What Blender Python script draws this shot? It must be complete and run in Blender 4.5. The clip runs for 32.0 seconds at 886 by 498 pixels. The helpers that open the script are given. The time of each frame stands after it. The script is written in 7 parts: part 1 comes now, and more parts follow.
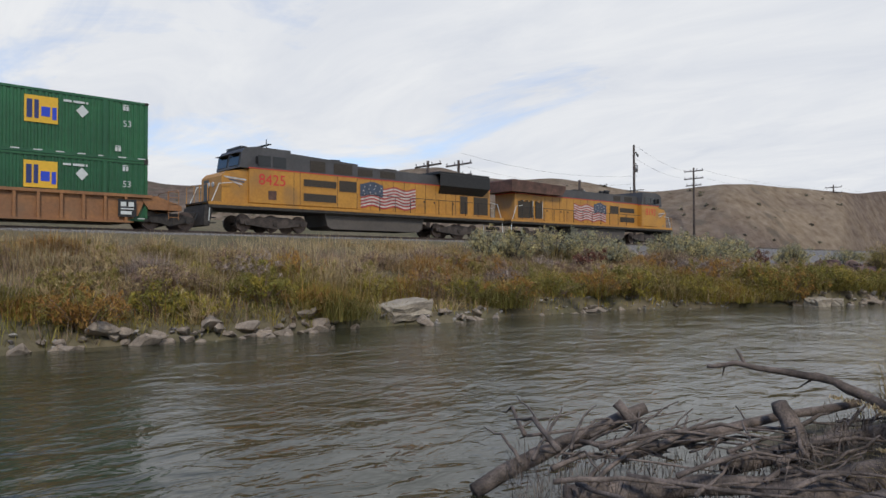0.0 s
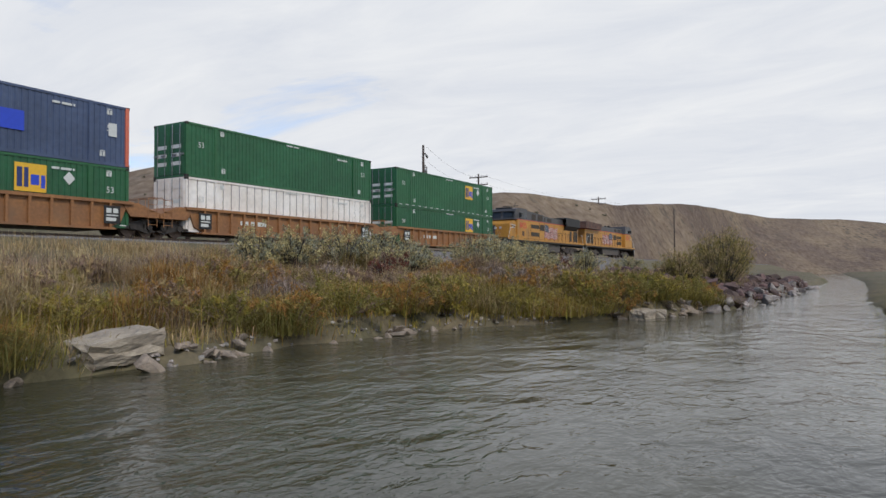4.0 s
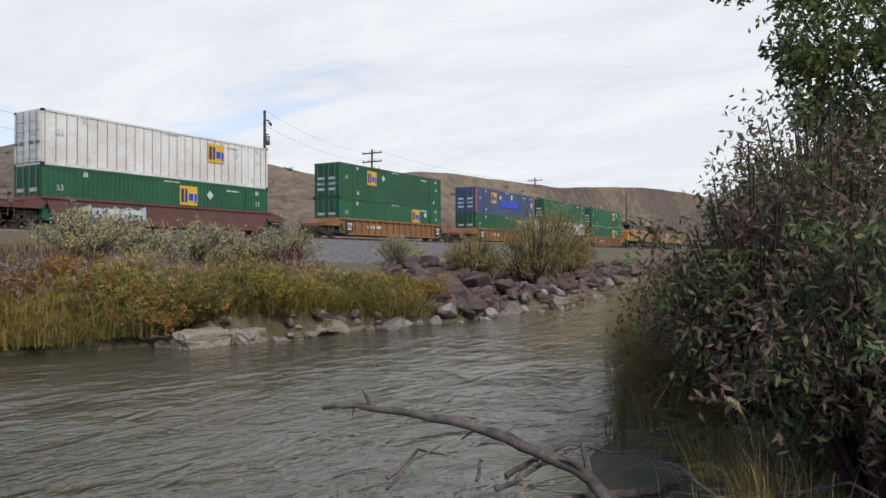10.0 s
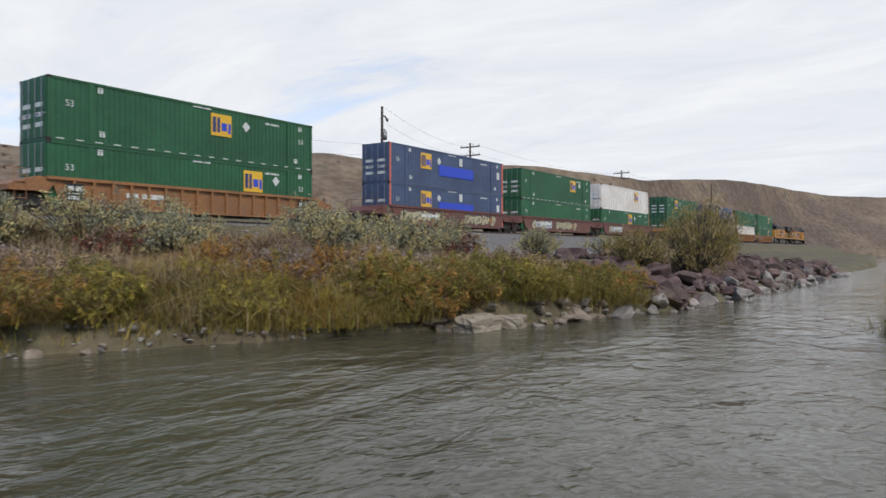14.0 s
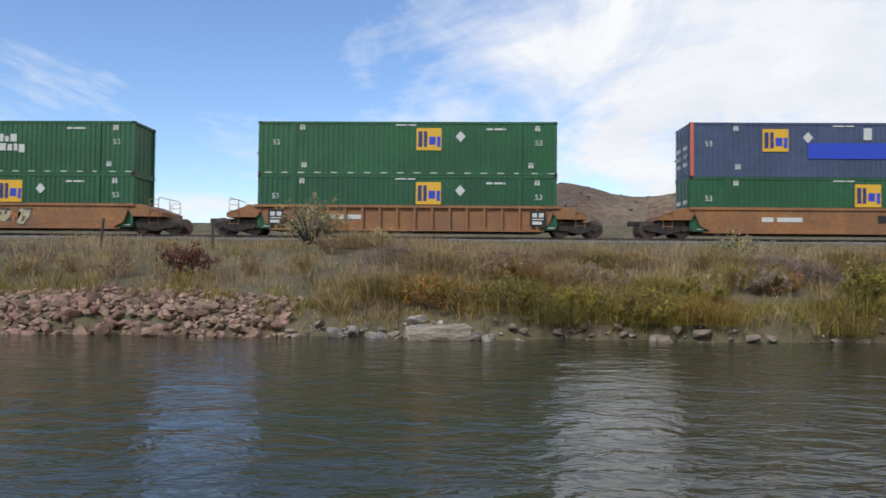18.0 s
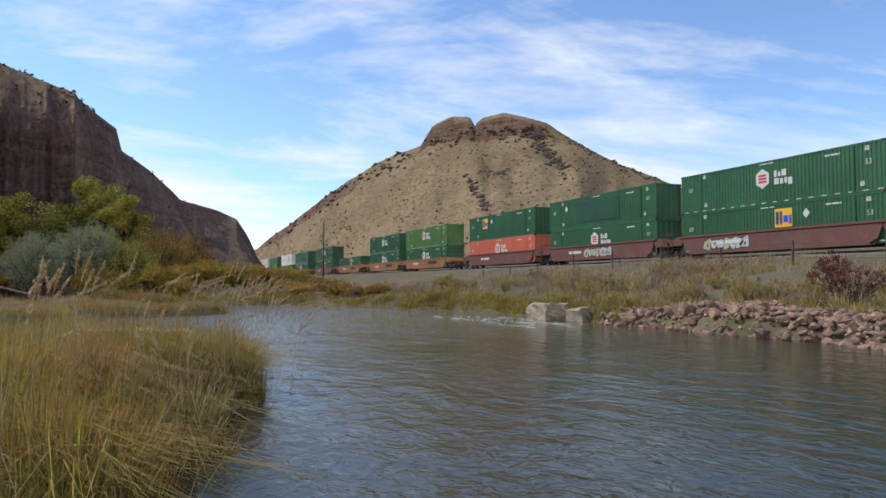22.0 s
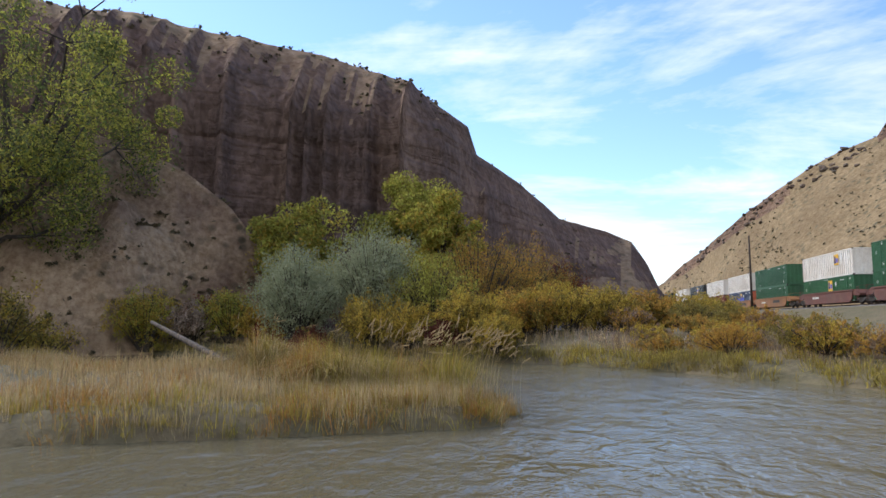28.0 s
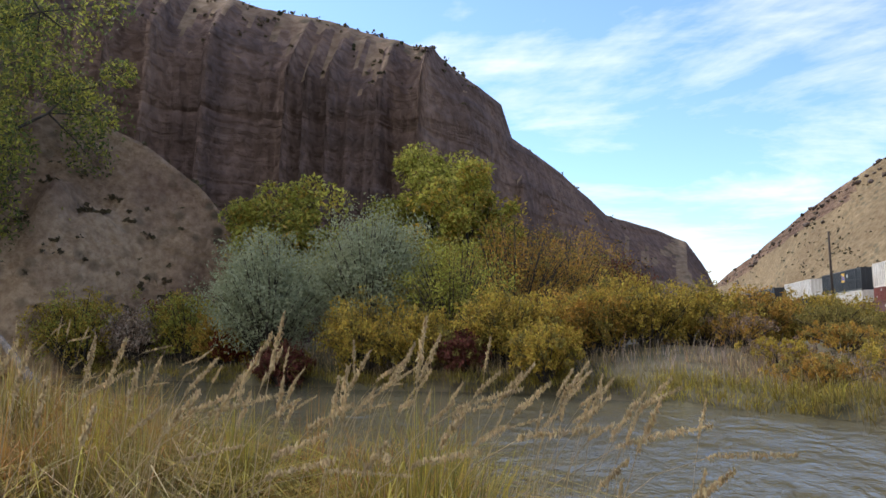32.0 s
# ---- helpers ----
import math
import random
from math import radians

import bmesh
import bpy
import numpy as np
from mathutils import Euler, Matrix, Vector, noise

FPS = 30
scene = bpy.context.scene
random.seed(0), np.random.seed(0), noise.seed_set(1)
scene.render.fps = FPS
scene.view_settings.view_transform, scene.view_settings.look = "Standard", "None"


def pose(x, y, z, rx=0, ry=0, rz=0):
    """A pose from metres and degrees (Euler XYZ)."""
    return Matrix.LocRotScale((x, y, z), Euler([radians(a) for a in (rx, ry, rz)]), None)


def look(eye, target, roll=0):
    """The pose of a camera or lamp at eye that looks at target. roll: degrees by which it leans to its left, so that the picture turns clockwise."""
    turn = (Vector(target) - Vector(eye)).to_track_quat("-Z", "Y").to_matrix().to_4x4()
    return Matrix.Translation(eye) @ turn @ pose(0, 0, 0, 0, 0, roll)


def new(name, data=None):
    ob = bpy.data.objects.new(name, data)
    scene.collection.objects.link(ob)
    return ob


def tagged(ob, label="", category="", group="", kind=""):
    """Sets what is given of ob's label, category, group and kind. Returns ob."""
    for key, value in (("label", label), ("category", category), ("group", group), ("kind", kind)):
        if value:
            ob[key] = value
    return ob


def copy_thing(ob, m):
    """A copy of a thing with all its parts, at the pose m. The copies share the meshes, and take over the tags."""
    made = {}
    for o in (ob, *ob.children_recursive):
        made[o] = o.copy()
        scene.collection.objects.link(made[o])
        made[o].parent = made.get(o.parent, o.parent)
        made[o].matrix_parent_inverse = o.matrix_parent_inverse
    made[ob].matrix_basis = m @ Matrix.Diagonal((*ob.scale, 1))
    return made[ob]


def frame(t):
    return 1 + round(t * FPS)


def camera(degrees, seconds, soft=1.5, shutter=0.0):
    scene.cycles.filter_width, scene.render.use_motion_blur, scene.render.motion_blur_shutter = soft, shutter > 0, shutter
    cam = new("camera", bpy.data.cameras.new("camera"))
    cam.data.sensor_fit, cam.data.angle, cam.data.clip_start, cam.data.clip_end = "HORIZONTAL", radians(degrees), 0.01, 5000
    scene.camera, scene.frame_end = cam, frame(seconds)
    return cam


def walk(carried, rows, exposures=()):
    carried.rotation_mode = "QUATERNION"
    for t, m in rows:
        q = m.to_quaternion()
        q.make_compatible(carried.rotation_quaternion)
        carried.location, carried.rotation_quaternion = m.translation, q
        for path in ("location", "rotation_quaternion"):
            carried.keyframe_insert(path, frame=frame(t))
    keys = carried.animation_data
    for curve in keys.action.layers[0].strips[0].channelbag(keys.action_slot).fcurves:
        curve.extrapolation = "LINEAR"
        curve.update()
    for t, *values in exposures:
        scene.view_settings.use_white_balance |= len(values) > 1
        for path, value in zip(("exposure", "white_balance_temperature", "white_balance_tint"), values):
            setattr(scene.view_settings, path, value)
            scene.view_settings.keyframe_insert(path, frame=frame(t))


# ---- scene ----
from mathutils.bvhtree import BVHTree

# ---- camera ----
cam = camera(64.2, 32.0, soft=1.5, shutter=0.06)
ROWS = [
    (0, 14.00, 2.00, 2.00, 1.20, 0.13, -41.50),
    (0.5, 14.00, 2.00, 2.00, 0.84, -0.01, -45.47),
    (1, 14.00, 2.00, 2.00, 0.60, -0.44, -49.24),
    (1.5, 14.00, 2.00, 2.00, 0.70, -0.48, -52.61),
    (2, 14.00, 2.00, 2.00, 1.00, -0.06, -55.74),
    (2.5, 14.10, 2.10, 2.00, 1.40, 0.29, -57.34),
    (3, 14.60, 2.80, 2.00, 1.65, 0.27, -59.01),
    (3.5, 15.80, 4.60, 2.00, 1.72, 0.25, -59.87),
    (4.5, 25.00, 8.60, 2.05, 1.80, 0.32, -57.60),
    (5.5, 34.80, 2.60, 2.10, 1.85, 0.38, -54.60),
    (6, 36.70, 1.30, 2.15, 1.55, 0.30, -55.00),
    (6.5, 36.80, 1.20, 2.15, 1.21, 0.44, -56.10),
    (7, 36.80, 1.20, 2.15, 1.17, 0.46, -56.53),
    (7.5, 36.80, 1.20, 2.15, 1.09, 0.23, -56.99),
    (8, 36.80, 1.20, 2.15, 0.96, 0.30, -57.59),
    (8.5, 36.80, 1.20, 2.15, 0.78, 0.26, -58.18),
    (9, 36.80, 1.20, 2.15, 0.68, 0.20, -58.62),
    (9.5, 36.80, 1.20, 2.15, 0.66, 0.17, -59.02),
    (10, 36.80, 1.20, 2.15, 0.66, 0.14, -59.42),
    (10.5, 36.80, 1.20, 2.15, 0.65, 0.07, -59.89),
    (11, 36.80, 1.20, 2.15, 0.62, 0.20, -60.40),
    (11.5, 36.80, 1.20, 2.15, 0.64, 0.33, -60.89),
    (12, 36.80, 1.20, 2.15, 0.62, 0.39, -60.87),
    (12.5, 36.80, 1.20, 2.15, 0.63, 0.33, -61.01),
    (13, 36.80, 1.20, 2.15, 0.56, 0.33, -60.94),
    (13.5, 36.80, 1.20, 2.15, 0.33, 0.23, -59.12),
    (14.5, 25.50, 9.20, 2.00, -0.19, -0.10, -49.75),
    (15.5, 15.00, 3.60, 2.00, -1.22, -0.03, -39.08),
    (16, 14.10, 2.70, 2.00, -1.10, -0.40, -32.20),
    (16.5, 8.00, 1.60, 2.00, -0.20, -0.20, -28.50),
    (17, 1.90, 0.60, 2.00, 1.25, -0.10, -25.50),
    (17.5, 1.30, -0.10, 2.00, 1.50, -0.40, -13.20),
    (18, 1.40, -0.25, 2.00, 1.61, -0.55, 1.90),
    (18.5, 1.40, -0.25, 2.00, 1.56, -0.04, 15.00),
    (19, 1.40, -0.25, 2.00, 1.58, -0.28, 26.60),
    (19.5, 1.40, -0.25, 2.00, 1.63, -0.48, 37.20),
    (20, 1.40, -0.25, 2.00, 1.82, -0.74, 45.90),
    (20.5, 1.40, -0.25, 2.00, 2.16, -0.66, 52.87),
    (21, 1.40, -0.25, 2.00, 2.40, -0.40, 59.18),
    (21.5, 1.40, -0.25, 2.00, 2.58, -0.10, 64.06),
    (22, 1.40, -0.25, 2.00, 2.68, 0.21, 67.06),
    (22.5, 1.40, -0.25, 2.00, 2.61, 0.18, 69.63),
    (23, 1.40, -0.25, 2.00, 2.44, -0.14, 72.53),
    (23.5, 1.40, -0.25, 2.00, 2.38, -0.45, 74.83),
    (24, 1.40, -0.25, 2.00, 2.60, -0.57, 76.49),
    (24.5, 0.20, 0.00, 2.00, 2.99, -0.35, 78.49),
    (25, -1.90, 0.55, 2.00, 3.36, -0.05, 81.00),
    (25.5, -4.40, 1.30, 2.00, 3.45, -0.19, 84.68),
    (26, -7.00, 2.20, 2.00, 3.80, 0.00, 89.05),
    (26.5, -10.00, 3.60, 2.05, 3.69, -0.21, 93.16),
    (27.5, -23.50, 6.60, 2.10, 5.17, 0.07, 97.29),
    (28.5, -40.00, 5.00, 2.15, 6.65, 0.35, 101.53),
    (29, -44.00, 4.60, 2.20, 7.50, 0.44, 102.75),
    (29.5, -44.00, 4.60, 2.20, 7.49, 0.41, 102.34),
    (30, -44.00, 4.60, 2.20, 7.44, 0.29, 102.20),
    (30.5, -44.00, 4.60, 2.20, 7.27, 0.22, 101.98),
    (31, -44.00, 4.60, 2.20, 7.02, 0.26, 102.09),
    (31.5, -44.00, 4.60, 2.20, 6.78, 0.45, 102.21),
    (32, -44.00, 4.60, 2.20, 6.59, 0.40, 102.35),
]
walk(cam, [(t, pose(x, y, z, 90 + p, r, w)) for t, x, y, z, p, r, w in ROWS],
     exposures=[(0.0, 0.06), (5.0, 0.1), (6.0, 0.2), (13.5, 0.2), (15.5, 0.12), (17.0, 0.25), (18.5, 0.25), (20.0, 0.35), (23.0, 0.42), (26.0, 0.52), (28.5, 0.8), (32.0, 0.8)])

# ---- world and sun ----
SUN_EL, SUN_AZ = 43.0, 214.0      # degrees; azimuth clockwise from +Y


def make_world():
    world = bpy.data.worlds.new("sky")
    scene.world = world
    world.use_nodes = True
    nt = world.node_tree
    nt.nodes.clear()
    N, L = nt.nodes.new, nt.links.new
    out, bg = N("ShaderNodeOutputWorld"), N("ShaderNodeBackground")
    sky = N("ShaderNodeTexSky")
    sky.sky_type, sky.sun_disc = "NISHITA", False
    sky.sun_elevation, sky.sun_rotation = radians(SUN_EL), radians(SUN_AZ)
    sky.ozone_density, sky.dust_density = 3.5, 0.15
    co = N("ShaderNodeTexCoord")
    sep = N("ShaderNodeSeparateXYZ")
    L(co.outputs["Generated"], sep.inputs[0])

    def math_(op, a, b=None, c=None):
        n = N("ShaderNodeMath")
        n.operation = op
        for i, v in enumerate((a, b, c)):
            if v is None:
                continue
            if isinstance(v, (int, float)):
                n.inputs[i].default_value = v
            else:
                L(v, n.inputs[i])
        return n.outputs[0]

    up = math_("ADD", math_("MAXIMUM", sep.outputs[2], 0.0), 0.12)
    px, py = math_("DIVIDE", sep.outputs[0], up), math_("DIVIDE", sep.outputs[1], up)
    com = N("ShaderNodeCombineXYZ")
    L(px, com.inputs[0])
    L(py, com.inputs[1])

    def cloud(scale, detail, stretch, off, rough=0.6):
        mp = N("ShaderNodeMapping")
        L(com.outputs[0], mp.inputs[0])
        mp.inputs["Location"].default_value = off
        mp.inputs["Scale"].default_value = stretch
        mp.inputs["Rotation"].default_value = (0, 0, radians(-8))
        n = N("ShaderNodeTexNoise")
        n.inputs["Scale"].default_value, n.inputs["Detail"].default_value = scale, detail
        n.inputs["Roughness"].default_value = rough
        n.inputs["Distortion"].default_value = 0.6
        L(mp.outputs[0], n.inputs["Vector"])
        return n.outputs[0]

    big = cloud(0.45, 7, (1.5, 1.0, 1), (3.1, 1.2, 0))
    wisp = cloud(1.1, 9, (1.9, 0.9, 1), (7.7, 4.0, 2.0), 0.62)
    # overcast thickens towards +X (downstream), clears towards -X
    east = math_("MULTIPLY_ADD", math_("MAXIMUM", sep.outputs[0], -0.1), 0.74, -0.03)
    low = math_("MULTIPLY_ADD", sep.outputs[2], -0.45, 0.17)
    cover = math_("ADD", math_("ADD", math_("MULTIPLY_ADD", big, 2.3, -1.04), math_("MULTIPLY", wisp, 0.68)), math_("ADD", east, low))
    ramp = N("ShaderNodeValToRGB")
    ramp.color_ramp.elements[0].position, ramp.color_ramp.elements[1].position = 0.32, 0.78
    L(cover, ramp.inputs[0])
    shade = N("ShaderNodeValToRGB")
    shade.color_ramp.elements[0].position, shade.color_ramp.elements[1].position = 0.3, 0.7
    shade.color_ramp.elements[0].color = (5.0, 5.25, 5.75, 1)
    shade.color_ramp.elements[1].color = (6.2, 6.3, 6.45, 1)
    L(wisp, shade.inputs[0])
    mix = N("ShaderNodeMix")
    mix.data_type = "RGBA"
    L(ramp.outputs[0], mix.inputs["Factor"])
    blue = N("ShaderNodeMix")
    blue.data_type, blue.blend_type = "RGBA", "MULTIPLY"
    blue.inputs["Factor"].default_value = 1.0
    L(sky.outputs[0], blue.inputs["A"])
    blue.inputs["B"].default_value = (1.0, 1.05, 1.15, 1)
    L(blue.outputs["Result"], mix.inputs["A"])
    L(shade.outputs[0], mix.inputs["B"])
    L(mix.outputs["Result"], bg.inputs[0])
    bg.inputs[1].default_value = 0.13
    L(bg.outputs[0], out.inputs[0])


make_world()
sun = new("sun", bpy.data.lights.new("sun", "SUN"))
sun.data.energy, sun.data.angle, sun.data.color = 2.2, radians(9), (1.0, 0.94, 0.85)
_a, _e = radians(SUN_AZ), radians(SUN_EL)
sun.matrix_world = look((0, 0, 0), (-math.sin(_a) * math.cos(_e), -math.cos(_a) * math.cos(_e), -math.sin(_e)))


# ---- materials ----
def material(name, colour, rough=0.7, metal=0.0, spec=0.5, vary=0.25, scale=6.0, bump=0.0, bump_scale=40.0, second=None, dirt=0.0,
             island=0.0, coords="Object", stretch=(1, 1, 1), per_object=0.0, translucent=0.0):
    """A principled material whose colour varies at two scales, with optional bump, dirt and spread from piece to piece."""
    m = bpy.data.materials.new(name)
    m.use_nodes = True
    nt = m.node_tree
    N, L = nt.nodes.new, nt.links.new
    b = nt.nodes["Principled BSDF"]
    b.inputs["Roughness"].default_value, b.inputs["Metallic"].default_value = rough, metal
    b.inputs["Specular IOR Level"].default_value = spec
    co, mp = N("ShaderNodeTexCoord"), N("ShaderNodeMapping")
    mp.inputs["Scale"].default_value = stretch
    L(co.outputs[coords], mp.inputs[0])

    def noise_(s, detail=4.0):
        n = N("ShaderNodeTexNoise")
        n.inputs["Scale"].default_value, n.inputs["Detail"].default_value = s, detail
        L(mp.outputs[0], n.inputs["Vector"])
        return n.outputs[0]

    def mix_(kind, fac, a, c):
        x = N("ShaderNodeMix")
        x.data_type, x.blend_type = "RGBA", kind
        for v, k in ((fac, "Factor"), (a, "A"), (c, "B")):
            if isinstance(v, (int, float)):
                x.inputs[k].default_value = v
            elif isinstance(v, tuple):
                x.inputs[k].default_value = (*v[:3], 1)
            else:
                L(v, x.inputs[k])
        return x.outputs["Result"]

    def ramp_(v, lo, hi):
        r = N("ShaderNodeMapRange")
        r.inputs["From Min"].default_value, r.inputs["From Max"].default_value = lo, hi
        L(v, r.inputs[0])
        return r.outputs[0]

    if second is None:
        second = tuple(c * (1 - vary * 1.5) for c in colour)
    col = mix_("MIX", ramp_(noise_(scale), 0.35, 0.65), tuple(colour), tuple(second))
    fine = ramp_(noise_(scale * 9, 6), 0.3, 0.7)
    g = 1 - vary
    col = mix_("MULTIPLY", 1.0, col, mix_("MIX", fine, (g, g, g), (1 + vary * 0.6,) * 3))
    if dirt:
        col = mix_("MIX", ramp_(noise_(scale * 0.7, 8), 0.55, 0.8), col, (0.13, 0.09, 0.06))
        col = mix_("MIX", dirt, tuple(colour), col)
    if island or per_object:
        hs = N("ShaderNodeHueSaturation")
        src = N("ShaderNodeNewGeometry").outputs["Random Per Island"] if island else N("ShaderNodeObjectInfo").outputs["Random"]
        k = island or per_object
        r = N("ShaderNodeMapRange")
        r.inputs["To Min"].default_value, r.inputs["To Max"].default_value = 1 - k, 1 + k
        L(src, r.inputs[0])
        L(r.outputs[0], hs.inputs["Value"])
        h = N("ShaderNodeMapRange")
        h.inputs["To Min"].default_value, h.inputs["To Max"].default_value = 0.5 - k * 0.05, 0.5 + k * 0.05
        w = N("ShaderNodeMath")
        w.operation = "FRACT"
        w2 = N("ShaderNodeMath")
        w2.operation = "MULTIPLY"
        w2.inputs[1].default_value = 7.31
        L(src, w2.inputs[0])
        L(w2.outputs[0], w.inputs[0])
        L(w.outputs[0], h.inputs[0])
        L(h.outputs[0], hs.inputs["Hue"])
        L(col, hs.inputs["Color"])
        col = hs.outputs[0]
    L(col, b.inputs["Base Color"])
    if bump:
        bp = N("ShaderNodeBump")
        bp.inputs["Strength"].default_value, bp.inputs["Distance"].default_value = 1.0, bump
        L(noise_(bump_scale, 5), bp.inputs["Height"])
        L(bp.outputs[0], b.inputs["Normal"])
    if translucent:
        t, s = N("ShaderNodeBsdfTranslucent"), N("ShaderNodeMixShader")
        L(col, t.inputs[0])
        s.inputs[0].default_value = translucent
        L(b.outputs[0], s.inputs[1])
        L(t.outputs[0], s.inputs[2])
        L(s.outputs[0], nt.nodes["Material Output"].inputs[0])
    return m


def water_material():
    m = bpy.data.materials.new("river_water")
    m.use_nodes = True
    nt = m.node_tree
    N, L = nt.nodes.new, nt.links.new
    b = nt.nodes["Principled BSDF"]
    b.inputs["Roughness"].default_value, b.inputs["IOR"].default_value = 0.06, 1.33
    co = N("ShaderNodeTexCoord")

    def waves(scale, stretch, detail):
        mp = N("ShaderNodeMapping")
        mp.inputs["Scale"].default_value = stretch
        L(co.outputs["Object"], mp.inputs[0])
        n = N("ShaderNodeTexNoise")
        n.inputs["Scale"].default_value, n.inputs["Detail"].default_value = scale, detail
        n.inputs["Distortion"].default_value = 0.8
        L(mp.outputs[0], n.inputs["Vector"])
        return n.outputs[0]

    def scaled(v, k):
        x = N("ShaderNodeMath")
        x.operation = "MULTIPLY"
        x.inputs[1].default_value = k
        L(v, x.inputs[0])
        return x.outputs[0]

    big, mid, fine = waves(0.35, (1, 1.4, 1), 2), waves(1.6, (0.8, 1.3, 1), 3), waves(7.0, (0.8, 1.2, 1), 3)
    patch = N("ShaderNodeMapRange")
    patch.inputs["From Min"].default_value, patch.inputs["From Max"].default_value = 0.38, 0.62
    patch.inputs["To Min"].default_value, patch.inputs["To Max"].default_value = 0.45, 1.3
    L(waves(0.11, (0.6, 1.6, 1), 3), patch.inputs[0])
    add1, add2, mul = N("ShaderNodeMath"), N("ShaderNodeMath"), N("ShaderNodeMath")
    L(scaled(big, 0.06), add1.inputs[0])
    L(scaled(mid, 0.034), add1.inputs[1])
    mul.operation = "MULTIPLY"
    L(scaled(fine, 0.0095), mul.inputs[0])
    L(patch.outputs[0], mul.inputs[1])
    L(add1.outputs[0], add2.inputs[0])
    L(mul.outputs[0], add2.inputs[1])
    where, sep_, riffle, out_ = N("ShaderNodeNewGeometry"), N("ShaderNodeSeparateXYZ"), N("ShaderNodeMapRange"), N("ShaderNodeMath")
    L(where.outputs["Position"], sep_.inputs[0])
    L(sep_.outputs[0], riffle.inputs[0])
    riffle.inputs["From Min"].default_value, riffle.inputs["From Max"].default_value = -58.0, -18.0
    riffle.inputs["To Min"].default_value, riffle.inputs["To Max"].default_value = 4.2, 1.25
    below, most = N("ShaderNodeMapRange"), N("ShaderNodeMath")
    L(sep_.outputs[0], below.inputs[0])
    below.inputs["From Min"].default_value, below.inputs["From Max"].default_value = 26.0, 44.0
    below.inputs["To Min"].default_value, below.inputs["To Max"].default_value = 1.25, 1.9
    most.operation = "MAXIMUM"
    L(riffle.outputs[0], most.inputs[0])
    L(below.outputs[0], most.inputs[1])
    # base colour turns paler and browner as the ripple factor rises
    pale_mix, bed = N("ShaderNodeMapRange"), N("ShaderNodeMix")
    L(most.outputs[0], pale_mix.inputs[0])
    pale_mix.inputs["From Min"].default_value, pale_mix.inputs["From Max"].default_value = 1.25, 2.5
    bed.data_type = "RGBA"
    bed.inputs[6].default_value, bed.inputs[7].default_value = (0.040, 0.040, 0.023, 1), (0.12, 0.105, 0.066, 1)
    L(pale_mix.outputs[0], bed.inputs[0])
    L(bed.outputs[2], b.inputs["Base Color"])
    out_.operation = "MULTIPLY"
    L(add2.outputs[0], out_.inputs[0])
    L(most.outputs[0], out_.inputs[1])
    bp = N("ShaderNodeBump")
    bp.inputs["Strength"].default_value, bp.inputs["Distance"].default_value = 1.0, 1.0
    L(out_.outputs[0], bp.inputs["Height"])
    L(bp.outputs[0], b.inputs["Normal"])
    return m


M_WATER = water_material()
M_EARTH = material("dry_earth", (0.15, 0.12, 0.07), 0.95, scale=0.35, vary=0.3, second=(0.1, 0.09, 0.045), bump=0.05, bump_scale=6)
M_BALLAST = material("ballast_stone", (0.25, 0.235, 0.22), 0.95, scale=14, vary=0.45, bump=0.05, bump_scale=16)
M_STEEL = material("rail_steel", (0.16, 0.12, 0.1), 0.5, 0.8)
M_SLEEPER = material("sleeper_wood", (0.09, 0.075, 0.06), 0.9)
M_ROCK = material("pale_rock", (0.33, 0.29, 0.25), 0.9, scale=2.5, vary=0.35, bump=0.03, bump_scale=12, per_object=0.3)
M_REDROCK = material("red_riprap_rock", (0.145, 0.09, 0.075), 0.9, scale=2.0, vary=0.35, bump=0.03, bump_scale=12, per_object=0.35)
M_PINKROCK = material("pinkish_rock", (0.34, 0.215, 0.155), 0.9, scale=2.0, vary=0.35, bump=0.03, bump_scale=12, per_object=0.35)
M_DEADWOOD = material("grey_driftwood", (0.19, 0.15, 0.12), 0.85, scale=6, vary=0.45, bump=0.008, bump_scale=40, island=0.25)
M_POLE = material("creosoted_pole", (0.075, 0.055, 0.045), 0.9, scale=4, vary=0.3)
M_BARK = material("grey_bark", (0.085, 0.07, 0.06), 0.95, scale=5, vary=0.4, bump=0.02, bump_scale=25)


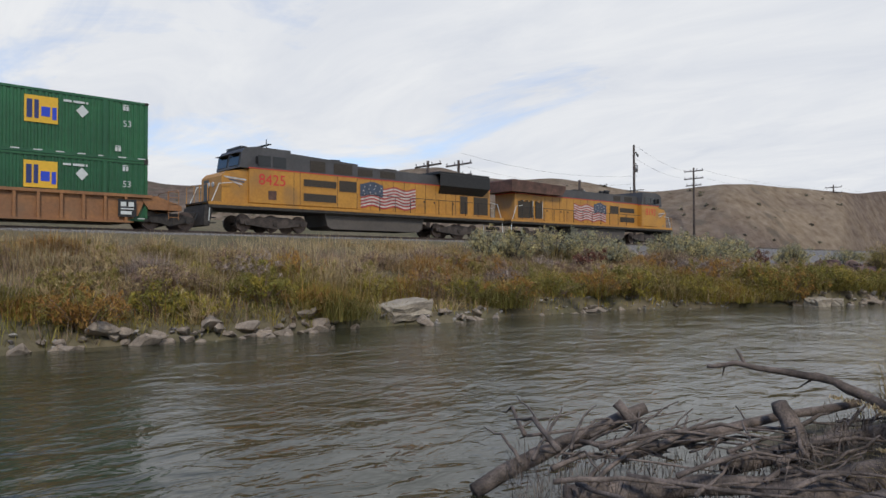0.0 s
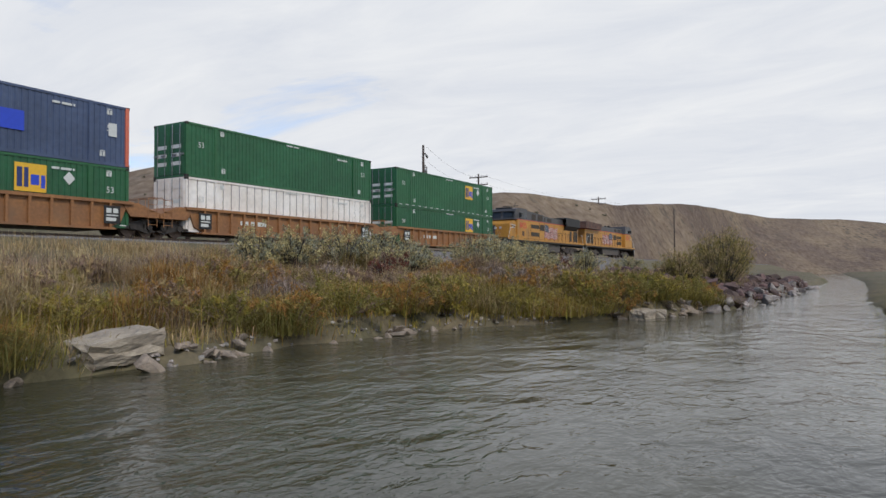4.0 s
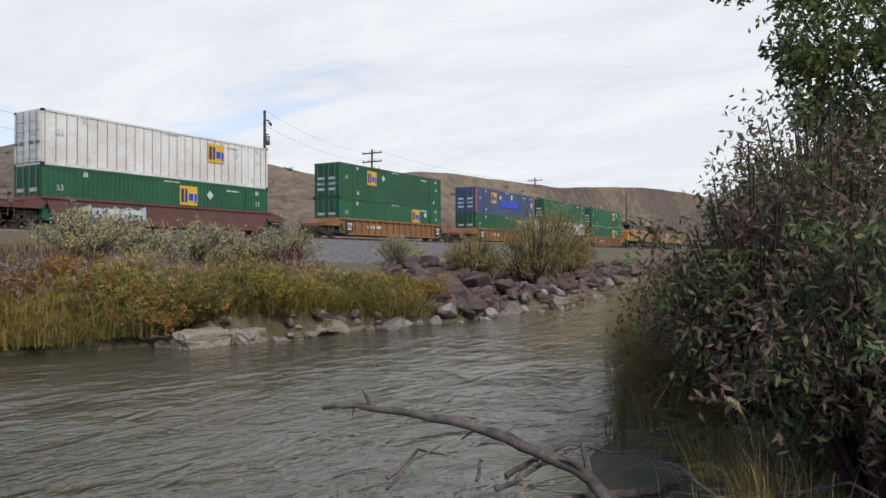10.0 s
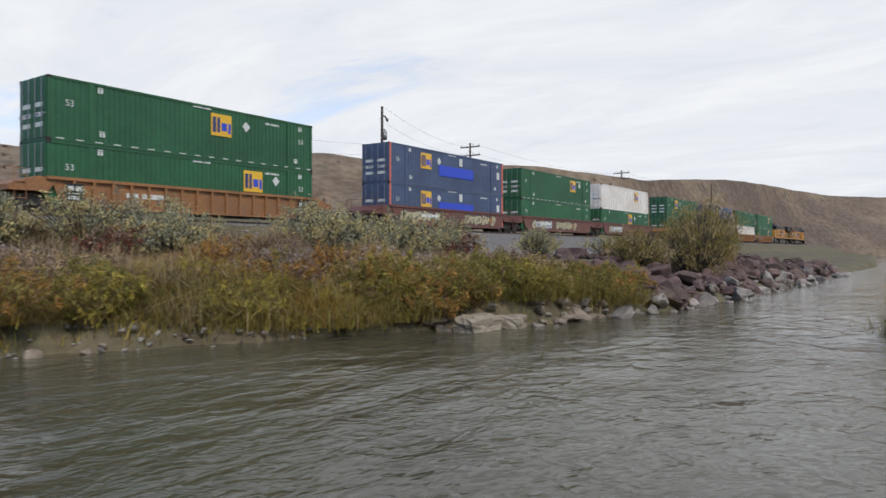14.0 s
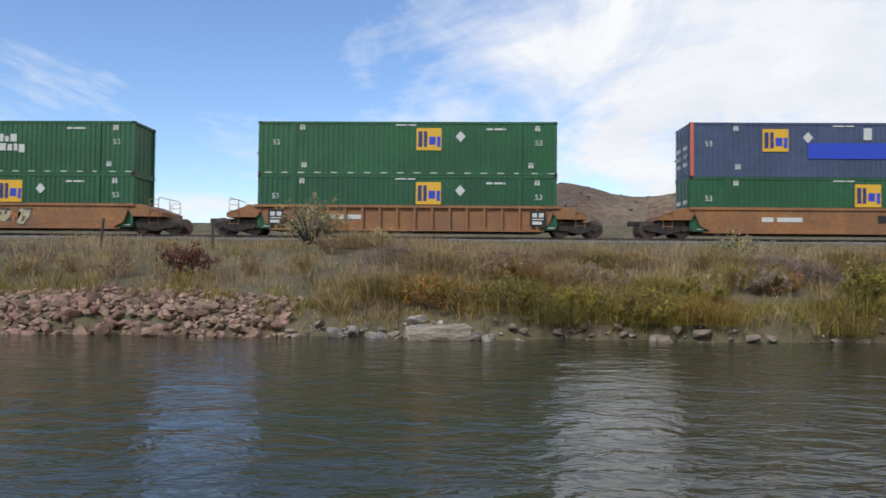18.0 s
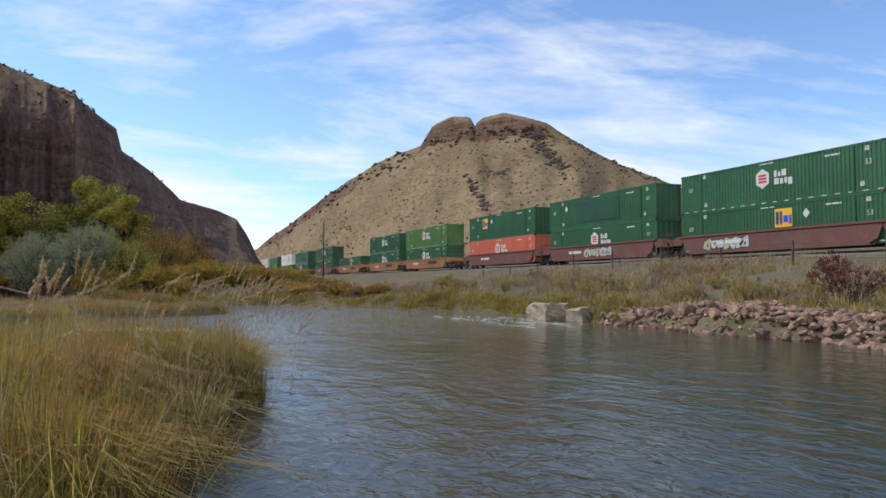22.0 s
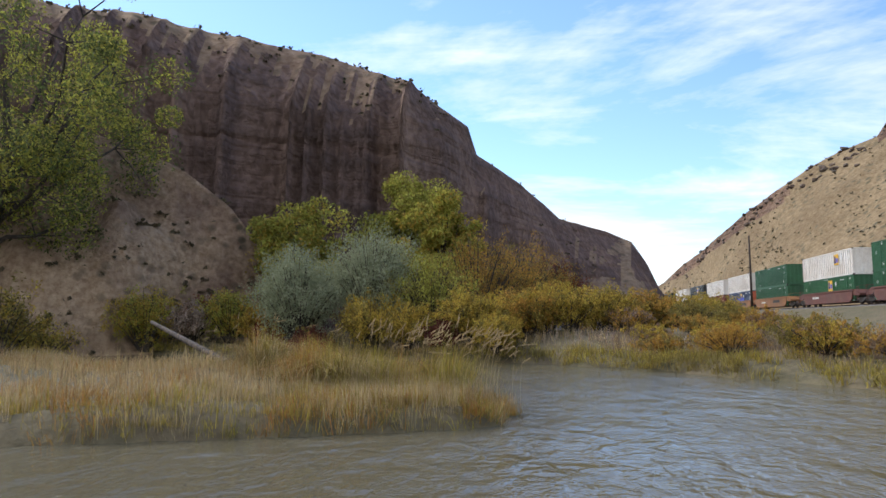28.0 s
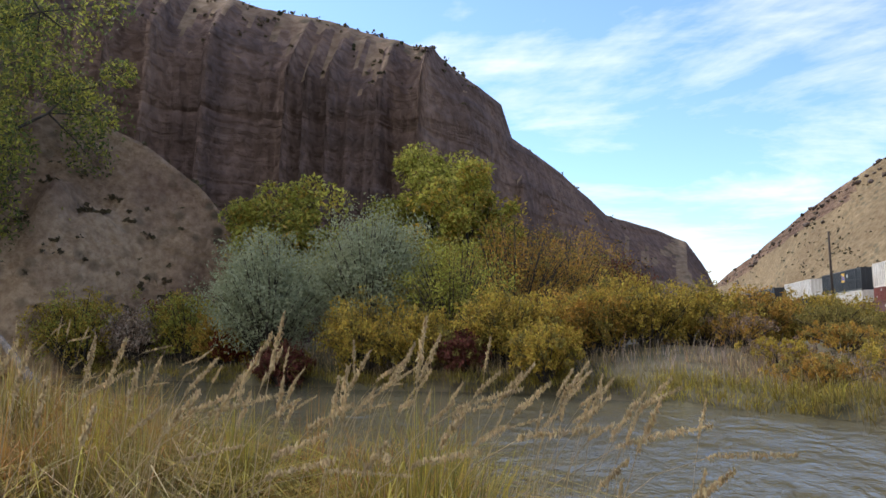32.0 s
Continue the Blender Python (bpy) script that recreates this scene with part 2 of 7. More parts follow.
# ---- mesh helpers ----
class Mesh:
    """Gathers boxes, tubes and sheets into one mesh."""

    def __init__(self):
        self.v, self.f, self.mi = [], [], []

    def add(self, verts, faces, mi=0):
        k = len(self.v)
        self.v.extend(tuple(p) for p in verts)
        self.f.extend(tuple(i + k for i in f) for f in faces)
        self.mi.extend([mi] * len(faces))
        return self

    def box(self, x0, x1, y0, y1, z0, z1, bev=0.0, mi=0):
        if not bev:
            vs = [(x, y, z) for x in (x0, x1) for y in (y0, y1) for z in (z0, z1)]
            return self.add(vs, [(0, 1, 3, 2), (4, 6, 7, 5), (0, 4, 5, 1), (2, 3, 7, 6), (0, 2, 6, 4), (1, 5, 7, 3)], mi)
        bm = bmesh.new()
        bmesh.ops.create_cube(bm, size=1.0)
        for p in bm.verts:
            p.co = Vector(((x0 + x1) / 2 + p.co.x * (x1 - x0), (y0 + y1) / 2 + p.co.y * (y1 - y0), (z0 + z1) / 2 + p.co.z * (z1 - z0)))
        bmesh.ops.bevel(bm, geom=bm.edges[:], offset=bev, segments=1, affect="EDGES")
        bm.verts.index_update()
        self.add([p.co for p in bm.verts], [[q.index for q in f.verts] for f in bm.faces], mi)
        bm.free()
        return self

    def prism(self, outline, y0, y1, mi=0):
        """An outline of (x, z) points pushed from y0 to y1."""
        n = len(outline)
        vs = [(x, y0, z) for x, z in outline] + [(x, y1, z) for x, z in outline]
        fs = [tuple(range(n)), tuple(range(2 * n - 1, n - 1, -1))] + [(i, i + n, (i + 1) % n + n, (i + 1) % n) for i in range(n)]
        return self.add(vs, fs, mi)

    def tube(self, path, radii, sides=8, mi=0, cap=True):
        path = [Vector(p) for p in path]
        if isinstance(radii, (int, float)):
            radii = [radii] * len(path)
        vs, fs, n = [], [], len(path)
        side = None
        for i, p in enumerate(path):
            d = (path[min(i + 1, n - 1)] - path[max(i - 1, 0)]).normalized()
            if side is None:
                side = d.orthogonal().normalized()
            side = (side - d * side.dot(d)).normalized()
            o = d.cross(side)
            for k in range(sides):
                a = 2 * math.pi * k / sides
                vs.append(p + (side * math.cos(a) + o * math.sin(a)) * radii[i])
        for i in range(n - 1):
            for k in range(sides):
                a, b = i * sides + k, i * sides + (k + 1) % sides
                fs.append((a, b, b + sides, a + sides))
        if cap:
            fs.append(tuple(range(sides - 1, -1, -1)))
            fs.append(tuple(range((n - 1) * sides, n * sides)))
        return self.add(vs, fs, mi)

    def disc(self, c, r, y0, y1, sides=16, mi=0):
        """A wheel-like drum with its axle along y."""
        return self.prism([(c[0] + r * math.cos(2 * math.pi * k / sides), c[1] + r * math.sin(2 * math.pi * k / sides)) for k in range(sides)], y0, y1, mi)

    def data(self, name, *mats, smooth=False):
        me = bpy.data.meshes.new(name)
        me.from_pydata(self.v, [], self.f)
        for m in mats:
            me.materials.append(m)
        if len(mats) > 1:
            me.polygons.foreach_set("material_index", self.mi)
        if smooth:
            me.polygons.foreach_set("use_smooth", [True] * len(me.polygons))
        me.update()
        return me


def part(name, mesh, mat, parent=None, label="", smooth=False):
    """Links a Mesh (or ready mesh data) as one object, under its thing where there is one."""
    data = mesh.data(name, *(mat if isinstance(mat, (list, tuple)) else (mat,)), smooth=smooth) if isinstance(mesh, Mesh) else mesh
    ob = new(name, data)
    ob.parent = parent
    return tagged(ob, label)


def quads(name, corners, mat, smooth=False):
    """Mesh data from an array of n x 4 x 3 corners, or n x 6 x 3 for bent blades of two faces; each a separate leaf."""
    c = np.asarray(corners, dtype=np.float32)
    n, k = len(c), (c.shape[1] if c.ndim == 3 else 4)
    v = np.arange(n * k, dtype=np.int32).reshape(n, k)
    f = v if k == 4 else np.stack([v[:, [0, 1, 4, 5]], v[:, [1, 2, 3, 4]]], 1).reshape(-1, 4)
    me = bpy.data.meshes.new(name)
    me.vertices.add(n * k)
    me.vertices.foreach_set("co", c.reshape(-1))
    me.loops.add(f.size)
    me.loops.foreach_set("vertex_index", f.reshape(-1))
    me.polygons.add(len(f))
    me.polygons.foreach_set("loop_start", np.arange(0, f.size, 4, dtype=np.int32))
    me.polygons.foreach_set("loop_total", np.full(len(f), 4, dtype=np.int32))
    me.materials.append(mat)
    me.update(calc_edges=True)
    return me


# ---- the ground ----
def curve(points):
    xs, ys = [p[0] for p in points], [p[1] for p in points]
    return lambda x: np.interp(x, xs, ys)


far_shore = curve([(-420, -300), (-130, -75), (-100, -46), (-90, -38), (-80, -29), (-75, -22.5), (-72.5, -13), (-70, -5), (-68, 4), (-62, 11), (-54, 16), (-42, 19.3), (-30, 20.2),
                   (38, 20.2), (44, 18.0), (48.8, 15.2), (54, 13.6), (61, 12.6), (80, 12.4), (140, 12), (420, 30)])
near_shore = curve([(-420, -340), (-130, -110), (-100, -62), (-84, -42), (-70, -28), (-62, -20), (-57.5, -12), (-54.6, -5.5), (-52.7, -1.5), (-51.5, 1.5), (-50.2, 3.8), (-48.5, 5.1), (-46.5, 4.6), (-45, 2.0), (-43, -3.5), (-40.5, -8.4), (-31, -9.2), (-23, -7.6), (-18.2, -3.4), (-16.4, 0.4),
                    (-15.1, 2.0), (-11.1, 1.6), (-6.1, -0.4), (-1.1, -1.15), (1.9, -2.45), (8, -4), (13, -2.5), (16, 0.5), (18.5, 4.6), (22, 5.6), (25, 4.4), (28, -1), (33.8, -4.8), (37.8, -1.8),
                    (40.8, 2.1), (44.8, 3.9), (51, 5.2), (59, 6.6), (70, 7), (140, 7), (420, 18)])
TRACK_Y, RAIL_Z, EYE_Z = 38.9, 3.75, 2.0


def ground(x, y):
    """Height of the land above the river, for numbers or arrays."""
    x, y = np.asarray(x, float), np.asarray(y, float)
    wob = 0.5 * np.sin(x * 0.9) + 0.35 * np.sin(x * 2.3 + 1.3)
    df = (y - far_shore(x)) + wob * 0.5
    far = np.interp(df, [-3, -0.3, 0.0, 0.3, 1.5, 5, 10, 13.5], [-1.2, -0.4, -0.05, 0.42, 0.8, 1.5, 2.6, 3.1])
    left = np.clip((-x - 42) / 25, 0, 1)
    far = far * (1 - left) + left * np.interp(df, [-3, -0.3, 0.0, 0.5, 1.5, 8, 25], [-1.2, -0.4, -0.05, 0.3, 0.5, 0.9, 1.6])
    low = np.minimum(1 - 0.28 * np.clip((x + 2) / 10, 0, 1), 1 - 0.5 * np.clip((x - 44) / 12, 0, 1))
    far = np.where(far > 0.3, 0.3 + (far - 0.3) * low, far)
    dn = (near_shore(x) - y) + wob * 0.4
    near = np.interp(dn, [-3, -0.3, 0, 0.6, 2, 6, 30, 120], [-1.2, -0.4, -0.05, 0.25, 0.45, 0.6, 1.2, 3])
    z = np.maximum(far, near)
    bumps = 0.12 * np.sin(x * 0.55 + y * 0.3) + 0.1 * np.sin(y * 0.8 - x * 0.21)
    z = z + np.where(z > 0.3, bumps, 0)
    z = np.where(y > TRACK_Y + 6, np.maximum(z, np.interp(y, [TRACK_Y + 6, 54, 130], [1.8, 5.4, 7.0]) * np.clip((110 - x) / 40, 0, 1)), z)
    d = np.abs(y - TRACK_Y)
    bed = np.interp(d, [1.75, 4.6, 6.5], [RAIL_Z - 0.22, 2.6, 1.8])
    return np.where(d < 6.5, np.maximum(bed, np.where(d < 1.75, RAIL_Z - 0.22, z)), z)


def axis(*spans):
    out = []
    for a, b, s in spans:
        out.extend(np.arange(a, b, s).tolist())
    return np.array(out + [spans[-1][1]])


def sheet(name, xs, ys, height, mat, smooth=True):
    X, Y = np.meshgrid(xs, ys, indexing="ij")
    Z = height(X, Y)
    nx, ny = len(xs), len(ys)
    v = np.stack([X, Y, Z], -1).reshape(-1, 3)
    i = np.arange(nx * ny).reshape(nx, ny)
    f = np.stack([i[:-1, :-1], i[1:, :-1], i[1:, 1:], i[:-1, 1:]], -1).reshape(-1, 4)
    me = bpy.data.meshes.new(name)
    me.vertices.add(len(v))
    me.vertices.foreach_set("co", v.reshape(-1).astype(np.float32))
    me.loops.add(f.size)
    me.loops.foreach_set("vertex_index", f.reshape(-1).astype(np.int32))
    me.polygons.add(len(f))
    me.polygons.foreach_set("loop_start", np.arange(0, f.size, 4, dtype=np.int32))
    me.polygons.foreach_set("loop_total", np.full(len(f), 4, dtype=np.int32))
    me.polygons.foreach_set("use_smooth", [smooth] * len(f))
    for m in (mat if isinstance(mat, list) else [mat]):
        me.materials.append(m)
    me.update(calc_edges=True)
    return new(name, me), X, Y, Z


xs = axis((-2500, -420, 130), (-420, -120, 10), (-120, -60, 2), (-60, 90, 0.6), (90, 160, 2), (160, 420, 10), (420, 2500, 130))
ys = axis((-2500, -120, 170), (-120, -40, 5), (-40, -10, 1.5), (-10, 46, 0.5), (46, 120, 4), (120, 420, 25), (420, 2500, 130))
land, *_ = sheet("ground", xs, ys, ground, M_EARTH)
tagged(land, "dry brown earth of the river banks and valley floor", "ground", kind="structure")

wxs, wys = axis((-2500, -400, 300), (-400, 400, 20), (400, 2500, 300)), axis((-2500, -400, 300), (-400, 400, 20), (400, 2500, 300))
river, *_ = sheet("water", wxs, wys, lambda X, Y: np.zeros_like(X), M_WATER)
tagged(river, "dark green rippled river water reflecting the sky", "river", kind="structure")

# ---- the railway ----
def make_track():
    bed = Mesh()
    prof = [(-2.9, 2.55), (-1.8, RAIL_Z - 0.17), (1.8, RAIL_Z - 0.17), (2.9, 2.55)]
    rng = random.Random(4)
    xsb = [-420 + 1.5 * i for i in range(560)]
    vs = [(x, TRACK_Y + a + (rng.uniform(-0.12, 0.12) if k in (0, 3) else rng.uniform(-0.05, 0.05)), z + rng.uniform(-0.02, 0.03)) for x in xsb for k, (a, z) in enumerate(prof)]
    fs = [(i * 4 + k, i * 4 + k + 1, i * 4 + k + 5, i * 4 + k + 4) for i in range(len(xsb) - 1) for k in range(3)]
    bed.add(vs, fs)
    road = part("ballast_bed", bed, M_BALLAST)
    tagged(road, "grey crushed-stone ballast bed under the railway track", "ballast", kind="structure")
    for side in (-0.76, 0.76):
        r = Mesh()
        y = TRACK_Y + side
        r.box(-420, 420, y - 0.037, y + 0.037, RAIL_Z - 0.05, RAIL_Z)
        r.box(-420, 420, y - 0.012, y + 0.012, RAIL_Z - 0.14, RAIL_Z - 0.05)
        r.box(-420, 420, y - 0.07, y + 0.07, RAIL_Z - 0.17, RAIL_Z - 0.14)
        tagged(part("rail", r, M_STEEL), "worn brown steel rail of the track", "rail", group="track rails")
    tie = Mesh().box(-0.12, 0.12, -1.3, 1.3, -0.2, 0.0, 0.015).data("sleeper", M_SLEEPER)
    for i in range(280):
        s = new("sleeper", tie)
        s.parent = road
        s.location = (-70 + i * 0.6, TRACK_Y, RAIL_Z - 0.14 + 0.01 * math.sin(i * 1.7))


make_track()

CON_L, CON_W, CON_H = 16.15, 2.59, 2.9
PAINT = {
    "green": material("green_container_paint", (0.02, 0.108, 0.042), 0.5, scale=0.5, vary=0.16, per_object=0.12),
    "darkgreen": material("dark_green_paint", (0.012, 0.07, 0.035), 0.5, scale=0.5, vary=0.18),
    "lime": material("lime_green_paint", (0.085, 0.2, 0.045), 0.5, scale=0.5, vary=0.15),
    "blue": material("faded_blue_paint", (0.062, 0.09, 0.165), 0.5, scale=0.5, vary=0.16),
    "white": material("dirty_white_paint", (0.8, 0.77, 0.72), 0.55, scale=0.6, vary=0.1, second=(0.66, 0.6, 0.53)),
    "orange": material("orange_red_paint", (0.6, 0.15, 0.085), 0.5, scale=0.5, vary=0.15, second=(0.52, 0.12, 0.07)),
    "black": material("dark_navy_paint", (0.018, 0.022, 0.03), 0.45, scale=0.5, vary=0.2),
    "rust": material("rust_red_paint", (0.23, 0.06, 0.045), 0.6, scale=0.5, vary=0.2),
}
M_CARORANGE = material("orange_car_paint", (0.31, 0.14, 0.048), 0.6, scale=0.8, vary=0.28, second=(0.2, 0.095, 0.045), dirt=0.8)
M_CARBROWN = material("brown_car_paint", (0.15, 0.055, 0.042), 0.65, scale=0.8, vary=0.3, second=(0.1, 0.045, 0.038), dirt=0.7)
M_UNDER = material("grimy_running_gear", (0.05, 0.042, 0.036), 0.8, scale=4, vary=0.4)
M_GALV = material("galvanised_bar", (0.3, 0.3, 0.3), 0.45, 0.6)
M_YELLOW = material("logo_yellow", (0.72, 0.42, 0.03), 0.5, vary=0.06)
M_NAVY = material("logo_navy", (0.02, 0.035, 0.14), 0.5, vary=0.06)
M_BRIGHTBLUE = material("logo_bright_blue", (0.02, 0.06, 0.5), 0.5, vary=0.06)
M_WHITE = material("marking_white", (0.58, 0.6, 0.57), 0.5, vary=0.06)
M_RED = material("logo_red", (0.55, 0.03, 0.03), 0.5, vary=0.06)
M_BLACK = material("rubber_black", (0.02, 0.02, 0.02), 0.6)
M_TEAL = material("graffiti_teal", (0.1, 0.5, 0.38), 0.5, vary=0.2)
M_SILVER = material("graffiti_silver", (0.55, 0.56, 0.58), 0.5, vary=0.25)
M_CREAM = material("graffiti_cream", (0.5, 0.45, 0.28), 0.5, vary=0.25)


def text_mesh(words, size, mat, depth=0.004):
    cu = bpy.data.curves.new("letters", "FONT")
    cu.body, cu.size, cu.extrude, cu.align_x, cu.align_y = words, size, depth, "CENTER", "CENTER"
    ob = bpy.data.objects.new("letters", cu)
    scene.collection.objects.link(ob)
    me = bpy.data.meshes.new_from_object(ob.evaluated_get(bpy.context.evaluated_depsgraph_get()))
    bpy.data.objects.remove(ob)
    me.materials.clear()
    me.materials.append(mat)
    return me


def on_side(name, me, x, z, parent, side=-1, y=None, scale=1.0):
    """Stands a flat mesh (letters, drawn in xy) on a side wall, readable from outside."""
    ob = new(name, me)
    ob.parent = parent
    yy = (CON_W / 2 + 0.012) if y is None else y
    ob.matrix_basis = pose(x, side * yy, z, 90, 0, 0 if side < 0 else 180) @ Matrix.Scale(scale, 4)
    return ob


TEXT53 = text_mesh("53", 0.42, M_WHITE)


def corrugated(mat):
    """The sheet-metal skin of a container: ribbed sides and front, and a roof."""
    m = Mesh()
    hl, hw = CON_L / 2 - 0.12, CON_W / 2
    n = 58
    xs_, d = [], []
    step = 2 * hl / n
    for i in range(n):
        a = -hl + i * step
        for fr, dep in ((0.0, 0.0), (0.42, 0.0), (0.5, 0.035), (0.92, 0.035)):
            xs_.append(a + fr * step)
            d.append(dep)
    xs_.append(hl)
    d.append(0.0)
    for s in (-1,):
        vs = []
        for x, e in zip(xs_, d):
            vs += [(x, s * (hw - 0.02 - e), 0.14), (x, s * (hw - 0.02 - e), CON_H - 0.1)]
        m.add(vs, [(2 * i, 2 * i + 2, 2 * i + 3, 2 * i + 1) for i in range(len(xs_) - 1)])
    return m.data("side_wall", mat)


def shell(mat):
    """Roof, floor and ribbed front wall of a container."""
    hl, hw = CON_L / 2 - 0.12, CON_W / 2
    front = Mesh()
    vs = []
    for k in range(19):
        y = -hw + 0.1 + k * (CON_W - 0.2) / 18
        e = 0.05 if (k // 2) % 2 else 0.0
        vs += [(hl + e, y, 0.14), (hl + e, y, CON_H - 0.1)]
    front.add(vs, [(2 * i, 2 * i + 2, 2 * i + 3, 2 * i + 1) for i in range(18)])
    return (("roof", Mesh().box(-hl, hl, -hw + 0.02, hw - 0.02, CON_H - 0.1, CON_H - 0.02).data("roof", mat)),
            ("floor_pan", Mesh().box(-hl, hl, -hw + 0.05, hw - 0.05, 0.1, 0.16).data("floor_pan", mat)), ("front_wall", front.data("front_wall", mat)))


def panelled(mat):
    """A skin of wide flat panels with thin raised battens, folded from one sheet a side."""
    m = Mesh()
    hl, hw = CON_L / 2 - 0.12, CON_W / 2
    step = 2 * hl / 27
    for s in (-1,):
        vs = []
        for i in range(28):
            a = -hl + i * step
            for dx, e in ((0.0, 0.04), (0.0, 0.0), (0.06, 0.0), (0.06, 0.04)):
                x = min(a + dx, hl)
                vs += [(x, s * (hw - 0.005 - e), 0.14), (x, s * (hw - 0.005 - e), CON_H - 0.1)]
        m.add(vs, [(2 * i, 2 * i + 2, 2 * i + 3, 2 * i + 1) for i in range(len(vs) // 2 - 1)])
    return m.data("side_wall", mat)


SHELLS = {k: shell(v) for k, v in PAINT.items()}
M_JOINT = material("grey_panel_joint", (0.22, 0.2, 0.19), 0.6)
_m = Mesh()
for _i in range(28):
    _x = min(-CON_L / 2 + 0.12 + _i * (CON_L - 0.24) / 27, CON_L / 2 - 0.2)
    _m.box(_x + 0.01, _x + 0.05, -CON_W / 2 - 0.004, -CON_W / 2 + 0.02, 0.16, CON_H - 0.12)
JOINTS = _m.data("panel_battens", M_JOINT)
SKINS = {k: (panelled if k == "white" else corrugated)(v) for k, v in PAINT.items()}


def frame_mesh(mat):
    m = Mesh()
    hl, hw = CON_L / 2, CON_W / 2
    for s in (-1, 1):
        m.box(-hl, hl, min(s * hw, s * (hw - 0.08)), max(s * hw, s * (hw - 0.08)), 0.0, 0.15)
        m.box(-hl, hl, min(s * hw, s * (hw - 0.07)), max(s * hw, s * (hw - 0.07)), CON_H - 0.11, CON_H)
        for x in (-hl, hl - 0.14):
            m.box(x, x + 0.14, min(s * hw, s * (hw - 0.14)), max(s * hw, s * (hw - 0.14)), 0.0, CON_H)
        for x in (-6.1, 6.1):     # stacking posts at the 40-foot points
            m.box(x - 0.11, x + 0.11, min(s * (hw + 0.004), s * (hw - 0.06)), max(s * (hw + 0.004), s * (hw - 0.06)), 0.0, CON_H)
    for x in (-hl, hl - 0.1):
        m.box(x, x + 0.1, -hw, hw, 0.0, 0.15)
        m.box(x, x + 0.1, -hw, hw, CON_H - 0.12, CON_H)
    return m.data("frame", mat)


FRAMES = {k: frame_mesh(v) for k, v in PAINT.items()}
CASTING = Mesh().box(-0.09, 0.09, -0.08, 0.08, -0.005, 0.125).data("corner_casting", M_UNDER)


def door_mesh(mat):
    m = Mesh()
    m.box(-CON_L / 2 - 0.035, -CON_L / 2 + 0.02, 0.02, CON_W / 2 - 0.12, 0.16, CON_H - 0.13)
    for k in range(5):
        z = 0.3 + k * 0.5
        m.box(-CON_L / 2 - 0.05, -CON_L / 2 - 0.03, 0.08, CON_W / 2 - 0.18, z, z + 0.36)
    return m.data("door", mat)


DOORS = {k: door_mesh(v) for k, v in PAINT.items()}
_m = Mesh()
for _y in (0.3, 0.9):
    _m.tube([(-CON_L / 2 - 0.085, _y, 0.1), (-CON_L / 2 - 0.085, _y, CON_H - 0.08)], 0.02, 6)
    _m.box(-CON_L / 2 - 0.11, -CON_L / 2 - 0.05, _y - 0.05, _y + 0.3, 1.15, 1.22)
BARS = _m.data("locking_bar", M_GALV)
_m = Mesh()
for _k in range(3):
    _m.box(-CON_L / 2 - 0.06, -CON_L / 2 - 0.05, 0.2, 0.95, 0.62 + _k * 0.45, 0.82 + _k * 0.45)
DOORMARKS = _m.data("door_marking", M_WHITE)


def plate(w, h, mat, t=0.008):
    """A thin plate lying in xy, to be stood on a side."""
    return Mesh().box(-w / 2, w / 2, -h / 2, h / 2, -0.006, t, 0).data("plate", mat)


def bars(spec, mat, t=0.01):
    m = Mesh()
    for x0, x1, y0, y1 in spec:
        m.box(x0, x1, y0, y1, -0.004, t)
    return m.data("lettering_mark", mat)


LOGO_SQ = plate(1.35, 1.2, M_YELLOW)
LOGO_IN = bars([(-0.58, -0.36, -0.42, 0.42), (-0.28, -0.1, -0.42, 0.42)], M_NAVY, 0.012)
LOGO_IN2 = bars([(0.0, 0.36, -0.3, 0.14), (0.44, 0.62, -0.42, 0.14)], M_BRIGHTBLUE, 0.012)
HEXA = Mesh().add([(0.62 * math.sin(math.pi / 3 * k), 0.66 * math.cos(math.pi / 3 * k), z) for z in (-0.006, 0.008) for k in range(6)],
                  [(0, 1, 2, 3, 4, 5), (11, 10, 9, 8, 7, 6)] + [(k, k + 6, (k + 1) % 6 + 6, (k + 1) % 6) for k in range(6)]).data("hexagon", M_WHITE)
HEX_IN = bars([(-0.32, 0.32, 0.14, 0.28), (-0.32, 0.32, -0.07, 0.07), (-0.32, 0.32, -0.28, -0.14)], M_RED, 0.012)
HEX_TXT = bars([(0, 0.2, 0, 0.42), (0.3, 0.5, 0, 0.3), (0.6, 0.95, 0, 0.42), (0, 0.35, -0.5, -0.1), (0.45, 0.7, -0.5, -0.15), (0.8, 1.0, -0.5, -0.12), (1.08, 1.4, -0.6, -0.15)], M_WHITE)
DIAMOND = Mesh().add([(0.27, 0, -0.004), (0, 0.3, -0.004), (-0.27, 0, -0.004), (0, -0.3, -0.004), (0.27, 0, 0.008), (0, 0.3, 0.008), (-0.27, 0, 0.008), (0, -0.3, 0.008)],
                     [(4, 5, 6, 7), (3, 2, 1, 0), (0, 1, 5, 4), (1, 2, 6, 5), (2, 3, 7, 6), (3, 0, 4, 7)]).data("diamond", M_WHITE)
ID_BARS = bars([(0.0, 0.34, 0, 0.1), (0.42, 0.9, 0, 0.1), (0.96, 1.04, 0, 0.1)], M_WHITE)
SMALL_BARS = bars([(0, 0.11, 0, 0.2), (0.15, 0.26, 0, 0.2), (0, 0.26, 0.23, 0.27)], M_WHITE)
LOW_BARS = bars([(0, 0.6, 0, 0.07), (0.68, 1.1, 0, 0.07)], M_WHITE)
SQUARE = plate(0.42, 0.62, M_WHITE)
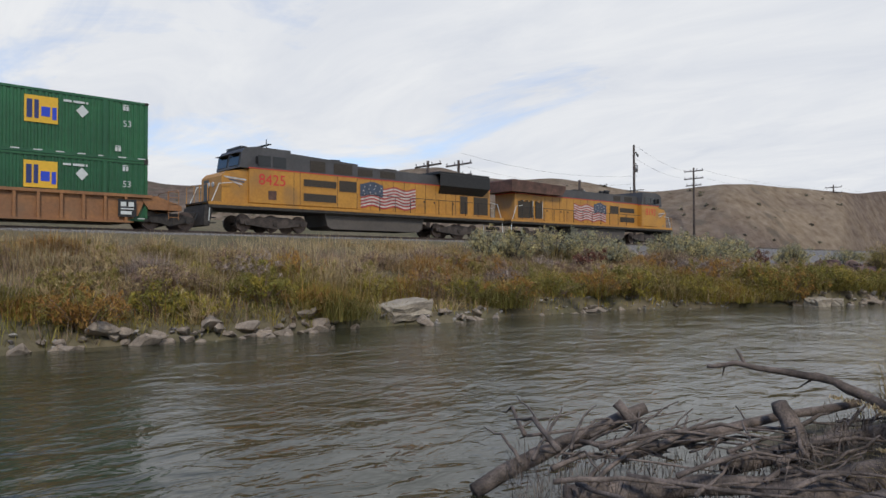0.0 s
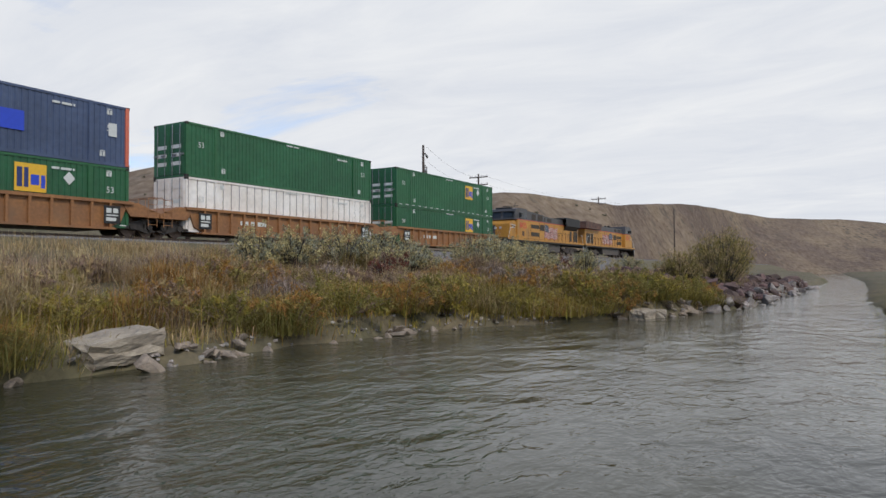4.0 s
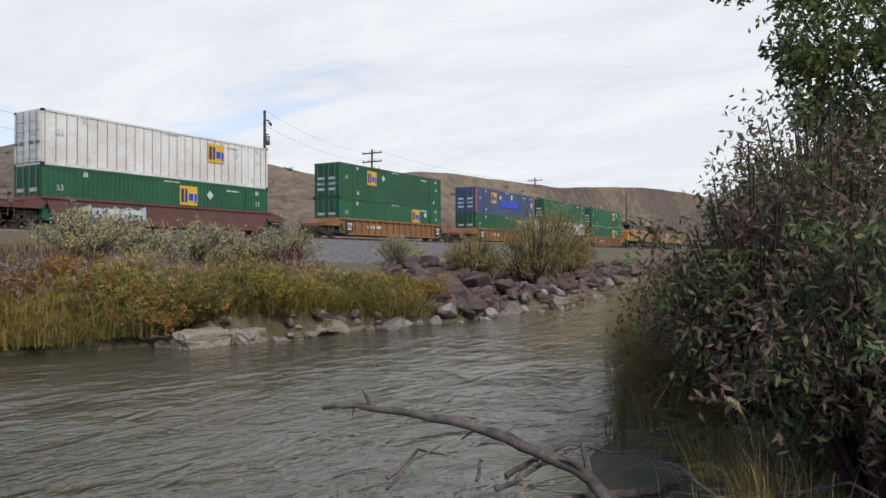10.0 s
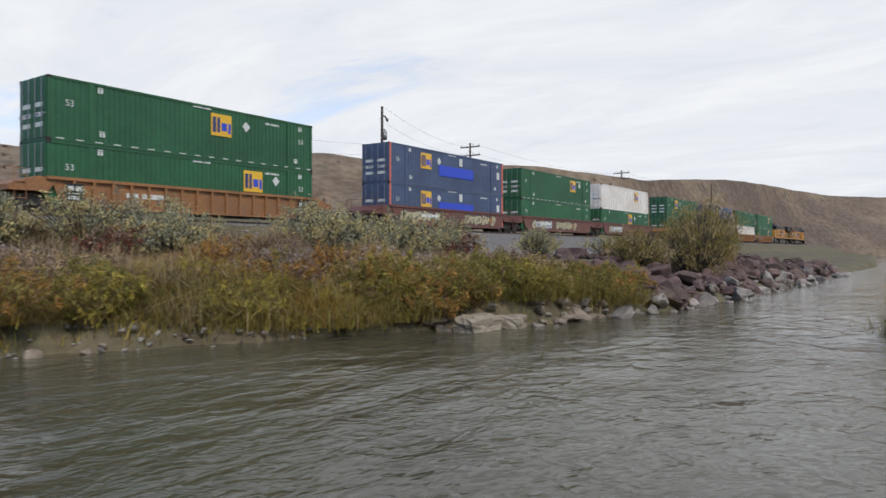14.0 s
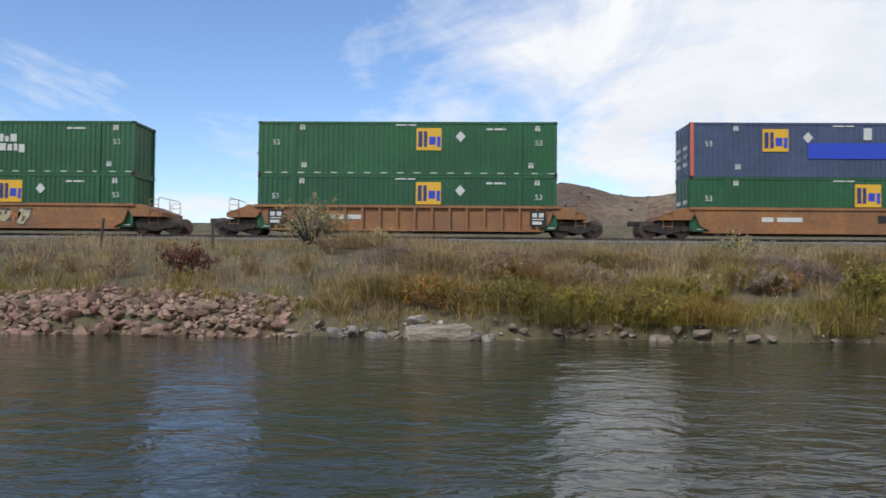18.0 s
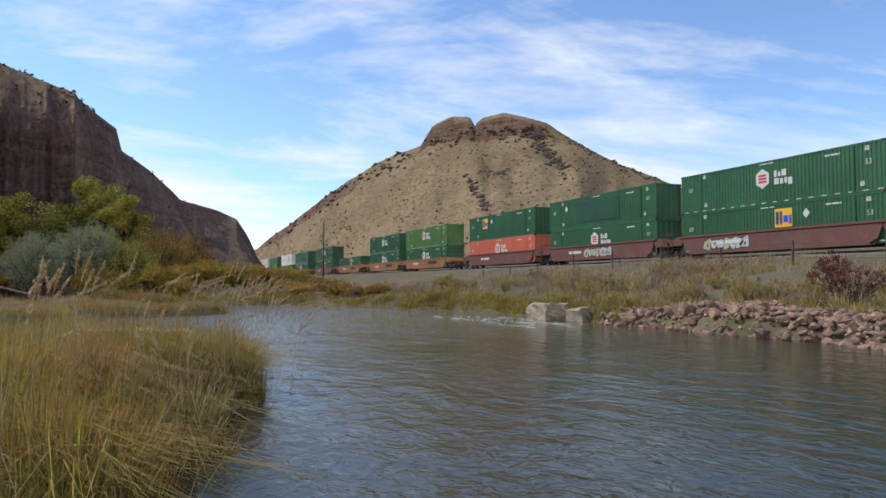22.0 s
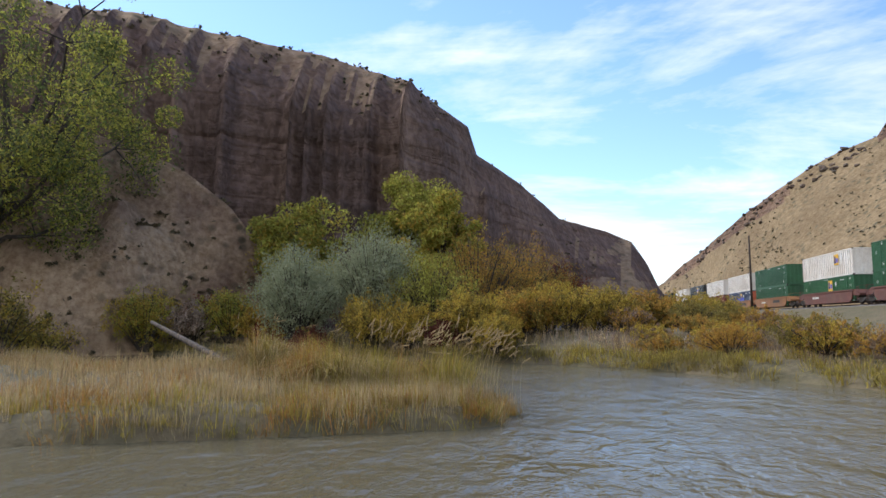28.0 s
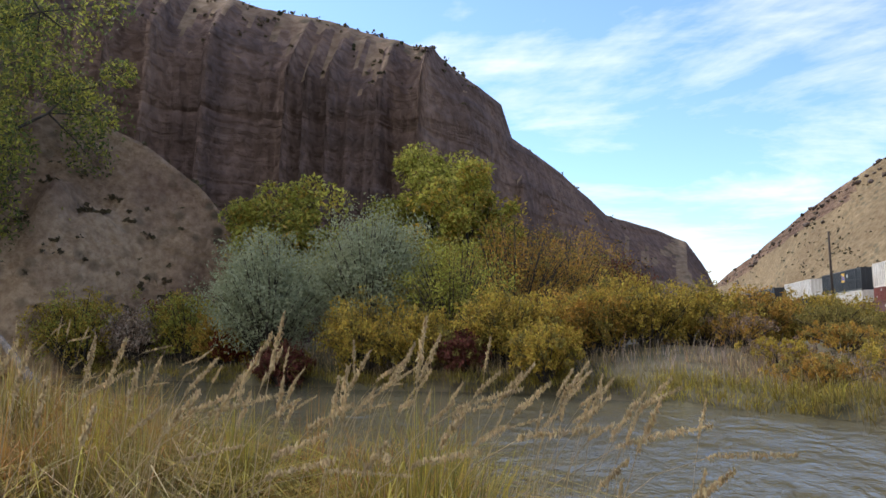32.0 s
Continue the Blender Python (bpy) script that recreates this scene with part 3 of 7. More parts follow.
DASHES = bars([(-7.7 + 0.9 * k, -7.35 + 0.9 * k, 0, 0.05) for k in range(18)], M_WHITE)
POST = Mesh().box(-0.07, 0.07, -CON_W / 2 - 0.02, -CON_W / 2 + 0.03, 0.1, CON_H - 0.08)
POSTS = {k: POST.data("seam_post", PAINT[k]) for k in PAINT}
BIGBLUE = bars([(-2.5, 2.5, -0.42, 0.42)], M_BRIGHTBLUE)
PATCH = plate(6.6, 2.0, PAINT["darkgreen"], 0.006)
REDPOST = Mesh().box(-0.09, 0.09, -CON_W / 2 - 0.012, CON_W / 2 + 0.012, 0.05, CON_H - 0.03).data("red_corner_post", PAINT["orange"])


def make_container(paint, logo, label):
    """One 53-foot container, front towards +x, its base at z = 0."""
    c = new("container")
    tagged(c, label, "container")
    for nm, src in (("side_wall", SKINS), ("side_wall", SKINS), ("frame", FRAMES), ("door", DOORS)):
        ob = new(nm, src[paint])
        ob.parent = c
        if nm == "side_wall" and len(c.children) > 1:
            ob.scale = (1, -1, 1)
        if nm == "side_wall" and paint == "white":
            j = new("batten", JOINTS)
            j.parent = ob
            tagged(j, kind="stuff")
    for nm, me in SHELLS[paint]:
        new(nm, me).parent = c
    d2 = new("door", DOORS[paint])
    d2.parent = c
    d2.scale = (1, -1, 1)
    for sy in (1, -1):
        for me, nm in ((BARS, "locking_bar"), (DOORMARKS, "door_marking")):
            ob = new(nm, me)
            ob.parent = c
            ob.scale = (1, sy, 1)
    for sx in (-1, 1):
        for sy in (-1, 1):
            for z in (0, CON_H - 0.12):
                ob = new("corner_casting", CASTING)
                ob.parent, ob.location = c, (sx * (CON_L / 2 - 0.07), sy * (CON_W / 2 - 0.07), z)
    if paint == "blue":
        for x in (-CON_L / 2 + 0.1, CON_L / 2 - 0.1):
            ob = new("red_corner_post", REDPOST)
            ob.parent = c
            ob.location = (x, 0, 0)
    for s in (-1, 1):
        k = -s      # +1 on the side seen from the river
        def put(nm, me, x, z, lift=0.004):
            on_side(nm, me, x, z, c, s, CON_W / 2 + lift)
        if logo in ("square_front", "square_rear", "square_mid"):
            x = {"square_front": 3.4, "square_rear": -3.6, "square_mid": 1.2}[logo] * (1 if paint != "blue" else 1)
            put("logo_square", LOGO_SQ, x, 1.95)
            put("logo_bar", LOGO_IN, x, 1.95, 0.008)
            put("logo_bar", LOGO_IN2, x, 1.95, 0.008)
            put("diamond_mark", DIAMOND, x + 1.7, 2.1)
        if logo == "hexagon":
            put("hexagon_logo", HEXA, -0.4, 1.75)
            put("hexagon_sign", HEX_IN, -0.4, 1.75, 0.008)
            put("lettering_mark", HEX_TXT, 0.55, 1.75)
        if logo == "patch":
            put("dark_patch", PATCH, 0.0, 1.5)
            put("diamond_mark", DIAMOND, -5.0, 2.0)
        if paint == "blue":
            put("logo_bar", BIGBLUE, 0.6, 1.4)
            put("square_sticker", SQUARE, 1.2, 2.3)
            put("square_sticker", SQUARE, 7.2, 1.7)
        if paint != "white":
            for x in (-6.1, 6.1):
                ob = new("seam_post", POSTS[paint])
                ob.parent, ob.location, ob.scale = c, (x, 0, 0), (1, -s, 1)
        if logo in ("square_front", "hexagon", "square_mid"):
            tagged(on_side("dash_mark", DASHES, 0, 0.1, c, s, CON_W / 2 + 0.006), kind="stuff")
        if paint != "black" and logo != "none":
            put("id_mark", ID_BARS, 4.3, 2.45)
            put("id_mark", SMALL_BARS, 6.9, 2.4)
            put("id_mark", SMALL_BARS, 6.55, 0.4)
            put("id_mark", LOW_BARS, -0.6, 2.68)
            put("id_mark", SMALL_BARS, -5.8, 2.45)
            put("id_mark", SMALL_BARS, -5.7, 0.4)
            on_side("number_53", TEXT53, 7.1, 1.75, c, s, CON_W / 2 + 0.006)
            on_side("number_53", TEXT53, -7.1, 1.75, c, s, CON_W / 2 + 0.006)
    return c


def well_parts(style, mat):
    """One side wall with its ribs welded on, one top and one bottom chord, for the -y side, and the floor."""
    side, rib, floor = Mesh(), Mesh(), Mesh()
    side.prism([(-8.0, 1.6), (-7.6, 0.62), (-6.9, 0.3), (6.9, 0.3), (7.6, 0.62), (8.0, 1.6)], *((-1.38, -1.3) if "ribbed" in style else (-1.46, -1.36)))
    rib.box(-0.06, 0.06, -1.53, -1.37, 0.36, 1.5)
    floor.box(-7.4, 7.4, -1.36, 1.36, 0.28, 0.34)
    return (side.data("side_wall", mat), Mesh().box(-8.2, 8.2, -1.54, -1.3, 1.5, 1.64).data("top_chord", mat), Mesh().box(-7.2, 7.2, -1.54, -1.3, 0.26, 0.36).data("bottom_chord", mat),
            rib.data("rib", mat) if "ribbed" in style else None, floor.data("well_floor", mat))


def platform(style):
    m = Mesh()
    for s in (1,):
        m.prism([(s * 7.7, 1.5), (s * 8.1, 0.95), (s * 9.72, 0.95), (s * 9.72, 1.18), (s * 8.5, 1.62)] if s > 0 else
                [(-7.7, 1.5), (-8.5, 1.62), (-9.72, 1.18), (-9.72, 0.95), (-8.1, 0.95)], -1.42, 1.42)
        m.box(s * 9.0 - 0.5, s * 9.0 + 0.5, -0.35, 0.35, 0.6, 0.96)
    return m


def truck_mesh(axles=2, gap=1.78):
    side, wheels = Mesh(), []
    xs_ = [(-0.5 * (axles - 1) + i) * gap for i in range(axles)]
    for s in (-1, 1):
        a, b = (s * 1.12, s * 0.98) if s < 0 else (0.98, 1.12)
        side.prism([(xs_[0] - 0.35, 0.62), (xs_[0] - 0.3, 0.4), (xs_[0] + 0.35, 0.32), (0, 0.16), (xs_[-1] - 0.35, 0.32), (xs_[-1] + 0.3, 0.4), (xs_[-1] + 0.35, 0.62), (0.4, 0.82), (-0.4, 0.82)], a, b)
        for x in xs_:
            side.disc((x, 0.46), 0.14, min(s * 1.2, s * 1.1), max(s * 1.2, s * 1.1), 10)
        for x in (-0.12, 0.12):
            side.tube([(x, s * 1.05, 0.25), (x, s * 1.05, 0.62)], 0.09, 8)
    side.box(-0.2, 0.2, -1.1, 1.1, 0.45, 0.75)
    for x in xs_:
        w = Mesh()
        for s in (-1, 1):
            w.disc((x, 0.46), 0.46, min(s * 0.82, s * 0.69), max(s * 0.82, s * 0.69), 20)
            w.disc((x, 0.46), 0.5, min(s * 0.69, s * 0.66), max(s * 0.69, s * 0.66), 20)
        w.tube([(x, -0.7, 0.46), (x, 0.7, 0.46)], 0.08, 8)
        wheels.append(w)
    return side.data("side_frame", M_UNDER), [w.data("wheelset", M_STEEL) for w in wheels]


TRUCK_SIDE, TRUCK_WHEELS = truck_mesh()
SIDES = {k: well_parts(k, M_CARBROWN if k.startswith("brown") else M_CARORANGE) for k in ("ribbed", "plain", "brown", "brownribbed")}
PLATS = {"ribbed": platform(1).data("end_platform", M_CARORANGE), "plain": platform(1).data("end_platform", M_CARORANGE), "brown": platform(1).data("end_platform", M_CARBROWN),
         "brownribbed": platform(1).data("end_platform", M_CARBROWN)}


def ladder_mesh():
    m = Mesh()
    for s in (-1,):
        for x in (9.3,):
            for dx in (-0.25, 0.25):
                m.tube([(x + dx, s * 1.46, 0.5), (x + dx, s * 1.46, 1.9)], 0.018, 5)
            for z in (0.6, 0.95, 1.3, 1.6, 1.88):
                m.tube([(x - 0.25, s * 1.46, z), (x + 0.25, s * 1.46, z)], 0.016, 5)
        m.tube([(9.55, s * 1.46, 1.88), (9.55, s * 1.3, 2.0), (9.55, 0, 2.0), (9.55, 0, 1.1)], 0.02, 5)
    return m


LADDERS = {False: ladder_mesh().data("grab_iron", M_CARORANGE), True: ladder_mesh().data("grab_iron", M_CARBROWN)}
CAR_MARK = bars([(-1.4, -0.8, -0.12, 0.12), (-0.6, 0.7, -0.12, 0.12)], M_WHITE)
CAR_PLATE = bars([(-1.6, 1.6, -0.2, 0.2)], M_BLACK)
END_PANEL = bars([(-0.42, 0.42, -0.42, 0.42)], M_BLACK)
END_MARK = bars([(-0.3, -0.05, 0.08, 0.3), (0.05, 0.3, 0.08, 0.3), (-0.3, 0.3, -0.06, 0.0), (-0.3, 0.2, -0.3, -0.14)], M_WHITE)
COUPLER = Mesh().box(-0.9, 0.9, -0.12, 0.12, 0.7, 0.95, 0.03).data("coupler", M_UNDER)


def graffiti(mats, seed, w):
    """A sprayed tag: fat leaning letter-like shapes with dark outlines, with no words in them."""
    rng = random.Random(seed)
    m = Mesh()

    def blob(x, y, rx, ry, mi, z):
        n = 9
        lean, k0 = 0.25, rng.uniform(0, 6)
        pts = []
        for q in range(n):
            t = 2 * math.pi * q / n
            r = 1 + 0.22 * math.sin(3 * t + k0)
            u, v = math.copysign(abs(math.cos(t)) ** 0.6, math.cos(t)) * rx * r, math.copysign(abs(math.sin(t)) ** 0.6, math.sin(t)) * ry * r
            pts.append((x + u + lean * v, y + v))
        m.add([(p, q, -0.004) for p, q in pts] + [(p, q, z) for p, q in pts], [tuple(range(n, 2 * n))] + [(i, (i + 1) % n, (i + 1) % n + n, i + n) for i in range(n)], mi)
    x = -w / 2
    while x < w / 2:
        rx, ry, dy = rng.uniform(0.2, 0.38), rng.uniform(0.3, 0.44), rng.uniform(-0.05, 0.05)
        blob(x, dy, rx * 1.18, ry * 1.1, 1, 0.004)
        blob(x, dy, rx * 0.92, ry * 0.92, 0 if rng.random() < 0.75 else 2, 0.007)
        blob(x + rng.uniform(-0.08, 0.08), dy + rng.uniform(-0.15, 0.15), rx * 0.22, ry * 0.35, 1, 0.01)
        x += rx * rng.uniform(1.4, 1.9)
    return m.data("graffiti", *mats)


M_TAGDARK, M_TAGRUST = material("graffiti_dark_outline", (0.09, 0.075, 0.07), 0.6, vary=0.3), material("graffiti_rust_orange", (0.42, 0.17, 0.05), 0.6, vary=0.3)
TAGS = [graffiti((M_TEAL, M_TAGDARK, M_CREAM), 1, 2.6), graffiti((M_SILVER, M_TAGDARK, M_CREAM), 2, 3.6), graffiti((M_CREAM, M_TAGDARK, M_TAGRUST), 3, 4.6), graffiti((M_TEAL, M_TAGDARK, M_SILVER), 4, 1.8)]


def make_car(style, tags=(), label=""):
    c = new("well_car")
    tagged(c, label, "rail wagon", group="well cars of the freight train")
    brown = style.startswith("brown")
    wall, top, low, rib, floor = SIDES[style]
    new("well_floor", floor).parent = c
    for sy in (1, -1):
        w = new("side_wall", wall)
        w.parent, w.scale = c, (1, sy, 1)
        for nm, me in (("top_chord", top), ("bottom_chord", low)):
            new(nm, me).parent = w
        if rib and sy == 1:
            for i in range(16):
                r = new("rib", rib)
                r.parent, r.location = w, (-7.0 + i * 14 / 15, 0, 0)
    for sx in (1, -1):
        p = new("end_platform", PLATS[style])
        p.parent, p.scale = c, (sx, 1, 1)
        for sy in (1, -1):
            g = new("ladder", LADDERS[brown])
            g.parent, g.scale = p, (1, sy, 1)
    for x in (-9.7, 9.7):
        t = new("truck", TRUCK_SIDE)
        t.parent = c
        t.location = (x * 0.955, 0, 0)
        for w in TRUCK_WHEELS:
            ob = new("wheelset", w)
            ob.parent = t
    k = new("coupler", COUPLER)
    k.parent = c
    k.location = (-10.2, 0, 0)
    for s in (-1, 1):
        on_side("reporting_mark", CAR_MARK, -s * -3.0, 1.0, c, s, 1.395 if "ribbed" in style else 1.475)
        if "ribbed" in style:
            for x in (-7.0, 7.05):
                on_side("end_panel", END_PANEL, x, 0.95, c, s, 1.535)
                on_side("end_marking", END_MARK, x, 0.95, c, s, 1.545)
        if style == "plain" and not tags:
            on_side("name_board", CAR_PLATE, 3.2, 1.05, c, s, 1.475)
    for i, (tag, x) in enumerate(tags):
        tagged(on_side("graffiti", TAGS[tag], x, 0.92, c, -1, 1.474), kind="stuff")
    return c


# position behind the front of the first stack, car style, upper and lower loads
TRAIN = [
    (0.0, "ribbed", ("green", "square_front"), ("green", "square_front"), ()),
    (19.4, "ribbed", ("green", "none53"), ("white", "plain"), ()),
    (38.9, "ribbed", ("blue", "square_rear"), ("green", "square_front"), ()),
    (62.6, "ribbed", ("green", "square_rear"), ("green", "square_front"), ()),
    (86.8, "brown", ("white", "square_front"), ("green", "square_mid"), ((1, -4.0),)),
    (106.2, "brown", ("green", "square_front"), ("green", "none53"), ((2, 1.5), (1, -4))),
    (125.8, "brown", ("blue", "square_rear"), ("blue", "square_rear"), ((2, -4.5), (2, 4))),
    (149.6, "ribbed", ("green", "square_mid"), ("green", "square_front"), ()),
    (174.8, "ribbed", ("lime", "hexagon"), ("green", "square_mid"), ()),
    (199.9, "plain", ("green", "square_mid"), ("green", "square_rear"), ((1, -5.2),)),
    (220.2, "plain", ("green", "square_rear"), ("green", "hexagon"), ((3, -0.5), (0, 2.6), (0, 5.4))),
    (238.8, "plain", ("blue", "square_rear"), ("green", "square_mid"), ()),
    (262.0, "ribbed", ("green", "square_mid"), ("green", "square_mid"), ()),
    (285.0, "plain", ("green", "hexagon"), ("green", "square_mid"), ((2, -4.8), (0, -2.3), (2, 0))),
    (304.0, "plain", ("green", "hexagon"), ("orange", "square_mid"), ((2, -4), (2, 2))),
    (323.3, "plain", ("green", "hexagon"), ("orange", "square_mid"), ((1, -3), (1, 4))),
    (346.9, "brown", ("green", "hexagon"), ("green", "square_mid"), ((1, -3.5),)),
    (366.0, "brown", ("green", "patch"), ("green", "hexagon"), ((1, 0.3),)),
    (385.2, "brown", ("green", "square_rear"), ("orange", "hexagon"), ()),
    (408.7, "plain", ("lime", "hexagon"), ("green", "hexagon"), ()),
    (428.0, "plain", ("green", "hexagon"), ("green", "hexagon"), ()),
    (450.0, "plain", None, ("green", "square_mid"), ()),
    (472.2, "brown", ("green", "hexagon"), ("green", "square_mid"), ()),
    (497.0, "brown", ("green", "none53"), ("green", "hexagon"), ()),
    (518.0, "brown", ("white", "square_front"), ("green", "square_mid"), ()),
    (541.0, "plain", ("green", "none53"), ("green", "none53"), ()),
    (560.0, "plain", ("white", "plain"), ("blue", "square_mid"), ()),
    (580.0, "brown", ("white", "plain"), ("rust", "none53"), ()),
    (600.0, "brown", ("black", "square_mid"), ("white", "plain"), ()),
    (622.0, "brown", ("white", "plain"), ("black", "none"), ()),
    (646.0, "brown", ("black", "none"), ("black", "none"), ()),
    (666.0, "brown", ("black", "none"), ("black", "none"), ()),
    (686.0, "brown", ("black", "none"), ("black", "none"), ()),
    (708.0, "brown", ("black", "none"), ("black", "none"), ()),
    (728.0, "brown", ("black", "none"), ("black", "none"), ()),
    (748.0, "brown", ("white", "plain"), ("black", "none"), ()),
]
COLOUR_WORDS = {"green": "dark green", "lime": "bright lime-green", "blue": "faded blue", "white": "dirty white panelled", "orange": "orange-red", "black": "dark navy", "rust": "rust-red", "darkgreen": "dark green"}
LOGO_WORDS = {"square_front": "with a yellow square logo", "square_rear": "with a yellow square logo", "square_mid": "with a yellow square logo", "hexagon": "with a white hexagon logo",
              "patch": "with a darker repainted patch", "none53": "with small white markings", "none": "with plain sides", "plain": "with vertical battens"}
CAR_WORDS = {"ribbed": "orange well car with ribbed sides under stacked containers", "plain": "orange well car with smooth sprayed sides under containers", "brown": "red-brown well car with graffiti-tagged smooth sides",
             "brownribbed": "red-brown well car with ribbed sides under containers"}
ROLLING = []     # (thing, offset behind the front of the first stack, height)
_built = {}


def load(spec, where, off, z):
    paint, logo = spec
    key = (paint, logo)
    label = "%s container %s, %s" % (COLOUR_WORDS[paint], LOGO_WORDS[logo], where)
    if paint == "white":
        label = label.replace(" ribbed", "")
    if key not in _built:
        _built[key] = ob = make_container(paint, logo, label)
    else:
        ob = copy_thing(_built[key], Matrix.Identity(4))
    tagged(ob, label, "container", group="containers on the freight train")
    ROLLING.append((ob, off, z))


M_LOCOY = material("locomotive_yellow_paint", (0.47, 0.225, 0.032), 0.5, scale=0.8, vary=0.22, second=(0.36, 0.165, 0.03), dirt=0.7)
M_LOCOG = material("locomotive_grey_paint", (0.075, 0.072, 0.072), 0.5, scale=0.8, vary=0.2)
M_LOCORUST = material("sooty_rust_roof", (0.13, 0.065, 0.045), 0.7, vary=0.35, scale=1.5)
M_GLASS = material("dark_cab_glass", (0.015, 0.018, 0.02), 0.08, vary=0.05)
M_GRILLE = material("dark_grille", (0.06, 0.045, 0.03), 0.7, scale=30, vary=0.4)
M_REDLINE = material("red_stripe_paint", (0.5, 0.06, 0.03), 0.5, vary=0.1)
M_FLAGRED, M_FLAGWHITE, M_FLAGBLUE = material("flag_red", (0.4, 0.06, 0.05), 0.5), material("flag_white", (0.6, 0.55, 0.5), 0.5), material("flag_blue", (0.06, 0.08, 0.12), 0.5)
LOCO_TRUCK, LOCO_WHEELS = truck_mesh(3, 1.72)
LOCO_TRUCK.materials[0] = material("dusty_brown_truck_frame", (0.085, 0.066, 0.055), 0.85, scale=3, vary=0.4)


def waved(x0, x1, z0, z1, y, n=14, lift=0.0):
    """A rippling stripe of a painted flag, standing on a side wall."""
    m = Mesh()
    vs = []
    for i in range(n + 1):
        x = x0 + (x1 - x0) * i / n
        w = 0.09 * math.sin(x * 3.6 + 0.6)
        vs += [(x, y, z0 + w), (x, y, z1 + w)]
    m.add(vs, [(2 * i, 2 * i + 2, 2 * i + 3, 2 * i + 1) for i in range(n)])
    return m


def make_loco(number, kind):
    """A six-axle diesel locomotive, cab towards +x."""
    g = new("locomotive")
    tagged(g, "grimy yellow diesel locomotive with grey roof and painted flag" if kind == 0 else "grimy yellow lead locomotive with wide grey radiator wings", "locomotive")
    hood = Mesh()
    back = 1.6 if kind == 0 else 6.0     # where the full-width body ends
    hood.box(-10.2, back, -1.05, 1.05, 1.55, 3.55, 0.05)
    hood.box(back, 8.7, -1.5, 1.5, 1.55, 3.5, 0.05)
    hood.prism([(8.7, 1.55), (10.2, 1.55), (10.2, 2.95), (9.95, 3.2), (8.7, 3.42)], -1.3, 1.3)
    part("body", hood, M_LOCOY, g)
    roof = Mesh()
    roof.prism([(-10.2, 3.56), (back, 3.56), (back, 4.25), (-10.2, 4.15)], -0.98, 0.98)
    if kind == 0:
        roof.prism([(1.6, 3.5), (6.2, 3.5), (6.2, 4.5), (1.6, 4.3)], -1.4, 1.4)
    roof.prism([(6.2 if kind == 0 else 6.0, 3.5), (9.28, 3.45), (9.14, 4.3), (8.95, 4.54), (8.3, 4.66), (6.2, 4.64)], -1.46, 1.46)
    part("roof", roof, M_LOCOG, g)
    line = Mesh().box(-10.22, back, -1.07, 1.07, 3.5, 3.56).box(back - 0.01, 8.75, -1.515, 1.515, 3.44, 3.5)
    part("red_stripe", line, M_REDLINE, g)
    rad = Mesh()
    if kind == 0:
        for s in (-1, 1):
            rad.add([(-9.4, s * 1.06, 3.0), (-5.2, s * 1.06, 3.0), (-5.0, s * 1.5, 3.5), (-5.0, s * 1.5, 4.3), (-9.7, s * 1.5, 4.3), (-9.7, s * 1.5, 3.5), (-9.7, s * 0.9, 4.5), (-5.0, s * 0.9, 4.5)],
                    [(0, 1, 2, 5), (5, 2, 3, 4), (4, 3, 7, 6)])
        rad.box(-9.7, -5.0, -1.45, 1.45, 4.28, 4.46)
    else:
        rad.prism([(-11.0, 3.6), (-5.2, 3.6), (-4.8, 4.05), (-4.8, 4.35), (-10.9, 4.5), (-11.0, 4.4)], -1.52, 1.52)
    part("radiator_wing", rad, M_BLACK if kind == 0 else M_LOCORUST, g, "sooty radiator housing")
    sill = Mesh().box(-11.1, 11.0, -1.5, 1.5, 1.2, 1.5, 0.03)
    part("frame", sill, M_UNDER, g)
    part("sill_band", Mesh().box(-11.1, 11.0, -1.515, 1.515, 1.38, 1.54), M_LOCOY, g)
    # the tank's grey is darkened to hold the shade under the frame
    part("fuel_tank", Mesh().prism([(-3.8, 1.2), (-3.6, 0.5), (-3.3, 0.32), (3.3, 0.32), (3.6, 0.5), (3.8, 1.2)], -1.2, 1.2), material("dusty_shaded_tank_grey", (0.1, 0.085, 0.072), 0.75, vary=0.12, scale=0.7), g)
    for x in (-7.0, 7.0):
        t = new("truck", LOCO_TRUCK)
        t.parent, t.location = g, (x, 0, 0.05)
        for w in LOCO_WHEELS:
            new("wheelset", w).parent = t
    for s in (-1, 1):
        y = s * 1.06

        def panel(nm, x0, x1, z0, z1, mat, base=1.05, th=0.02):
            part(nm, Mesh().box(x0, x1, min(s * base, s * (base + th)), max(s * base, s * (base + th)), z0, z1), mat, g)
        wide = 1.49 if kind == 0 else 1.045
        for x0, x1, z0, z1, w in ((3.2, 5.4, 2.7, 3.1, wide), (3.2, 5.4, 1.85, 2.3, wide), (1.75, 3.0, 2.55, 3.2, wide), (-9.9, -8.5, 1.7, 2.95, 1.045), (-7.9, -7.2, 1.7, 2.95, 1.045)):
            panel("grille_frame", x0 - 0.05, x1 + 0.05, z0 - 0.05, z1 + 0.05, M_LOCOY, w, 0.025)
            panel("grille", x0, x1, z0, z1, M_GRILLE, w, 0.035)
        if kind == 0:
            for x in (1.7, 3.1, 5.6, 6.0):
                panel("door_seam", x, x + 0.025, 1.6, 3.44, M_GRILLE, 1.495, 0.012)
            for x0, x1 in ((3.9, 4.9), (2.0, 3.3)):
                panel("vent_door", x0, x1, 3.6, 4.22, M_GRILLE, 1.395, 0.03)
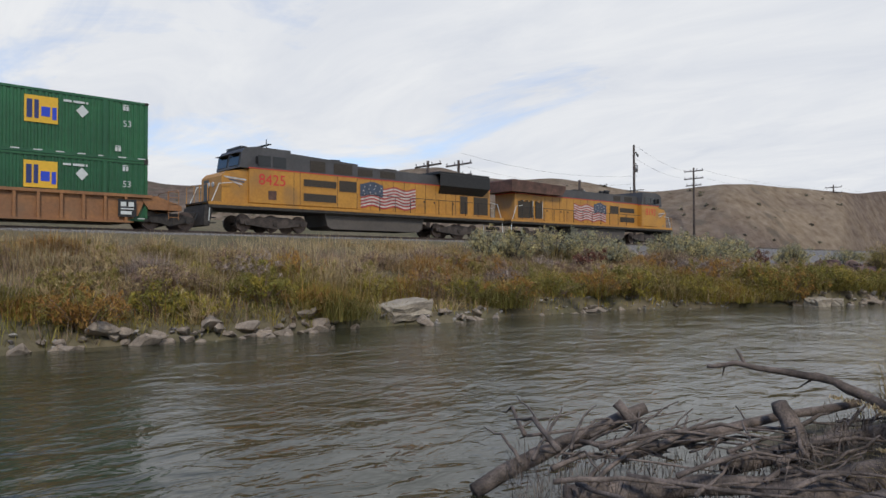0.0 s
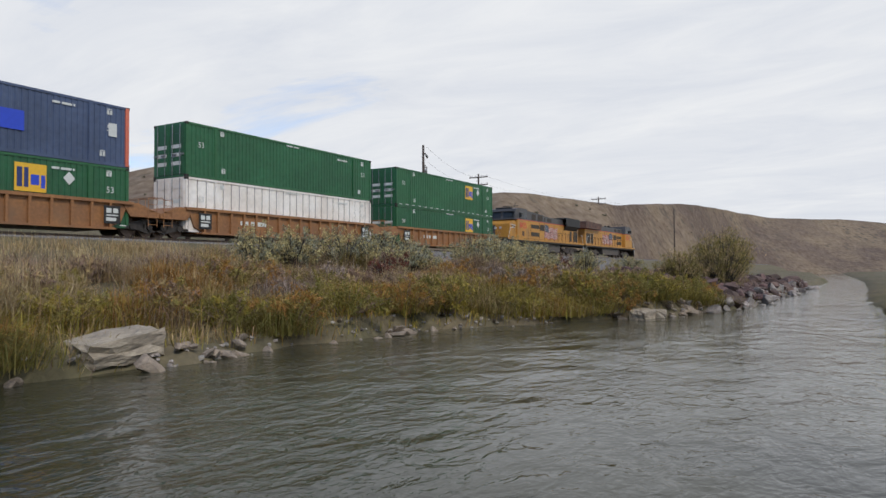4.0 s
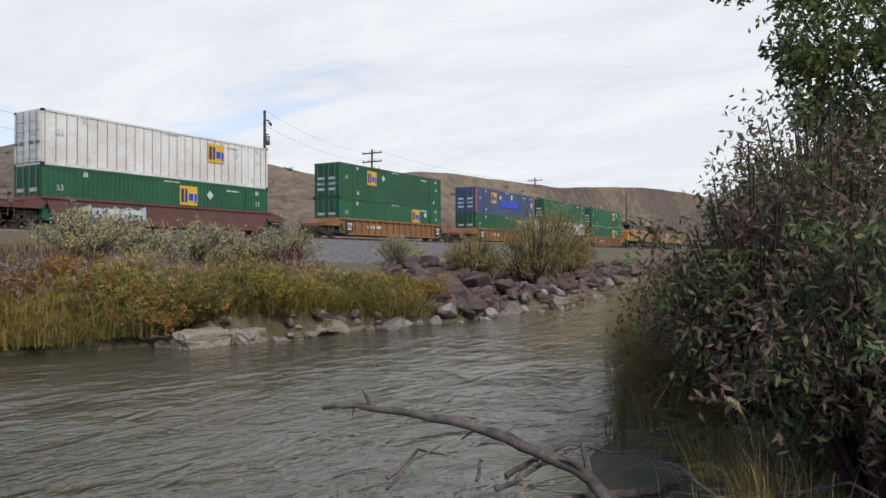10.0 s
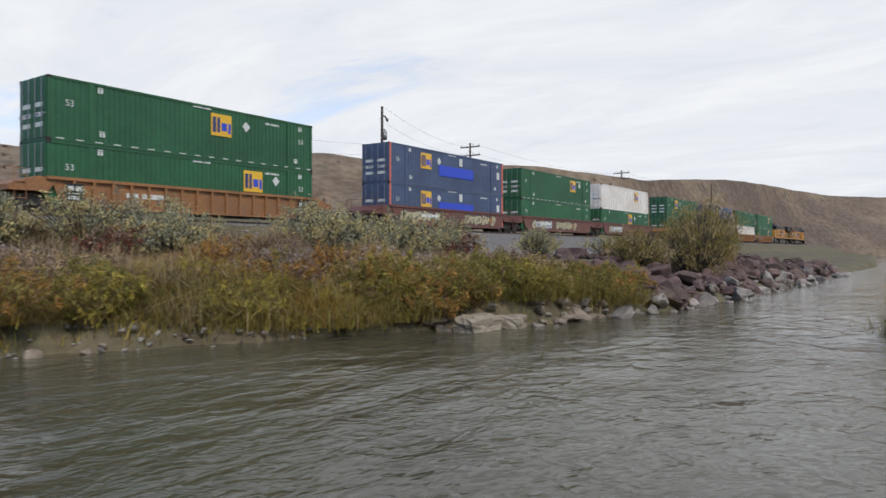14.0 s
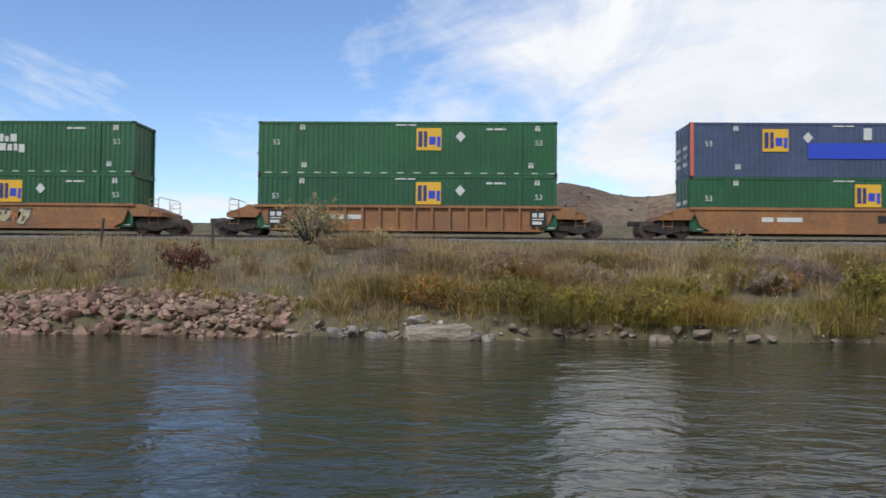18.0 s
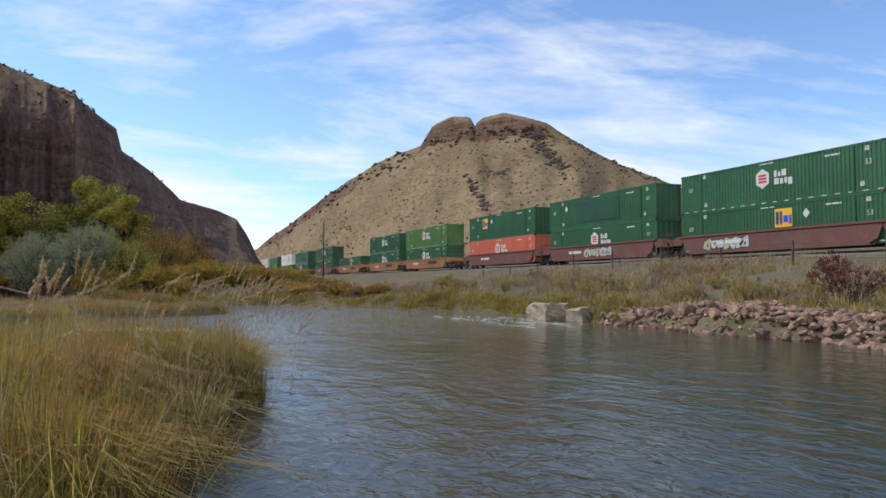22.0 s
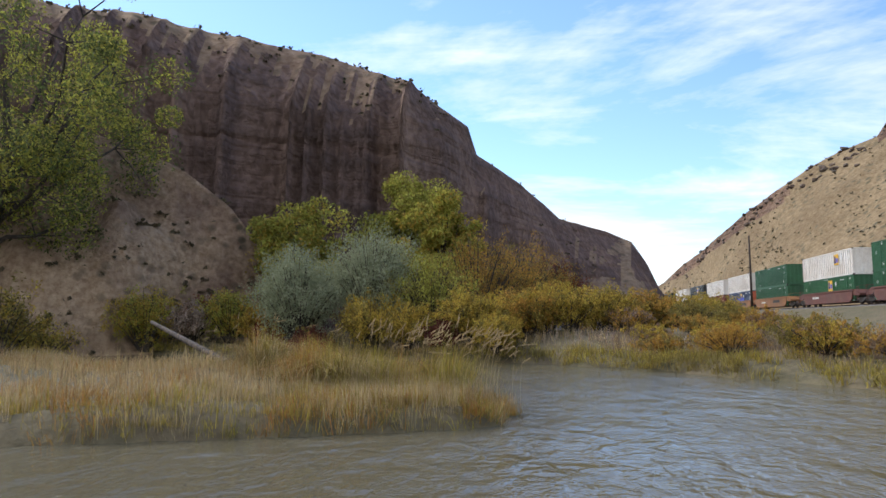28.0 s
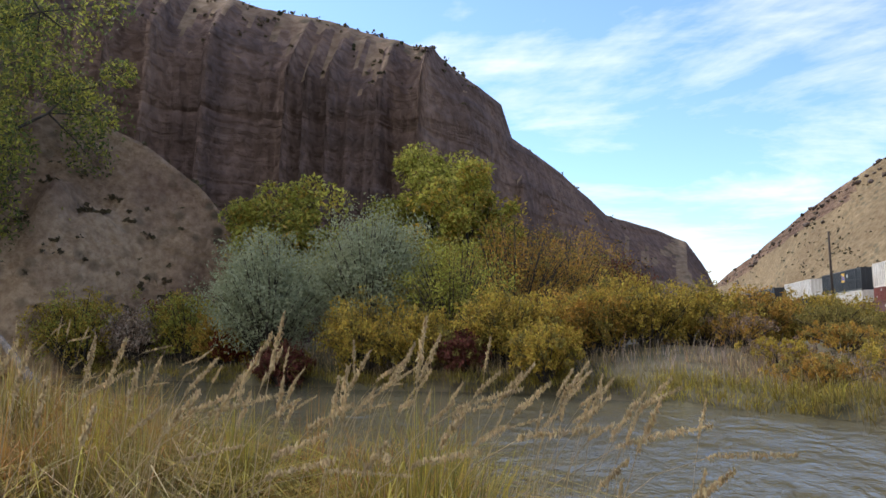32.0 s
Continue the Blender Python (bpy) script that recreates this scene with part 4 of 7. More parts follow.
            panel("sand_hatch", 7.1, 7.6, 1.8, 2.3, M_LOCORUST, 1.49, 0.02)
        for i in range(9):
            x = -6.8 + i * 0.9
            panel("door_seam", x, x + 0.025, 1.6, 3.5, M_GRILLE, 1.045, 0.012)
        for x0, x1 in ((6.5, 7.3), (7.45, 8.2)):
            panel("cab_window", x0, x1, 3.62, 4.2, M_GLASS, 1.475, 0.015)
        for x0, x1 in ((-1.6, -0.4), (0.2, 1.3)) if kind == 0 else ((2.4, 3.4), (4.0, 5.2)):
            panel("roof_grille", x0, x1, 3.68, 4.1, M_GRILLE, 0.975, 0.02)
        if kind:
            for i in range(5):
                panel("louvre", -9.6 + i * 0.55, -9.3 + i * 0.55, 1.75, 3.05, M_GRILLE)
                panel("louvre_frame", -9.3 + i * 0.55, -9.25 + i * 0.55, 1.75, 3.05, M_WHITE)
        for k in range(4):
            part("wing_emblem", Mesh().prism([(8.8 + 0.12 * k, 2.85 - 0.13 * k), (10.1 - 0.25 * k, 2.95 - 0.13 * k), (10.0 - 0.25 * k, 2.87 - 0.13 * k), (8.8 + 0.12 * k, 2.77 - 0.13 * k)], min(s * 1.3, s * 1.315), max(s * 1.3, s * 1.315)), M_FLAGBLUE if k % 2 else M_SILVER, g)
        for x in (-6.6, -4.9, -4.0, -3.1):
            panel("hood_latch", x, x + 0.12, 2.3, 2.4, M_BLACK, 1.05, 0.03)
        me = text_mesh(number, 0.84, M_RED)
        on_side("road_number", me, 7.35, 2.86, g, s, 1.515)
        for i in range(7):
            z = 1.78 + i * 0.2
            part("flag_stripe", waved(-3.2, 1.15, z, z + 0.1, s * 1.078), M_FLAGRED, g)
            if i < 6:
                part("flag_stripe", waved(-3.2, 1.15, z + 0.1, z + 0.2, s * 1.078), M_FLAGWHITE, g)
        part("flag_canton", waved(-0.55, 1.2, 2.5, 3.28, s * 1.086), M_FLAGBLUE, g)
        for i in range(12):
            sx, sz = -0.4 + (i % 4) * 0.42 + 0.1 * (i // 4 % 2), 2.62 + (i // 4) * 0.22
            sz += 0.09 * math.sin(sx * 3.6 + 0.6)
            part("flag_star", Mesh().box(sx - 0.035, sx + 0.035, min(s * 1.086, s * 1.094), max(s * 1.086, s * 1.094), sz - 0.035, sz + 0.035), M_FLAGWHITE, g)
        for i in range(int((back + 9.8) / 1.22)):
            x = -9.8 + i * 1.22
            part("handrail_post", Mesh().tube([(x, s * 1.44, 1.5), (x, s * 1.44, 2.5)], 0.022, 5), M_BLACK, g)
        part("handrail", Mesh().tube([(-9.8, s * 1.44, 2.5), (back - 0.2, s * 1.44, 2.5)], 0.022, 5), M_BLACK, g)
        for x, d in ((10.6, 1), (-10.7, -1)):
            part("end_handrail", Mesh().tube([(x - d * 0.9, s * 1.45, 2.6), (x - d * 0.2, s * 1.45, 2.5), (x + d * 0.3, s * 1.45, 1.3), (x + d * 0.35, s * 1.45, 0.5)], 0.024, 6), M_WHITE, g)
            for k in range(4):
                part("step", Mesh().box(x - 0.05, x + 0.35, min(s * 1.0, s * 1.45), max(s * 1.0, s * 1.45), 0.4 + 0.28 * k, 0.44 + 0.28 * k), M_UNDER, g)
    for s in (-1, 1):
        part("windscreen", Mesh().prism([(9.24, 3.6), (9.29, 3.6), (9.195, 4.2), (9.145, 4.2)], min(s * 0.14, s * 1.3), max(s * 0.14, s * 1.3)), M_GLASS, g)
        part("sun_visor", Mesh().prism([(9.14, 4.26), (9.42, 4.22), (9.42, 4.25), (9.14, 4.31)], min(s * 0.1, s * 1.35), max(s * 0.1, s * 1.35)), M_BLACK, g)
        part("mirror", Mesh().box(8.3, 8.36, min(s * 1.5, s * 1.78), max(s * 1.5, s * 1.78), 3.7, 4.1), M_BLACK, g)
        part("headlight", Mesh().tube([(10.2, s * 0.28, 2.55), (10.26, s * 0.28, 2.55)], 0.13, 10), M_SILVER, g)
    part("nose_door", Mesh().box(10.19, 10.225, -0.95, -0.3, 1.65, 2.85), M_LOCOG, g)
    part("walkway_plate", Mesh().box(10.2, 11.05, -1.45, 1.45, 1.5, 1.55), M_UNDER, g)
    for s in (-1, 1):
        part("front_handrail", Mesh().tube([(11.0, s * 1.4, 1.5), (11.0, s * 1.4, 2.45), (11.0, s * 0.35, 2.45), (11.0, s * 0.35, 1.5)], 0.022, 5), M_LOCOY, g)
        part("air_hose", Mesh().tube([(11.2, s * 0.55, 0.95), (11.35, s * 0.6, 0.6), (11.45, s * 0.55, 0.45)], 0.03, 6), M_BLACK, g)
    part("antenna", Mesh().tube([(7.2, 0.5, 4.6), (7.2, 0.5, 5.3)], 0.03, 5).box(7.1, 7.3, -0.9, 0.9, 4.95, 5.0), M_BLACK, g)
    part("number_board", Mesh().box(8.55, 8.95, -0.9, 0.9, 4.5, 4.72, 0.03), M_BLACK, g)
    part("pilot", Mesh().prism([(10.7, 1.3), (11.15, 1.3), (11.2, 0.3), (10.9, 0.25)], -1.4, 1.4), M_UNDER, g)
    part("coupler", Mesh().box(10.9, 11.6, -0.12, 0.12, 0.75, 0.98), M_UNDER, g)
    part("coupler", Mesh().box(-11.6, -10.9, -0.12, 0.12, 0.75, 0.98), M_UNDER, g)
    part("horn", Mesh().tube([(2.2, 0.3, 4.5), (2.9, 0.3, 4.55)], [0.14, 0.05], 8).tube([(2.2, -0.2, 4.5), (3.0, -0.2, 4.6)], [0.14, 0.05], 8).box(2.6, 2.75, -0.3, 0.4, 4.2, 4.5), M_BLACK, g)
    part("exhaust_stack", Mesh().box(-2.2, -1.2, -0.4, 0.4, 4.15, 4.4, 0.04), M_UNDER, g)
    return g


def make_train():
    for ob, mid, turn in ((make_loco("8425", 0), -14.0, 180.0), (make_loco("8193", 1), -37.0, 0.0)):
        ob["turn"] = turn
        ROLLING.append((ob, mid, RAIL_Z))
    for off, style, top, low, tags in TRAIN:
        mid = off + CON_L / 2
        ROLLING.append((make_car(style, tags, CAR_WORDS[style]), mid, RAIL_Z))
        if low:
            load(low, "in a well car", mid, RAIL_Z + 0.36)
        if top:
            load(top, "stacked on top", mid, RAIL_Z + 0.36 + CON_H + 0.02)


make_train()

# ---- hills ----
def dotted(name, base, second, dot, scale=1.2, rock=None):
    """Dry hillside: tan grass, paler and darker patches, and dark sage dots."""
    m = bpy.data.materials.new(name)
    m.use_nodes = True
    nt = m.node_tree
    N, L = nt.nodes.new, nt.links.new
    b = nt.nodes["Principled BSDF"]
    b.inputs["Roughness"].default_value, b.inputs["Specular IOR Level"].default_value = 1.0, 0.1
    co = N("ShaderNodeTexCoord")

    def tex(s, detail=6, rough=0.6):
        n = N("ShaderNodeTexNoise")
        n.inputs["Scale"].default_value, n.inputs["Detail"].default_value, n.inputs["Roughness"].default_value = s, detail, rough
        L(co.outputs["Object"], n.inputs["Vector"])
        return n.outputs[0]

    def rng_(v, lo, hi):
        r = N("ShaderNodeMapRange")
        r.inputs["From Min"].default_value, r.inputs["From Max"].default_value = lo, hi
        L(v, r.inputs[0])
        return r.outputs[0]

    def mix_(f, a, c, kind="MIX"):
        x = N("ShaderNodeMix")
        x.data_type, x.blend_type = "RGBA", kind
        for v, k in ((f, "Factor"), (a, "A"), (c, "B")):
            if isinstance(v, (int, float)):
                x.inputs[k].default_value = v
            elif isinstance(v, tuple):
                x.inputs[k].default_value = (*v, 1)
            else:
                L(v, x.inputs[k])
        return x.outputs["Result"]

    col = mix_(rng_(tex(0.05 * scale, 5), 0.38, 0.62), base, second)
    col = mix_(rng_(tex(0.9 * scale, 4), 0.3, 0.7), col, (0.55, 0.5, 0.46), "MULTIPLY")
    vor = N("ShaderNodeTexVoronoi")
    vor.inputs["Scale"].default_value = 0.42 * scale
    L(co.outputs["Object"], vor.inputs["Vector"])
    dots = rng_(vor.outputs["Distance"], 0.42, 0.22)
    patchy = rng_(tex(0.04 * scale, 3), 0.42, 0.6)
    mul = N("ShaderNodeMath")
    mul.operation = "MULTIPLY"
    L(dots, mul.inputs[0])
    L(patchy, mul.inputs[1])
    col = mix_(mul.outputs[0], col, dot)
    L(col, b.inputs["Base Color"])
    bp = N("ShaderNodeBump")
    bp.inputs["Strength"].default_value, bp.inputs["Distance"].default_value = 0.8, 0.8
    L(tex(0.6 * scale, 8), bp.inputs["Height"])
    L(bp.outputs[0], b.inputs["Normal"])
    return m


def strata(name, base, dark, pale):
    """Layered cliff rock: level bands, vertical staining with buttress shade painted in, and a rough face."""
    m = bpy.data.materials.new(name)
    m.use_nodes = True
    nt = m.node_tree
    N, L = nt.nodes.new, nt.links.new
    b = nt.nodes["Principled BSDF"]
    b.inputs["Roughness"].default_value, b.inputs["Specular IOR Level"].default_value = 1.0, 0.1
    co = N("ShaderNodeTexCoord")

    def tex(scale, stretch, detail=6):
        mp = N("ShaderNodeMapping")
        mp.inputs["Scale"].default_value = stretch
        L(co.outputs["Object"], mp.inputs[0])
        n = N("ShaderNodeTexNoise")
        n.inputs["Scale"].default_value, n.inputs["Detail"].default_value = scale, detail
        n.inputs["Distortion"].default_value = 0.4
        L(mp.outputs[0], n.inputs["Vector"])
        r = N("ShaderNodeMapRange")
        r.inputs["From Min"].default_value, r.inputs["From Max"].default_value = 0.35, 0.65
        L(n.outputs[0], r.inputs[0])
        return r.outputs[0]

    def mix_(f, a, c, kind="MIX"):
        x = N("ShaderNodeMix")
        x.data_type, x.blend_type = "RGBA", kind
        for v, k in ((f, "Factor"), (a, "A"), (c, "B")):
            if isinstance(v, (int, float)):
                x.inputs[k].default_value = v
            elif isinstance(v, tuple):
                x.inputs[k].default_value = (*v, 1)
            else:
                L(v, x.inputs[k])
        return x.outputs["Result"]

    bands, stain_shade, grit = tex(0.5, (0.06, 0.06, 1.0), 5), tex(0.2, (1, 1, 0.06), 5), tex(1.3, (1, 1, 1), 8)
    col = mix_(bands, base, dark)
    col = mix_(tex(0.12, (1, 1, 0.3), 4), col, pale)
    # dark upright streaks: rock staining plus painted shade between the buttresses
    half = N("ShaderNodeMath")
    half.operation = "MULTIPLY"
    half.inputs[1].default_value = 0.5
    L(stain_shade, half.inputs[0])
    col = mix_(half.outputs[0], col, dark)
    col = mix_(grit, col, (0.6, 0.58, 0.56), "MULTIPLY")
    L(col, b.inputs["Base Color"])
    bp = N("ShaderNodeBump")
    bp.inputs["Strength"].default_value, bp.inputs["Distance"].default_value = 1.0, 0.6
    add = N("ShaderNodeMath")
    soft_ = N("ShaderNodeMath")
    soft_.operation = "MULTIPLY_ADD"
    soft_.inputs[1].default_value = 0.3
    L(grit, soft_.inputs[0])
    L(stain_shade, soft_.inputs[2])
    L(soft_.outputs[0], add.inputs[0])
    L(bands, add.inputs[1])
    L(add.outputs[0], bp.inputs["Height"])
    L(bp.outputs[0], b.inputs["Normal"])
    return m


M_HILL = dotted("dry_sage_hillside", (0.33, 0.25, 0.15), (0.25, 0.185, 0.11), (0.13, 0.11, 0.07))
# second colour: dark patches painted as shading on the rolling far slopes
M_FARHILL = dotted("brown_far_hillside", (0.28, 0.22, 0.155), (0.17, 0.132, 0.108), (0.1, 0.085, 0.065), 0.7)
M_PINKHILL = dotted("pinkish_dry_slope", (0.33, 0.245, 0.17), (0.25, 0.175, 0.13), (0.09, 0.075, 0.05))
M_FOOT = dotted("pinkish_shrubby_slope", (0.47, 0.35, 0.24), (0.26, 0.18, 0.135), (0.1, 0.08, 0.055), 2.4)
M_CLIFF = strata("dark_red_cliff_rock", (0.205, 0.138, 0.118), (0.115, 0.083, 0.076), (0.27, 0.185, 0.148))
M_CAP = strata("rim_rock", (0.22, 0.13, 0.09), (0.13, 0.085, 0.065), (0.27, 0.18, 0.12))


SLOPES = {}


def fbm(x, y, z=0.0, octaves=4):
    return noise.fractal(Vector((x, y, z)), 1.0, 2.0, octaves)


def mesa_shape(t, b_):
    cap = 0.11 * max(0.0, 1 - abs(b_ + 63.2) / 7.5)
    k = t ** 1.1 * (1 - cap)
    return k + cap * min(1.0, max(0.0, (t - 0.93) / 0.03))


def hill(name, rim, d_base, d_rim, mats, label, step=0.5, rings=44, shape=None, rough=1.0, z0=1.5, gully=1.0, back=90.0, steep=0.75):
    """A ridge seen across the valley. rim: (bearing, elevation) of its crest; bearings clockwise from +Y round the origin."""
    bs = np.arange(rim[0][0], rim[-1][0] + step / 2, step)
    rb, re = [r[0] for r in rim], [r[1] for r in rim]
    m = Mesh()
    vs, n = [], 0
    ts = list(np.linspace(0, 1, rings)) + [1.1, 1.35, 2.0]
    for b_ in bs:
        a = radians(b_)
        db, dr = float(np.interp(b_, *zip(*d_base))), float(np.interp(b_, *zip(*d_rim)))
        top = EYE_Z + dr * math.tan(radians(float(np.interp(b_, rb, re))))
        soft_top = EYE_Z + dr * math.tan(radians(float(np.interp(np.linspace(b_ - 4, b_ + 4, 9), rb, re).mean())))
        for t in ts:
            if t <= 1:
                d = db + (dr - db) * t
                k = shape(t, b_) if shape else t ** 1.15
                u = min(1.0, max(0.0, (t - 0.88) / 0.1)) if shape is mesa_shape else 1.0
                z = z0 + (soft_top + (top - soft_top) * u * u - z0) * k
            else:
                d = dr + (t - 1) * back
                z = top * (1 - (t - 1)) + z0 * (t - 1) - 4
            x, y = d * math.sin(a), d * math.cos(a)
            g = fbm(b_ * 0.22, t * 0.8, 3.3) * 4.5 * gully * math.sin(math.pi * min(t, 1.0)) if t <= 1 else 0
            z += g + fbm(x * 0.06, y * 0.06, 1.7) * 1.1 * rough * min(1.0, 3 * t) * (0.35 if t > 0.97 else 1.0)
            vs.append((x, y, z))
        n += 1
    k = len(ts)
    fs = [(i * k + j, i * k + j + 1, (i + 1) * k + j + 1, (i + 1) * k + j) for i in range(n - 1) for j in range(k - 1)]
    m.add(vs, fs)
    me = m.data(name, *mats[:1], smooth=True)
    if len(mats) > 1:
        me.materials.append(mats[1])
        me.polygons.foreach_set("material_index", [1 if abs(p.normal.z) < steep and (shape is not mesa_shape or p.index % (k - 1) > 0.84 * rings) else 0 for p in me.polygons])
    ob = new(name, me)
    tagged(ob, label, "hill", kind="structure")
    SLOPES[ob.name] = BVHTree.FromPolygons([v.co for v in me.vertices], [tuple(p.vertices) for p in me.polygons])
    return ob


def cliff_shape(t, b_):
    fin = max(0.0, 1 - 3.2 * abs(fbm(b_ * 0.34, 4.0, 2.2, 2)))
    n = 0.09 * fbm(b_ * 0.3, 0.0, 9.1, 3) + 0.05 * abs(fbm(b_ * 0.7, 6.0, 1.2, 2)) + 0.01 * fbm(b_ * 2.6, 1.0, 2.2, 2) - 0.21 * fin ** 2 + 0.045 * abs(fbm(b_ * 1.3, 3.0, 8.0, 2))
    fade = min(1.0, max(0.0, (-b_ - 84.5) / 5.0))
    foot, lip = 0.46 + n, 0.55 + n * 0.75
    lo, hi = 0.28 + 0.10 * fbm(b_ * 0.3, 7.0, 1.0, 3), 0.75 + 0.09 * fbm(b_ * 0.4, 2.0, 5.0, 3)
    if t < foot:
        k = lo * (t / foot) ** 1.2
    elif t < lip:
        u = (t - foot) / (lip - foot)
        k = lo + (hi - lo) * (u + 0.045 * math.sin(u * 22 + b_ * 0.3) + 0.03 * math.sin(u * 9))
    else:
        k = hi + (1 - hi) * math.sin((t - lip) / (1 - lip) * math.pi / 2)
    return k * fade + (1 - fade) * t ** 0.9


mesa = hill("mesa", [(-86, 0.6), (-84, 1.0), (-82.7, 1.8), (-80.8, 3.6), (-79.1, 4.8), (-76.4, 7.0), (-74.5, 8.3), (-72.5, 9.5), (-70.7, 10.4), (-68.8, 11.0), (-68.2, 12.0), (-67.7, 12.7), (-66.2, 13.4), (-64.7, 13.3), (-64.3, 12.6),
                     (-63.8, 13.2), (-62.0, 13.6), (-60.2, 13.2), (-58.4, 12.7), (-57.3, 11.9), (-54.9, 10.4), (-52.4, 9.1), (-50.1, 8.1), (-45, 5.9), (-40.7, 4.8), (-30, 3.0), (-20, 2.0)],
            [(-86, 520), (-83, 370), (-80, 272), (-77, 212), (-74, 176), (-70, 146), (-60, 120), (-20, 130)], [(-86, 620), (-83, 450), (-80, 340), (-77, 285), (-74, 255), (-60, 228), (-20, 200)], [M_HILL, M_CAP], "tan sage-dotted hill with a red rimrock crest", 0.35, 60, mesa_shape, steep=0.62, z0=3.2)
cliffs = hill("cliff", [(-150, 6), (-135, 12), (-124, 16.4), (-119, 17.3), (-116, 17.2), (-113.5, 16.8), (-109, 16.4), (-104.4, 15.9), (-100.4, 15.2), (-98.2, 14.7), (-96.8, 14.2), (-95.6, 13.9), (-94.6, 13.2), (-93.4, 12.3),
                        (-92.2, 11.5), (-91.8, 9.9), (-90.9, 9.2), (-89.6, 8.3), (-88.4, 7.2), (-87.6, 6.4), (-85.0, 5.7), (-83.4, 5.0), (-82.5, 3.6), (-81.8, 2.0), (-81.2, 1.2)],
              [(-150, 80), (-110, 82), (-95, 88), (-84, 135)], [(-150, 100), (-110, 102), (-93, 108), (-84, 170)], [M_PINKHILL, M_CLIFF], "tall dark red sandstone cliff above a dry slope", 0.2, 100, cliff_shape, 0.55, gully=0.5, steep=0.62, z0=-0.8)
foot = hill("foothill", [(-150, 9), (-125, 11), (-116, 10.6), (-110.6, 9.9), (-108, 9.2), (-105.5, 8.1), (-103, 6.2), (-101, 3.6), (-99, 1.4)],
            [(-150, 70), (-110, 74), (-99, 82)], [(-150, 82), (-110, 84), (-99, 86)], [M_FOOT], "dry pinkish foothill with scattered shrubs", 0.3, 60, rough=1.6, gully=1.3, z0=-0.8)
hills = hill("far_hills", [(-24, 1.4), (-6, 2.6), (0, 3.9), (3, 5.0), (8, 6.7), (12, 6.1), (20, 6.0), (35, 6.2), (45, 7.0), (48, 6.7), (55, 5.7), (61, 5.3), (66, 5.1), (70, 5.0), (75, 4.5), (80, 4.2), (86, 3.4), (100, 1.8)],
             [(-24, 110), (50, 100), (65, 112), (72, 140), (78, 210), (82, 300), (100, 400)], [(-24, 180), (50, 140), (65, 142), (72, 170), (78, 245), (82, 350), (100, 600)], [M_FARHILL], "low brown dry hills behind the railway", 0.4, 44, lambda t, b_: t ** 0.9 * (1 + 0.04 * math.sin(b_ * 0.55 + 3 * t)), 1.0, -0.6, gully=0.35)

M_OUTCROP = material("dark_weathered_outcrop", (0.14, 0.1, 0.075), 0.95, scale=0.6, vary=0.4, bump=0.1, bump_scale=3, island=0.3)


def outcrops():
    """Dark broken rock along the gullies and the skyline of the mesa; lines of (bearing, elevation)."""
    rng = random.Random(44)
    m = Mesh()
    shapes = []
    for k in range(5):
        bm = bmesh.new()
        bmesh.ops.create_icosphere(bm, subdivisions=1, radius=0.5)
        shapes.append(([v.co * rng.uniform(0.75, 1.2) for v in bm.verts], [[q.index for q in f.verts] for f in bm.faces]))
        bm.free()
    for line, n, size, spread in (([(-60.0, 12.3), (-58.7, 10.6), (-57.0, 8.9)], 90, 1.6, 0.25), ([(-65.0, 8.4), (-64.0, 7.0), (-63.3, 5.9)], 50, 1.2, 0.18), ([(-81.5, 2.8), (-78, 5.6), (-74.6, 8.1), (-69.5, 10.7)], 150, 1.5, 0.35),
                                  ([(-56.5, 11.2), (-52.5, 9.0), (-49, 7.4)], 60, 1.0, 0.2), ([(-64, 8.8), (-61.5, 8.9)], 22, 1.0, 0.15), ([(-68.3, 11.2), (-65, 11.7), (-61, 12.0), (-58.5, 11.4)], 110, 1.1, 0.35)):
        for _ in range(n):
            t = rng.random() * (len(line) - 1)
            i = min(int(t), len(line) - 2)
            b_ = radians(line[i][0] + (line[i + 1][0] - line[i][0]) * (t - i) + rng.gauss(0, spread))
            el = radians(line[i][1] + (line[i + 1][1] - line[i][1]) * (t - i) + rng.gauss(0, spread))
            p, *_ = SLOPES["mesa"].ray_cast(Vector((0, 0, EYE_Z)), Vector((math.sin(b_) * math.cos(el), math.cos(b_) * math.cos(el), math.sin(el))))
            if p is None:
                continue
            vs, fs = rng.choice(shapes)
            s = size * rng.uniform(0.5, 1.4)
            mt = pose(p.x, p.y, p.z, rng.uniform(-20, 20), rng.uniform(-20, 20), rng.uniform(0, 360)) @ Matrix.Diagonal((s * 1.5, s, s * 0.75, 1))
            m.add([mt @ v for v in vs], fs)
    tagged(part("rock_outcrops", m, M_OUTCROP), "dark broken rock along the hill's gullies and skyline", "rocks", kind="stuff")


outcrops()

# shrubs dotted over the dry slopes
M_SAGE = material("dark_sage_shrub", (0.15, 0.125, 0.075), 0.95, vary=0.3, island=0.35)


def drop_on(ob, x, y):
    p, nrm, *_ = SLOPES[ob.name].ray_cast(Vector((x, y, 400)), Vector((0, 0, -1)))
    return (p, nrm if nrm is None or nrm.z > 0 else -nrm)


